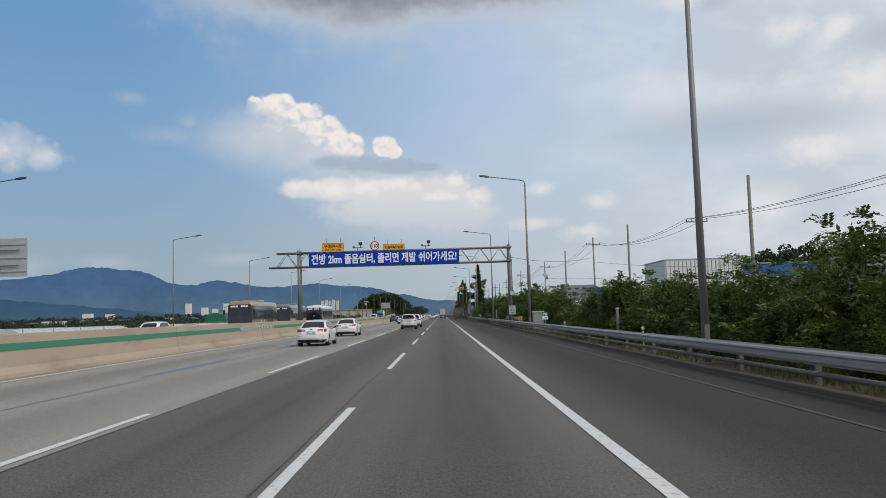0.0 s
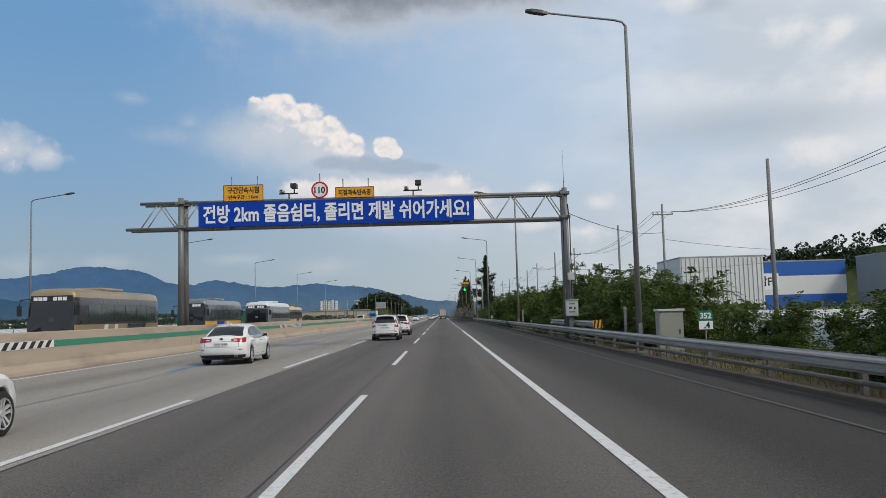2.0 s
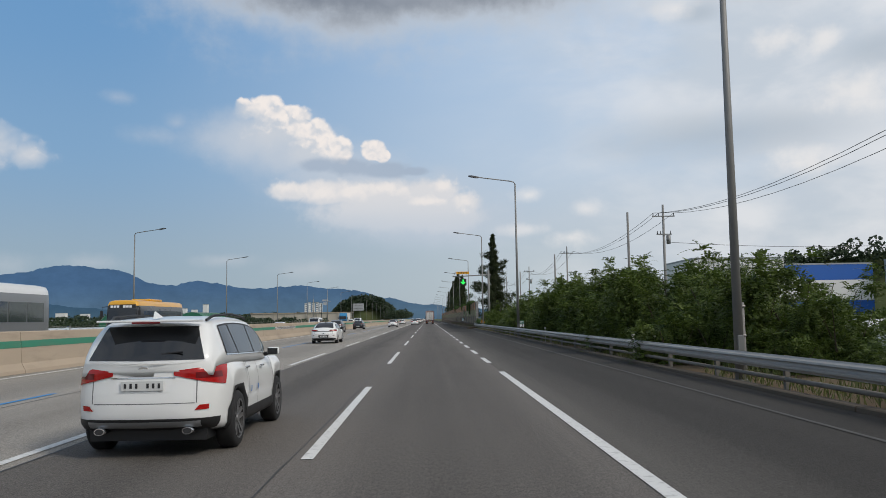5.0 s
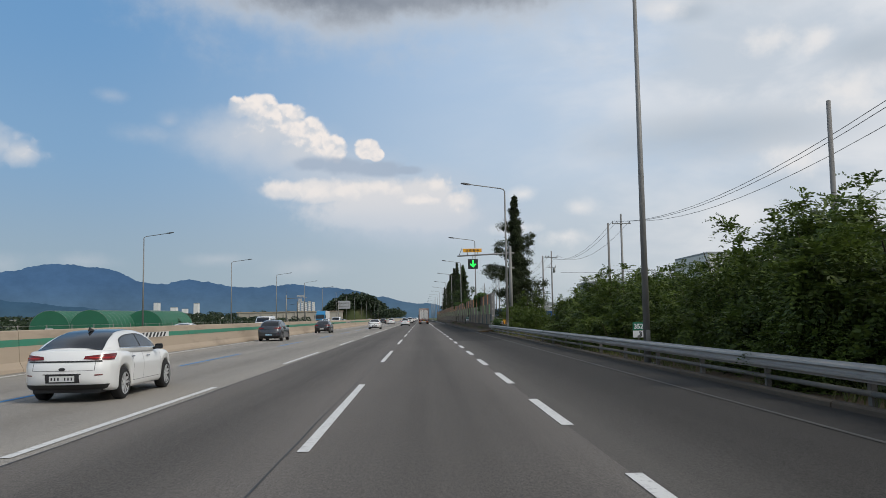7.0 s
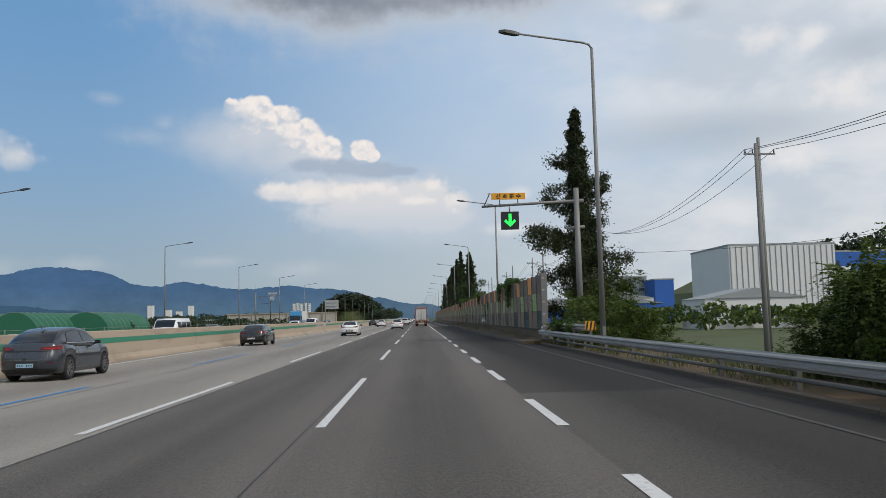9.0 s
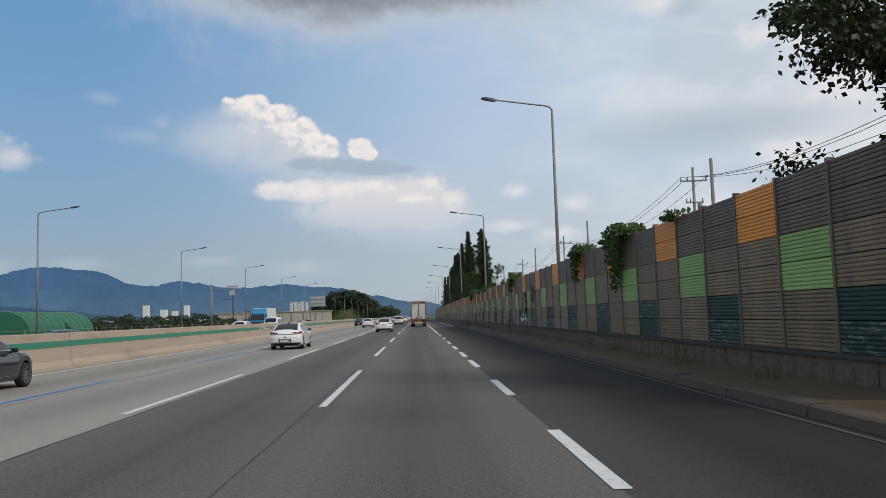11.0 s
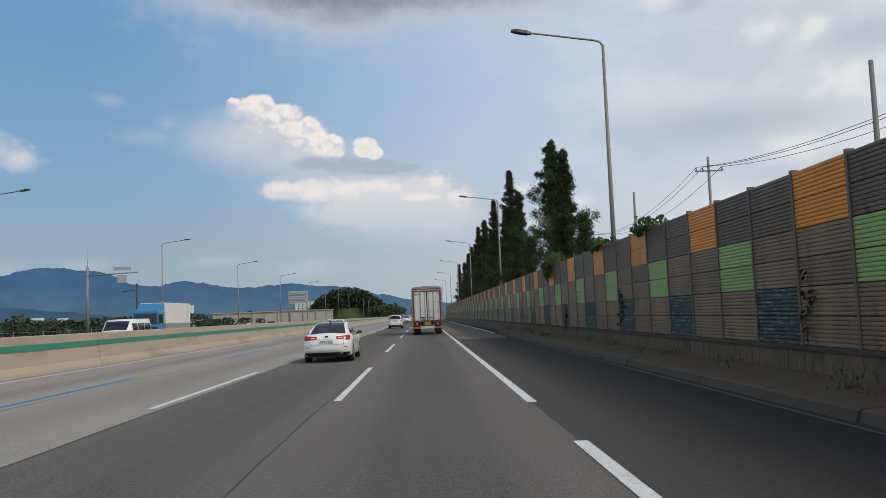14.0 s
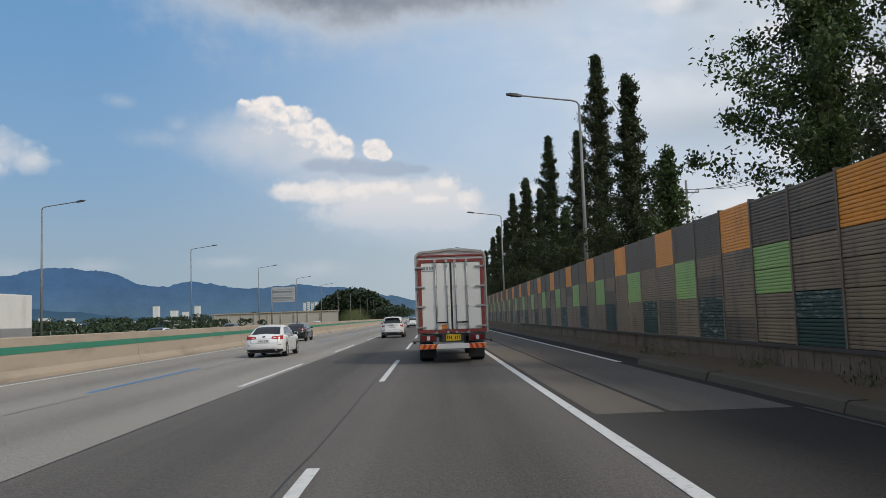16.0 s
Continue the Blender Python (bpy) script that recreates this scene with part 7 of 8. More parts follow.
sign_back(-38.4, 63.4, 6.1, 3.0, 5.5, "back of a large grey direction sign on a post")
sign_back(-36.5, 488.0, 5.2, 3.4, 6.0, "back of a wide direction sign beside the far carriageway")
m2 = thing("lane_signal_mast", "grey mast with an arm and the back of a lane signal", "signal mast", at=pose(-37.6, 359.5, -0.2))
bm = bmesh.new()
rod(bm, (0, 0, 0), (0, 0, 8.6), 0.2, 0.16, 12)
part("column", bm, POLE, m2)
bm = bmesh.new()
rod(bm, (0, 0, 8.5), (0, 0, 10.6), 0.03, 0.01, 6)
part("rod", bm, POLE, m2)
bm = bmesh.new()
rod(bm, (-0.3, 0, 7.6), (5.6, 0, 7.85), 0.08, 0.07, 10)
part("arm", bm, POLE, m2)
bm = bmesh.new()
box(bm, 2.9, 4.9, -0.05, 0.0, 8.1, 8.5, 0.01)
part("notice_back", bm, SIGN_BACK, m2)
bm = bmesh.new()
box(bm, 3.3, 4.3, -0.12, 0.16, 6.7, 7.6, 0.02)
part("signal_back", bm, SIGN_BACK, m2)
p2 = thing("camera_pole", "dark pole with a small side arm", "pole", at=pose(-36.5, 372.0, -0.2))
bm = bmesh.new()
rod(bm, (0, 0, 0), (0, 0, 7.2), 0.14, 0.12, 10)
part("shaft", bm, DARK_METAL, p2)
bm = bmesh.new()
rod(bm, (0, 0, 6.4), (-2.0, 0, 6.2), 0.05, seg=8)
part("side_arm", bm, DARK_METAL, p2)
fence = thing("roadside_fence", "thin wire fence on posts beside the far carriageway", "fence")
bm = bmesh.new()
rod(bm, (0, 0, -1.0), (0, 0, 1.5), 0.05, seg=6)
fp = mesh_of("post", bm)
fp.materials.append(CONC_POLE)
for k in range(60):
    piece("post", fp, fence, (-39.0, 40 + 6 * k, 0))
for z in (0.5, 1.0, 1.4):
    bm = bmesh.new()
    rod(bm, (-39.0, 40, z), (-39.0, 394, z), 0.012, seg=5)
    part("strand", bm, GALV, fence)
vent = thing("boundary_rail", "low steel guard rail beside the opposite carriageway", "guard rail", "guard rails")
for k in range(110):
    piece("beam", beam_mesh, vent, (-33.9, 8.3 + 4 * k, 0.61))
    if k % 2 == 0:
        piece("post", post_mesh, vent, (-34.1, 8.5 + 4 * k, 0))

# ---- fields, tunnels, buildings ----


def tunnel(x, y, w, h, l, mat, label, z=-2.0, turn=0.0):
    t = thing("field_tunnel", label, "greenhouse", "tunnels in the fields", at=pose(x, y, z, 0, 0, turn))
    bm = bmesh.new()
    n = 14
    prof = [(-w / 2 * math.cos(math.pi * i / n), (h * (0.25 + 0.75 * math.sin(math.pi * i / n))) if 0 < i < n else 0.0) for i in range(n + 1)]
    prism(bm, prof, 0, l)
    part("cover", bm, mat, t)
    for k in range(int(l // 3) + 1):
        bm = bmesh.new()
        pipe(bm, [(px * 1.004, k * 3.0 + 0.02, pz * 1.004) for px, pz in prof], 0.03, 5)
        part("hoop", bm, ALU, t)
    bm = bmesh.new()
    box(bm, -1.0, 1.0, -0.05, 0.0, 0, min(2.0, h * 0.7), 0.01)
    part("door", bm, VINYL if mat is TARP_GREEN else ROOF_GREY, t)
    return t


for x, y, w in ((-79.5, 368, 11), (-87.0, 349, 10.5), (-97.8, 350, 10.5)):
    tunnel(x, y, w, 6.6, 30, TARP_GREEN, "green net-covered farm tunnel", -1.6)
for i in range(4):
    tunnel(31.5 + 7 * i, 92.0 + 2 * i, 6.4, 2.9, 36, VINYL, "white vinyl farm tunnel")
    tunnel(29.5 + 7 * i, 140.0, 6.4, 2.9, 42, VINYL, "white vinyl farm tunnel")
for i in range(5):
    tunnel(-70.0 - 8 * i, 130 + 4 * i, 7.2, 3.2, 45, VINYL, "grey-white vinyl farm tunnel", -2.0)
for i in range(3):
    tunnel(-60.0 - 8 * i, 215 + 4 * i, 7.2, 3.0, 30, VINYL, "grey-white vinyl farm tunnel", -2.0)


def building(x, y, w, d, h, wall_mat, label, rows, cols, roof="flat", z=-2.0, band=None, turn=0.0):
    """A plain building with its storeys' windows built one by one."""
    t = thing("building", label, "building", "buildings in the distance", at=pose(x, y, z, 0, 0, turn))
    bm = bmesh.new()
    box(bm, -w / 2, w / 2, 0, d, 0, h)
    wl = part("wall", bm, wall_mat, t)
    bm = bmesh.new()
    if roof == "gable":
        prism(bm, [(-w / 2 - 0.3, h), (w / 2 + 0.3, h), (0, h + w * 0.10)], -0.3, d + 0.3)
    else:
        box(bm, -w / 2 - 0.15, w / 2 + 0.15, -0.15, d + 0.15, h, h + max(0.4, h * 0.03))
    part("roof", bm, ROOF_GREY, t)
    if band:
        bm = bmesh.new()
        box(bm, -w / 2 + 0.1, w / 2 - 0.1, -0.06, -0.01, h * band[0], h * band[1])
        part("wall_band", bm, band[2], t)
    if rows:
        sx, sz = w / cols, h / rows
        bm = bmesh.new()
        box(bm, -sx * 0.24, sx * 0.24, -0.10, -0.02, -sz * 0.16, sz * 0.16)
        me = mesh_of("window", bm)
        me.materials.append(FAR_GLASS)
        for r in range(rows):
            for c in range(cols):
                piece("window", me, wl, (-w / 2 + sx * (c + 0.5), 0, sz * (r + 0.55)))
    return t


big_white = building(196.0, 600.0, 58.0, 60.0, 37.0, FACADE_WHITE, "large pale grey ribbed factory hall", 0, 0, z=-1)
for k in range(19):
    bm = bmesh.new()
    box(bm, -28.4 + k * 3.1, -28.0 + k * 3.1, -0.3, 0.0, 0, 36.6)
    part("pilaster", bm, FACADE_GREY, big_white)
big_blue = building(252.0, 615.0, 76.0, 50.0, 33.5, FACADE_BLUE, "long blue factory hall with a white lower band", 0, 0, z=-1, band=(0.30, 0.70, FACADE_WHITE))
words("올담FS", 8.0, BLACK_PAINT, "lettering", big_blue, pose(-22.0, -0.12, 20.0), 0.15, 20.0)
bm = bmesh.new()
box(bm, -33.5, -10.5, -0.10, -0.07, 14.0, 25.5)
part("sign_board", bm, SIGN_WHITE, big_blue, "white board with black lettering")
building(330.0, 560.0, 70.0, 50.0, 34.0, FACADE_GREY, "grey clad factory hall", 0, 0, z=0)
building(89.5, 520.0, 19.0, 20.0, 19.0, FACADE_GREY, "grey office block with ribbon windows", 5, 4, z=-2)
building(102.0, 505.0, 8.0, 15.0, 17.0, FACADE_BLUE, "small blue clad hall", 0, 0, z=-2)
for x, y, w, h, m, lab in ((62, 420, 26, 6.5, FACADE_BLUE, "low shed with a blue roof"), (48, 450, 18, 7.5, FACADE_WHITE, "low white workshop beyond the fields"), (75, 470, 24, 9, FACADE_WHITE, "low white workshop beyond the fields"), (40, 395, 16, 5, FACADE_BLUE, "low shed with a blue roof"), (66, 330, 20, 6, FACADE_WHITE, "low white workshop beyond the fields")):
    building(x, y, w, 14, h, m, lab, 1, 5, "gable", -2)
# the town across the fields
brng = random.Random(21)
for k in range(64):
    az = radians(brng.choice((brng.uniform(-34, -9), brng.uniform(-34, -22), brng.uniform(-22, -13))))
    d = brng.uniform(1000, 2300)
    x, y = d * math.sin(az), d * math.cos(az) + 150
    h = d * math.tan(radians(brng.uniform(0.06, 0.34))) + 3.6
    m, lab = brng.choice(((FACADE_WHITE, "small white building of the far town"), (FACADE_WHITE, "small white building of the far town"), (FACADE_WHITE, "small white building of the far town"), (FACADE_BEIGE, "small beige building of the far town"), (FACADE_GREY, "small grey building of the far town"), (FACADE_BLUE, "small blue-roofed shed of the far town")))
    building(x, y, d * brng.uniform(5, 26) / 1425, 15, h, m, lab, min(3, max(1, int(h // 4))), 3, brng.choice(("flat", "flat", "gable")), -2.0)
for az, w, el, lab in ((-18.1, 22, 1.26, "white block standing over the far town"), (-15.55, 20, 1.20, "white block standing over the far town"), (-17.0, 26, 0.95, "broad white block of the far town"), (-16.3, 22, 0.85, "broad white block of the far town"), (-24.6, 40, 0.72, "broad white block of the far town"), (-23.2, 34, 0.66, "broad white block of the far town")):
    building(3900 * math.sin(radians(az)), 3900 * math.cos(radians(az)) + 150, w, 30, 3900 * math.tan(radians(el)) + 3, FACADE_WHITE, lab, 0, 0)
for i in range(5):
    building(-655 + 20 * i, 4450, 14, 14, 94 + 4 * (i % 2), FACADE_WHITE, "pale apartment tower far away", 9, 2)
wall_far = thing("embankment_wall", "long beige concrete embankment of a crossing road", "embankment")
bm = bmesh.new()
box(bm, -232, -100, 1160, 1164, -2, 11.0)
part("retaining_wall", bm, FACADE_BEIGE, wall_far)
for k in range(9):
    bm = bmesh.new()
    box(bm, -230 + 14 * k, -229 + 14 * k, 1158.6, 1160, -2, 10.4)
    part("buttress", bm, FACADE_BEIGE, wall_far)
bm = bmesh.new()
box(bm, -233, -99, 1159, 1165, 11.0, 12.0)
part("parapet", bm, CONCRETE, wall_far)

# ---- hills ----


def ridge(name, r, pts, mat, label, rough, z0=-10.0, step=0.04):
    """A far ridge line drawn by bearing and height, with woods roughening its crest."""
    bm = bmesh.new()
    a = pts[0][0]
    rows = []
    while a <= pts[-1][0]:
        e = eased(pts, a, 0.5) + rough * noise.fractal((a * 0.8, r * 0.01, 2.0), 0.75, 2.1, 7)
        x, y = math.sin(radians(a)) * r, math.cos(radians(a)) * r
        top = max(0.1, r * math.tan(radians(e)))
        rows.append([bm.verts.new((x, y, z0)), bm.verts.new((x * 1.01, y * 1.01, top * 0.5)), bm.verts.new((x * 1.03, y * 1.03, top * 1.03))])
        a += step
    for ra, rb in zip(rows, rows[1:]):
        for i in range(2):
            bm.faces.new((ra[i], rb[i], rb[i + 1], ra[i + 1]))
    return tagged(part(name, bm, mat), label, "mountain", kind="structure")


ridge("backdrop_mountains", 4650, [(-75, 2.0), (-60, 3.0), (-48, 2.4), (-38, 3.2), (-31, 2.8), (-28.5, 2.95), (-26.2, 3.2), (-23.4, 3.75), (-20.6, 3.5), (-17.8, 2.45), (-15.3, 2.7), (-12.3, 2.25), (-8.8, 2.35), (-5.6, 2.15), (-3.0, 1.5), (0, 1.0), (4, 0.6), (12, 0.5), (25, 0.9), (50, 1.6), (75, 1.0)], MOUNTAIN, "wooded mountain ridge with haze blue painted in", 0.13)
ridge("backdrop_foothills", 4100, [(-75, 1.2), (-50, 1.8), (-40, 1.4), (-31, 1.9), (-27, 1.55), (-22, 1.0), (-18, 0.55), (-14, 0.35)], MOUNTAIN_NEAR, "foothills before the ridge, painted a darker haze blue", 0.08)

# ---- plants ----
np_rng = np.random.default_rng(5)


def leaf_quads(centres, along, size, widths, facing=None):
    """One four-cornered leaf for each centre, laid along its direction; facing turns its flat side that way."""
    n = len(centres)
    d = along / np.linalg.norm(along, axis=1, keepdims=True)
    r = np_rng.normal(size=(n, 3))
    if facing is not None:
        r = facing + 0.35 * r
    s = np.cross(d, r)
    s /= np.linalg.norm(s, axis=1, keepdims=True)
    a, b = d * size[:, None] / 2, s * widths[:, None] / 2
    verts = np.stack([centres - a, centres + b, centres + a, centres - b], 1).reshape(-1, 3)
    faces = np.arange(4 * n).reshape(-1, 4)
    return verts, faces


def foliage(name, centres, along, size, widths, mat, parent=None, kind="", facing=None):
    v, f = leaf_quads(centres, along, size, widths, facing)
    me = bpy.data.meshes.new(name)
    me.from_pydata(v.tolist(), [], f.tolist())
    me.materials.append(mat)
    ob = new(name, me)
    if parent:
        ob.parent = parent
    return tagged(ob, kind=kind)


def unit(v):
    return v / (np.linalg.norm(v, axis=-1, keepdims=True) + 1e-9)


def sprays(base, out, per, m, reach):
    """Feather leaves in rosettes: every shoot bears some arching fronds of paired leaflets."""
    b, u = np.repeat(base, per, 0), np.repeat(out, per, 0)
    n = len(b)
    d = unit(u * 0.55 + unit(np_rng.normal(size=(n, 3))) * 0.9 + np.array([0, 0, 0.12]))
    l = np_rng.uniform(*reach, n)
    ts = np.linspace(0.15, 1.0, m)
    spine = b[:, None] + d[:, None] * (ts[None, :, None] * l[:, None, None]) + np.array([0, 0, -0.48]) * (l[:, None, None] * ts[None, :, None] ** 2)
    side = unit(np.cross(d, [0, 0, 1.0]))
    up = unit(np.cross(side, d))
    taper = 1.0 - 0.45 * ts ** 2
    cs, ds, ss, ws, fs = [], [], [], [], []
    for sg in (-1, 1):
        dirs = unit(side[:, None] * sg + d[:, None] * 0.45 + np.array([0, 0, -0.18]) + np_rng.normal(size=(n, m, 3)) * 0.16)
        size = np_rng.uniform(0.10, 0.16, (n, m)) * taper
        cs.append((spine + dirs * size[..., None] * 0.5).reshape(-1, 3))
        ds.append(dirs.reshape(-1, 3))
        ss.append(size.reshape(-1))
        ws.append(size.reshape(-1) * np_rng.uniform(0.34, 0.46, n * m))
        fs.append(np.repeat(up, m, 0))
    return [np.concatenate(a) for a in (cs, ds, ss, ws, fs)]


def bush(w, h, shoots, per=8, m=8):
    """A locust thicket: billowing masses of feathery shoots over dark inner leaves, with a few leaders on top."""
    t = thing("bush", "dense green locust bush with feathery leaves beside the road", "bush", "bushes along the guard rail")
    k = 10
    mid = np.stack([np_rng.uniform(-0.36, 0.36, k) * w, np_rng.uniform(-0.36, 0.36, k) * w, np_rng.uniform(0.16, 0.80, k) * h], 1)
    rad = np_rng.uniform(0.15, 0.30, k) * w * (1.15 - 0.5 * mid[:, 2] / h)
    i = np_rng.integers(k, size=shoots)
    u = unit(np_rng.normal(size=(shoots, 3)) * np.array([1, 1, 0.75]) + np.array([0, 0, 0.30]))
    base = mid[i] + u * (rad[i] * np_rng.uniform(0.62, 1.0, shoots))[:, None] * np.array([1, 1, 0.8])
    tops = np.argsort(base[:, 2])[-max(4, shoots // 14):]
    base[tops[::2]] += np.stack([np.zeros(len(tops[::2])), np.zeros(len(tops[::2])), np_rng.uniform(0.15, 0.55, len(tops[::2]))], 1)
    base[:, 2] = np.maximum(base[:, 2], 0.15)
    c, d, s, wd, fc = sprays(base, u, per, m, (0.40, 0.80))
    n = shoots * 30                             # leaves in the shade within
    j = np_rng.integers(k, size=n)
    ci = mid[j] + unit(np_rng.normal(size=(n, 3))) * (rad[j] * np_rng.uniform(0.0, 0.72, n))[:, None]
    low = np_rng.random(n) < 0.35
    ci[low, 2] *= np_rng.uniform(0.05, 0.8, low.sum())
    ci[:, 2] = np.maximum(ci[:, 2], 0.05)
    di = np_rng.normal(size=(n, 3))
    crown = [np.concatenate(a) for a in ((c, ci), (d, di), (s, np_rng.uniform(0.12, 0.20, n)), (wd, np_rng.uniform(0.06, 0.11, n)), (fc, np_rng.normal(size=(n, 3))))]
    foliage("crown", *crown[:4], LEAF_BUSH, t, facing=crown[4])
    for q in range(3):
        bm = bmesh.new()
        a = q * 2.1
        pipe(bm, [(0.1 * math.cos(a), 0.1 * math.sin(a), -0.8), (0.25 * w * 0.5 * math.cos(a), 0.25 * w * 0.5 * math.sin(a), h * 0.35), (0.5 * w * 0.6 * math.cos(a + 0.3), 0.5 * w * 0.6 * math.sin(a + 0.3), h * 0.75)], 0.05, 5, 0.012)
        part("stem", bm, BARK, t)
    return t


kinds = [bush(3.6, 3.8, 120), bush(4.0, 3.3, 130), bush(3.0, 4.3, 110), bush(3.2, 2.7, 100), bush(2.2, 2.0, 60), bush(4.2, 3.9, 100, 7, 7), bush(3.8, 4.2, 100, 7, 7)]
hrng = random.Random(3)
HEDGE_TOP = [(5, 3.2), (20, 3.5), (24, 3.8), (29.5, 3.05), (36, 3.25), (47, 3.1), (56, 3.0), (72, 2.9), (80, 3.5), (88, 3.2), (95, 4.2), (98, 4.6), (105, 4.25), (109, 3.6), (116, 2.7), (120, 3.4), (126, 3.75), (134, 4.2), (150, 4.4), (163, 3.9), (174, 3.6), (182, 3.9), (188, 3.8), (192, 3.0), (195, 1.8)]
spots = []
y = 10.0
while y < 193:
    tall = curve_at(HEDGE_TOP, y)
    if 57 < y < 71:
        if hrng.random() < 0.8:
            spots.append((hrng.uniform(9.8, 12.5), y, 4, hrng.uniform(1.1, 1.9)))
    elif 108.8 < y < 116.0:
        spots.append((hrng.uniform(10.4, 11.2), y, 4, hrng.uniform(1.5, 2.1) if y < 112.6 else hrng.uniform(0.6, 1.0)))
    else:
        spots.append((hrng.uniform(9.9, 10.9), y, hrng.choice((0, 0, 1, 2, 3)), tall * hrng.choice((0.80, 0.92, 1.0, 1.10))))
        if not 160 < y < 168:
            spots.append((hrng.uniform(9.1, 9.8), y + hrng.uniform(-1, 1), hrng.choice((3, 4)), tall * hrng.uniform(0.35, 0.72)))
    if not 55 < y < 76 and not 105 < y < 122:
        spots.append((hrng.uniform(12.0, 13.8), y + hrng.uniform(-0.8, 0.8), hrng.choice((5, 6)), tall * hrng.uniform(0.85, 1.14)))
    y += hrng.uniform(2.0, 3.1)
for y in (197, 202, 207, 211):
    spots.append((hrng.uniform(10.0, 12), y, 4, hrng.uniform(0.3, 0.6)))
for y in (222, 226, 230):
    spots.append((13.2 + hrng.uniform(-1, 1), y, 1, 1.8))
spots += [(11.2, 221.0, 2, 4.2), (7.9, 123.0, 4, 1.7), (8.3, 171.0, 4, 1.9), (8.3, 177.0, 4, 1.8), (8.1, 212.5, 4, 1.2), (8.6, 216.0, 4, 1.5), (8.3, 209.0, 4, 1.0), (8.9, 215.2, 3, 2.5), (8.9, 218.8, 3, 2.9), (10.6, 213.2, 3, 2.2), (10.4, 218.0, 3, 2.6), (9.6, 213.0, 4, 1.9), (9.4, 218.5, 3, 2.6)]
used = set()
for x, y, k, tall in spots:
    crown = kinds[k].children[0].data
    peak = sorted(v.co.z for v in crown.vertices)[int(len(crown.vertices) * 0.996)]
    sz = (tall + 0.45) / peak
    sx = min(1.25, max(0.7, sz)) * hrng.uniform(0.92, 1.12)
    m = pose(x, y, -0.45, 0, 0, hrng.uniform(0, 360)) @ Matrix.Diagonal((sx, sx, sz, 1))
    if k not in used:
        used.add(k)
        kinds[k].matrix_basis = m
    else:
        c = copy_thing(kinds[k], pose(0, 0, 0))
        c.matrix_basis = m


def column_tree(h, r, leaves, name, label, mat=LEAF_DARK, flare=0.55, gaps=0.35, group="tall trees behind the noise wall", size=(0.14, 0.28), foot=0.10, arms=(), bare=None):
    """A tall narrow tree: trunk, short limbs and leaves in ragged tufts."""
    t = thing(name, label, "tree", group)
    bm = bmesh.new()
    pipe(bm, [(0, 0, -0.5), (0.05, 0.02, h * 0.3), (-0.04, 0.05, h * 0.65), (0.02, 0, h * 0.97)], 0.22, 10, 0.03)
    part("trunk", bm, BARK, t)
    limbs = int(h * 3.8)
    per = max(10, int(leaves / (limbs * 4)))
    cs, ds, ss, ws = [], [], [], []
    for k in range(limbs):
        u = foot + (1 - foot) * ((k + np_rng.uniform(0, 1)) / limbs)
        prof = r * (1 - u) ** 0.85 * (flare + (1 - flare) * (1 - u)) * 1.15 + 0.08
        a = k * 2.4 + np_rng.uniform(-0.5, 0.5)
        lobe = 0.5 + noise.noise((u * h * 0.55 + r, math.cos(a) * 0.9, math.sin(a) * 0.9 + h))
        reach = prof * np_rng.uniform(0.50, 1.05 + 0.5 * gaps) * (0.45 + 1.1 * max(0.0, lobe)) * (1.35 if np_rng.random() < 0.12 else 1.0)
        rise = np_rng.uniform(0.15, 0.55)
        for q in (0.15, 0.50, 0.82, 1.05):
            e = reach * q
            c = np.array([math.cos(a) * e, math.sin(a) * e, u * h + e * rise + np_rng.uniform(-0.1, 0.1)])
            n = max(4, int(per * (1.2 - 0.4 * q)))
            wide = (0.12 + 0.10 * prof) * np_rng.uniform(0.6, 1.3) * (1.0 - 0.2 * q)
            cs.append(c + np_rng.normal(size=(n, 3)) * np.array([1, 1, 0.95]) * wide)
            ds.append(np_rng.normal(size=(n, 3)) + np.array([math.cos(a) * 0.5, math.sin(a) * 0.5, -0.4]))
            ss.append(np_rng.uniform(size[0], size[1], n))
            ws.append(np_rng.uniform(size[0] * 0.5, size[1] * 0.6, n))
    for ax, ay, az, ar, an in arms:             # leafy side branches: tip, spread, leaves
        k = np_rng.uniform(0.25, 1.0, an)[:, None]
        pts = np.array([ax, ay, az]) * np.concatenate([k, k, np.full((an, 1), 1.0)], 1) + np_rng.normal(size=(an, 3)) * ar * np.array([1, 1, 0.8]) - np.array([0, 0, 0.6]) * k
        cs.append(pts), ds.append(np_rng.normal(size=(an, 3)) + np.array([0, 0, -0.4]))
        ss.append(np_rng.uniform(*size, an)), ws.append(np_rng.uniform(size[0] * 0.6, size[1] * 0.7, an))
    leaf = [np.concatenate(a) for a in (cs, ds, ss, ws)]
    if bare:                                    # lopped low on the side of the wall
        keep = (leaf[0][:, 0] > -bare[0]) | (leaf[0][:, 2] > bare[1])
        leaf = [a[keep] for a in leaf]
    foliage("crown", *leaf, mat, t)
    bm = bmesh.new()
    for k in range(16):
        u = 0.15 + 0.75 * k / 16
        a = k * 2.4
        l = r * 0.8 * (1 - u * 0.7)
        pipe(bm, [(0, 0, u * h), (math.cos(a) * l * 0.6, math.sin(a) * l * 0.6, u * h + l * 0.5), (math.cos(a) * l, math.sin(a) * l, u * h + l * 1.1)], 0.05, 5, 0.015)
    for ax, ay, az, ar, an in arms:
        pipe(bm, [(0, 0, az - 1.2), (ax * 0.5, ay * 0.5, az - 0.3), (ax, ay, az - 0.5)], 0.05, 5, 0.012)
    part("limb", bm, BARK, t)
    return t


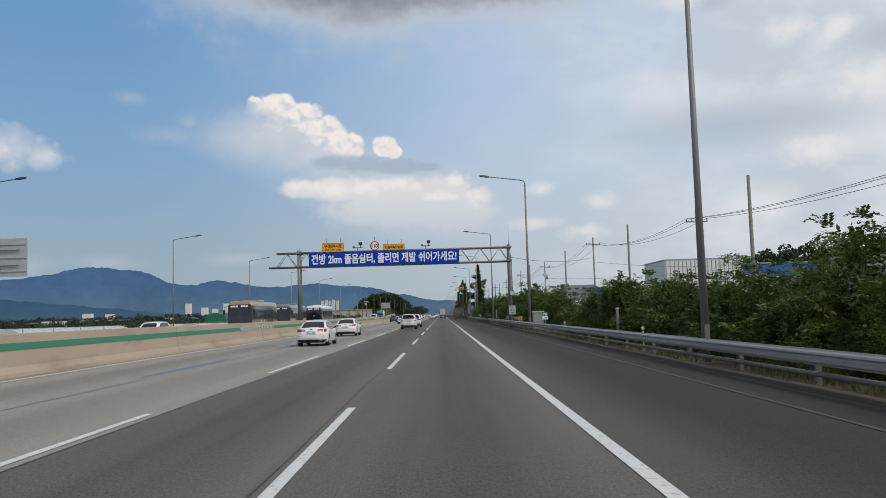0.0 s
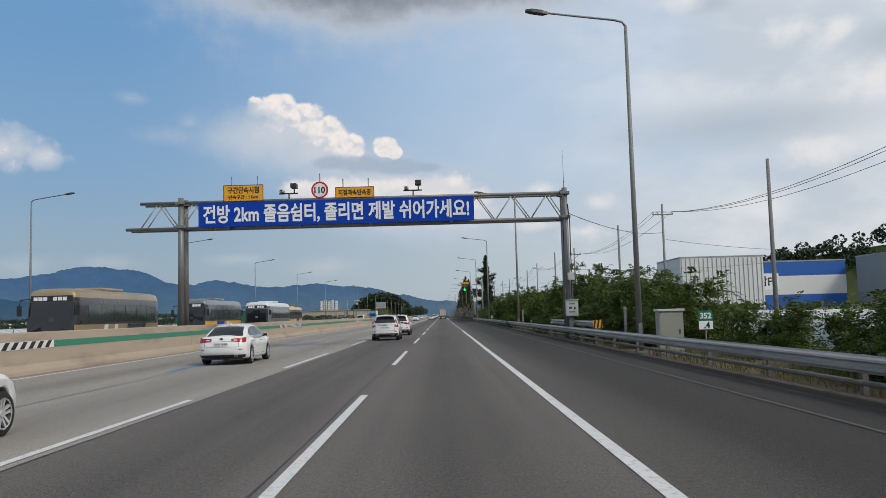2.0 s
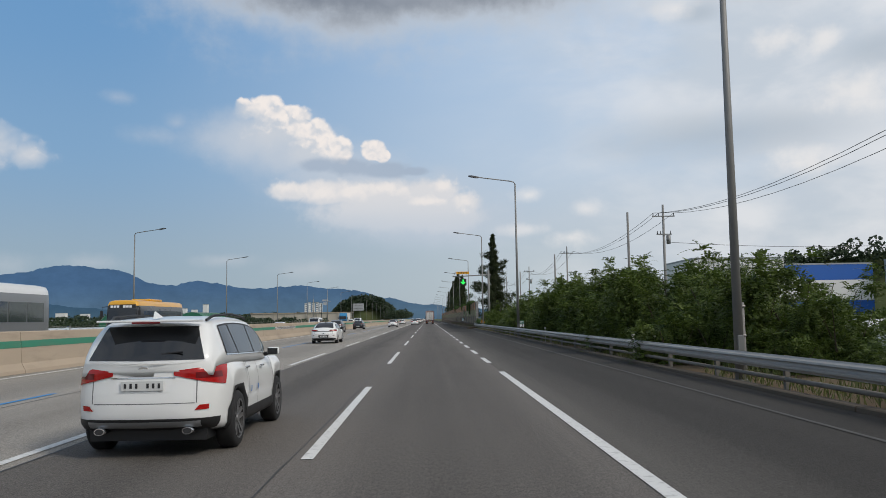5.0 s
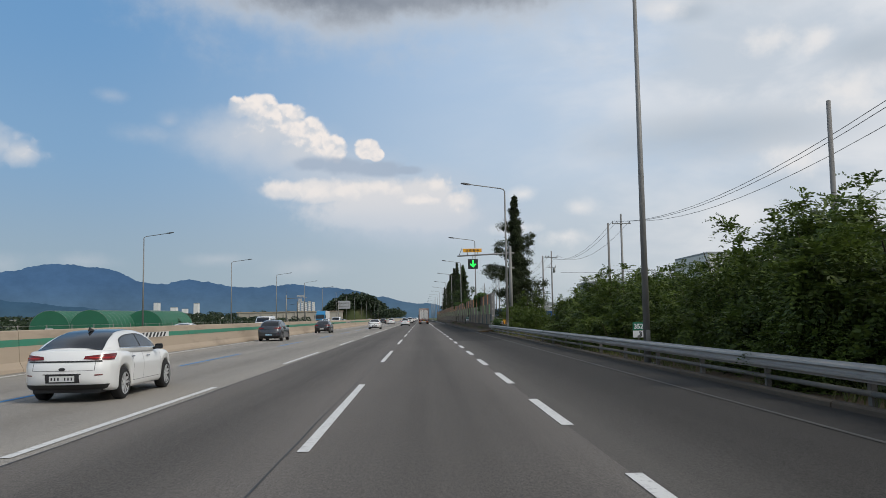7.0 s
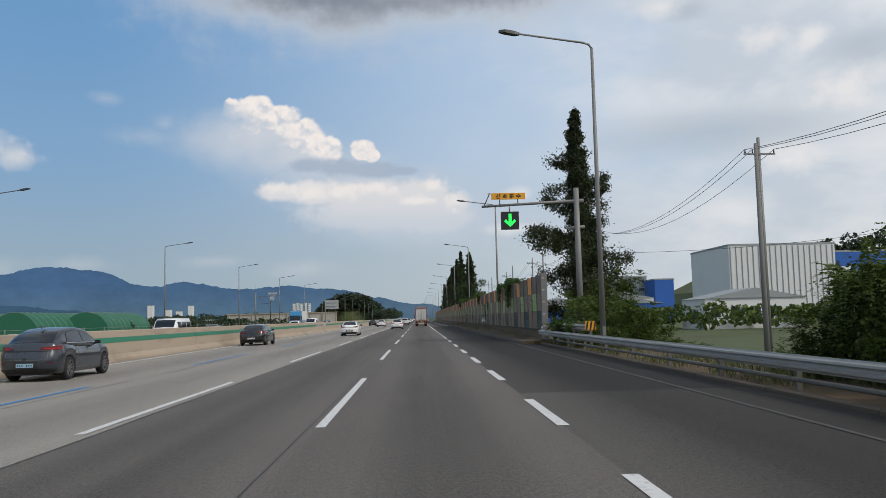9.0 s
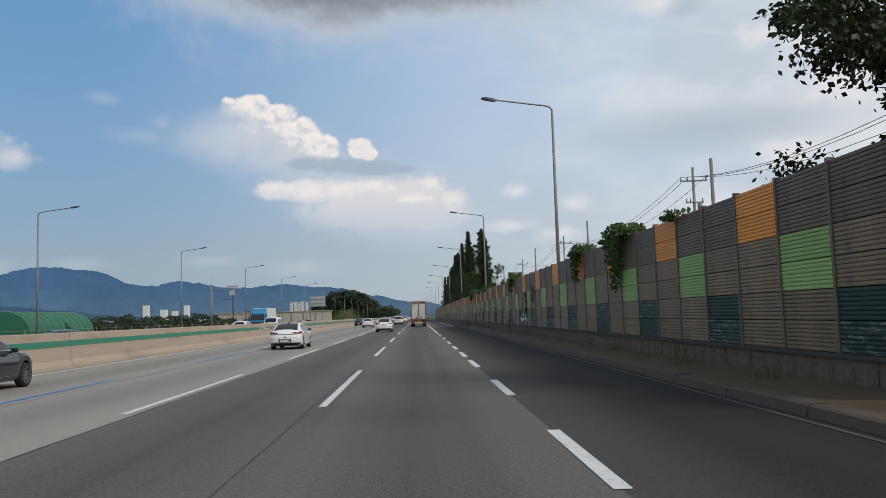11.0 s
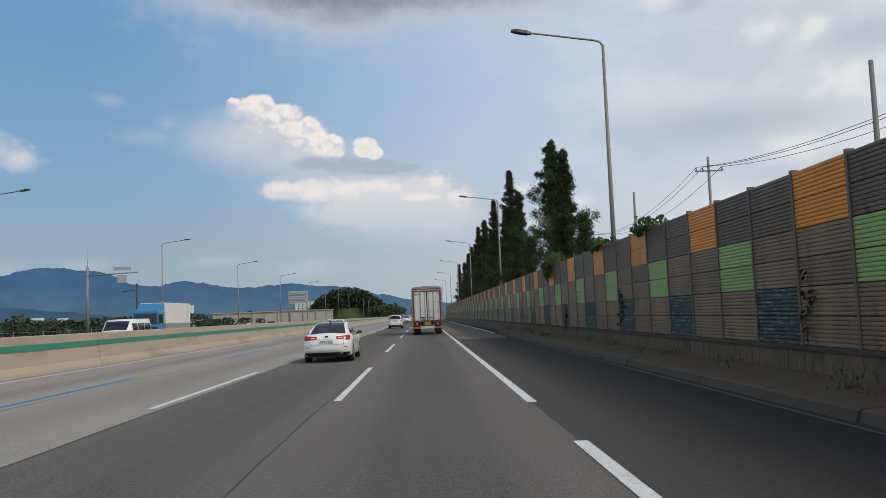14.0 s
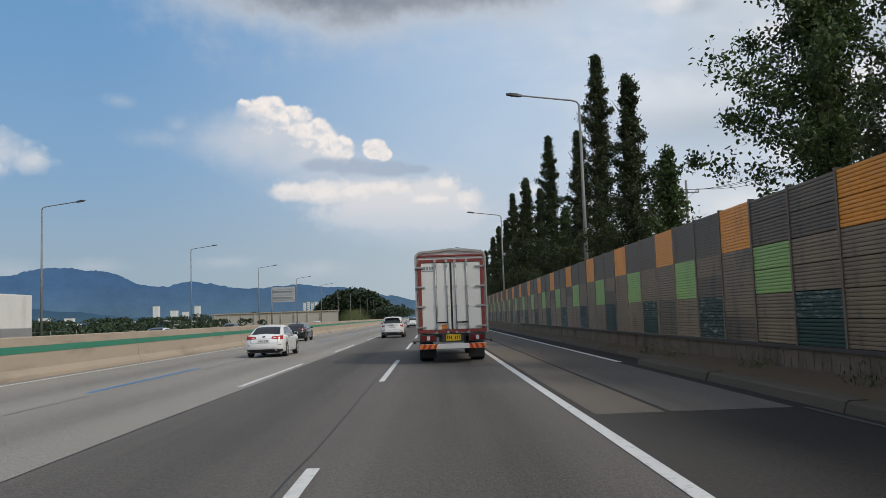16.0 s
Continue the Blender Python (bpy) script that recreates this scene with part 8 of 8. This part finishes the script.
lone = column_tree(15.6, 2.9, 95000, "conifer_tree", "tall dark ragged tree at the end of the noise wall", gaps=0.45, group="", size=(0.10, 0.20), foot=0.09, arms=((-2.9, -0.4, 7.4, 0.30, 800), (-2.2, -0.6, 10.8, 0.28, 600), (2.2, -1.2, 6.4, 0.36, 800), (2.9, -1.0, 4.6, 0.40, 900), (1.9, 0.4, 10.0, 0.28, 500), (-1.7, 0.8, 13.0, 0.3, 300)), bare=(2.5, 5.1))
lone.matrix_basis = pose(10.2, 224.6, -0.8)
tall_a = column_tree(18.6, 2.4, 46000, "poplar_tree", "tall narrow dark green tree", gaps=0.5, size=(0.10, 0.20), foot=0.26)
tall_b = column_tree(15.4, 2.35, 38000, "poplar_tree", "tall narrow dark green tree", gaps=0.6, size=(0.10, 0.20), foot=0.30)
broad = column_tree(18.5, 2.5, 60000, "roadside_tree", "tall leafy tree with a loose crown behind the wall", LEAF_TREE, 1.5, 0.6, size=(0.12, 0.22), foot=0.26)
small = column_tree(8.4, 2.0, 7000, "roadside_tree", "small sparse tree behind the wall", LEAF_TREE, 0.9, 0.7, size=(0.12, 0.22), foot=0.45)
TREES = [(9.4, 314.3, "d", 6.9), (9.5, 320.6, "b", 12.1), (9.6, 325.6, "c", 13.7), (9.4, 338.5, "d", 7.9), (9.3, 343.9, "b", 12.9), (9.3, 350.6, "a", 16.0), (9.5, 358.0, "b", 13.4), (9.4, 363.5, "d", 9.0), (9.3, 369.5, "a", 15.6), (9.5, 377.0, "b", 12.6), (9.3, 385.5, "b", 15.0), (9.5, 391.5, "b", 12.5), (9.3, 398.6, "a", 15.4), (9.4, 409.0, "b", 13.6), (9.4, 420.0, "b", 14.0), (9.4, 431.0, "b", 13.6), (9.5, 450.0, "b", 13.0), (9.5, 474.0, "a", 14.0)]
srcs = {"a": tall_a, "b": tall_b, "c": broad, "d": small}
seen = set()
for x, y, k, top in TREES:
    s = (top + 0.8) / {"a": 18.6, "b": 15.4, "c": 18.5, "d": 8.4}[k]
    m = pose(x, y, -0.8, 0, 0, hrng.uniform(0, 360)) @ Matrix.Diagonal((s, s, s, 1))
    ob = srcs[k] if k not in seen else copy_thing(srcs[k], pose(0, 0, 0))
    seen.add(k)
    ob.matrix_basis = m


def vine(y, w, up, down, n, x=7.15, z=4.12):
    """Creeper that spills over the top of the noise wall."""
    t = thing("wall_creeper", "leafy green creeper spilling over the noise wall", "creeper", "creepers on the noise wall", at=pose(x, y, z))
    u = np_rng.uniform(-1, 1, n)
    top = up * (1 - u ** 2) * np_rng.uniform(0.2, 1, n)
    hang = down * np.maximum(0, 1 - (u * 1.6 + 0.1) ** 2) * np_rng.uniform(0, 1, n) ** 1.3
    over = np_rng.random(n) < 0.5
    z = np.where(over, top, -hang)
    xx = np.where(over, np_rng.uniform(-0.25, 0.7, n), np_rng.uniform(-0.30, -0.04, n))
    c = np.stack([xx, u * w / 2 + np_rng.normal(size=n) * 0.05, z], 1)
    foliage("leaves", c, np_rng.normal(size=(n, 3)) + np.array([0, 0, -0.6]), np_rng.uniform(0.10, 0.20, n), np_rng.uniform(0.09, 0.17, n), LEAF_VINE, t)
    bm = bmesh.new()
    for k in range(4):
        yy = -w * 0.3 + w * 0.2 * k
        pipe(bm, [(0.5, yy, -1.0), (0.3, yy + 0.05, 0.15), (-0.08, yy, 0.08), (-0.07, yy - 0.1, -down * 0.6)], 0.015, 5, 0.006)
    part("stem", bm, BARK, t)


vine(232.0, 0.9, 0.25, 0.15, 120)
vine(238.4, 3.4, 0.55, 1.9, 1700)
vine(245.3, 2.0, 0.40, 1.4, 800)
vine(269.8, 1.8, 0.50, 1.1, 700)
vine(275.4, 0.9, 0.25, 0.2, 110)
vine(294.0, 1.3, 0.42, 0.25, 320)
vine(300.7, 1.3, 0.36, 0.25, 300)
vine(313.5, 2.8, 0.75, 0.9, 1100)


def climber(y, w, low, high, n):
    """Sparse ivy that clings to the face of the noise wall."""
    t = thing("wall_ivy", "sparse dark ivy clinging to the noise wall", "creeper", "ivy on the noise wall", at=pose(WALL_X, y, 0))
    u = np_rng.uniform(0, 1, n)
    path = 0.25 * w * np.sin(u * 7.0) + 0.12 * w * np.sin(u * 17.0 + 1.0)
    c = np.stack([np_rng.uniform(-0.10, -0.03, n), path + np_rng.normal(size=n) * 0.16 * w, low + (high - low) * u], 1)
    foliage("leaves", c, np_rng.normal(size=(n, 3)) + np.array([0, 0, -0.8]), np_rng.uniform(0.07, 0.14, n), np_rng.uniform(0.06, 0.12, n), LEAF_DARK, t)
    bm = bmesh.new()
    pipe(bm, [(-0.03, 0.25 * w * math.sin(k / 8 * 7.0) + 0.12 * w * math.sin(k / 8 * 17.0 + 1.0), low + (high - low) * k / 8) for k in range(9)], 0.010, 5, 0.005)
    part("stem", bm, BARK, t)


vine(216.2, 2.4, 0.25, 0.8, 600, 7.2, 1.1)
vine(212.6, 1.4, 0.15, 0.5, 240, 7.2, 1.05)
climber(259.6, 0.9, 2.3, 3.2, 60)
climber(262.8, 0.7, 1.0, 3.0, 110)
climber(273.0, 0.6, 0.3, 1.3, 36)
climber(283.2, 0.7, 0.7, 2.2, 36)
climber(297.5, 0.8, 0.9, 2.2, 70)
climber(309.0, 0.6, 0.5, 1.8, 60)

# weeds on the ledge, grass on the verge
wn = 26
for k in range(wn):
    yy = WALL_Y + 4 + k * 4.3 + hrng.uniform(-1.2, 1.2)
    t = thing("weed_clump", "small tuft of dark weeds at the foot of the wall", "weeds", "weeds below the noise wall", at=pose(6.75 + hrng.uniform(-0.2, 0.25), yy, 0.18))
    n = hrng.choice((50, 90, 170))
    hgt = hrng.uniform(0.12, 0.45)
    c = np.stack([np_rng.normal(size=n) * 0.14, np_rng.normal(size=n) * 0.30, np_rng.uniform(0, 1, n) ** 1.6 * hgt], 1)
    foliage("leaves", c, np_rng.normal(size=(n, 3)) * 0.5 + np.array([0, 0, 1.0]), np_rng.uniform(0.06, 0.14, n), np_rng.uniform(0.012, 0.03, n), hrng.choice((LEAF_DARK, GRASS)), t)
n = 26000
gx = np_rng.uniform(6.95, 9.6, n)
gy = np_rng.uniform(5, 220, n)
dense = np.array([noise.noise((a * 0.5, b * 0.22, 0)) for a, b in zip(gx, gy)]) > -0.12
gx, gy = gx[dense], gy[dense]
m = len(gx)
hh = np_rng.uniform(0.10, 0.42, m)
lean = np_rng.normal(size=(m, 3)) * 0.28 + np.array([0, 0, 1.0])
tagged(foliage("verge_grass", np.stack([gx, gy, hh / 2 - 0.03], 1), lean, hh, np_rng.uniform(0.015, 0.04, m), GRASS, kind="stuff"), "tufts of green and dry grass behind the guard rail", "grass")


def far_wood(name, label, xs, ys, heights, n, size, mat=LEAF_FAR):
    """Distant trees as one mass of leafy clumps over a given outline."""
    k = n // 60
    cx, cy = np_rng.uniform(*xs, k), np_rng.uniform(*ys, k)
    top = np.array([heights(a, b) for a, b in zip(cx, cy)])
    c = np.repeat(np.stack([cx, cy, top * np_rng.uniform(0.55, 1.0, k)], 1), 60, 0)
    off = np_rng.normal(size=(k * 60, 3))
    off /= np.linalg.norm(off, axis=1, keepdims=True)
    sz = np.repeat(np_rng.uniform(0.8, 1.5, k), 60)[:, None] * size
    c = c + off * sz * np.array([1, 1, 0.8])
    c[:, 2] = np.maximum(c[:, 2], -1.5)
    return tagged(foliage(name, c, np_rng.normal(size=(k * 60, 3)), np_rng.uniform(0.5, 1.0, k * 60) * size * 0.8, np_rng.uniform(0.4, 0.8, k * 60) * size * 0.8, mat, kind="stuff"), label, "trees")


def hill_h(a, b):
    u = (a + 86) / 42
    return max(2.0, 36 * max(0, 1 - u * u) ** 0.55 * (0.86 + 0.14 * noise.noise((a * 0.08, b * 0.05, 1))))


bm = bmesh.new()
bmesh.ops.create_icosphere(bm, subdivisions=4, radius=1.0)
for v in bm.verts:
    v.co = Vector((-86 + v.co.x * 40, 1215 + v.co.y * 50, v.co.z * 32))
tagged(part("wooded_hill", bm, GRASS_GROUND), "dark wooded knoll beside the far road", "hill", kind="structure")
far_wood("knoll_trees", "dark trees that cover the knoll", (-127, -45), (1165, 1200), hill_h, 24000, 4.2)
far_wood("roadside_trees_far", "low dark trees along the far road", (-45, -24), (900, 1300), lambda a, b: 9 + 5 * noise.noise((a * 0.1, b * 0.02, 3)), 9000, 2.6)
far_wood("field_trees", "hedges and small trees across the fields", (-160, -48), (380, 520), lambda a, b: 1.2 + 2.6 * noise.noise((a * 0.09, b * 0.05, 3)), 12000, 1.3)
far_wood("field_trees", "hedges and small trees across the fields", (-420, -120), (420, 760), lambda a, b: 1.8 + 3.4 * noise.noise((a * 0.03, b * 0.03, 5)), 16000, 2.0)
far_wood("town_trees", "dark trees between the houses of the far town", (-800, -150), (760, 1150), lambda a, b: 2.8 + 4.5 * noise.noise((a * 0.02, b * 0.02, 7)), 20000, 3.0)
far_wood("town_trees", "dark trees between the houses of the far town", (-1300, -260), (1500, 1900), lambda a, b: 13 + 7 * noise.noise((a * 0.012, b * 0.012, 4)), 24000, 5.0)
far_wood("roadside_shrubs", "low shrubs beside the opposite carriageway", (-46, -40), (60, 420), lambda a, b: -0.2 + 1.2 * noise.noise((a * 0.2, b * 0.06, 9)), 16000, 0.6, LEAF_BUSH)
far_wood("field_trees", "green trees on the fields beyond the hedge", (40, 130), (260, 420), lambda a, b: 1.0 + 2.0 * noise.noise((a * 0.05, b * 0.05, 2)), 12000, 1.5, LEAF_BUSH)


def side_hill(a, b):
    return 38 + 34 * min(1, max(0, (a - 270) / 150)) + 5 * noise.noise((a * 0.02, b * 0.02, 3))


bm = bmesh.new()
prof = [(250, -3), (270, 20), (300, 34), (350, 46), (420, 56), (600, 60), (900, 45), (1100, -3)]
prism(bm, prof, 800, 1050)
tagged(part("wooded_slope", bm, GRASS_GROUND), "green wooded hill behind the factories", "hill", kind="structure")
far_wood("slope_trees", "green trees on the hill behind the factories", (262, 700), (790, 815), side_hill, 24000, 5.0)
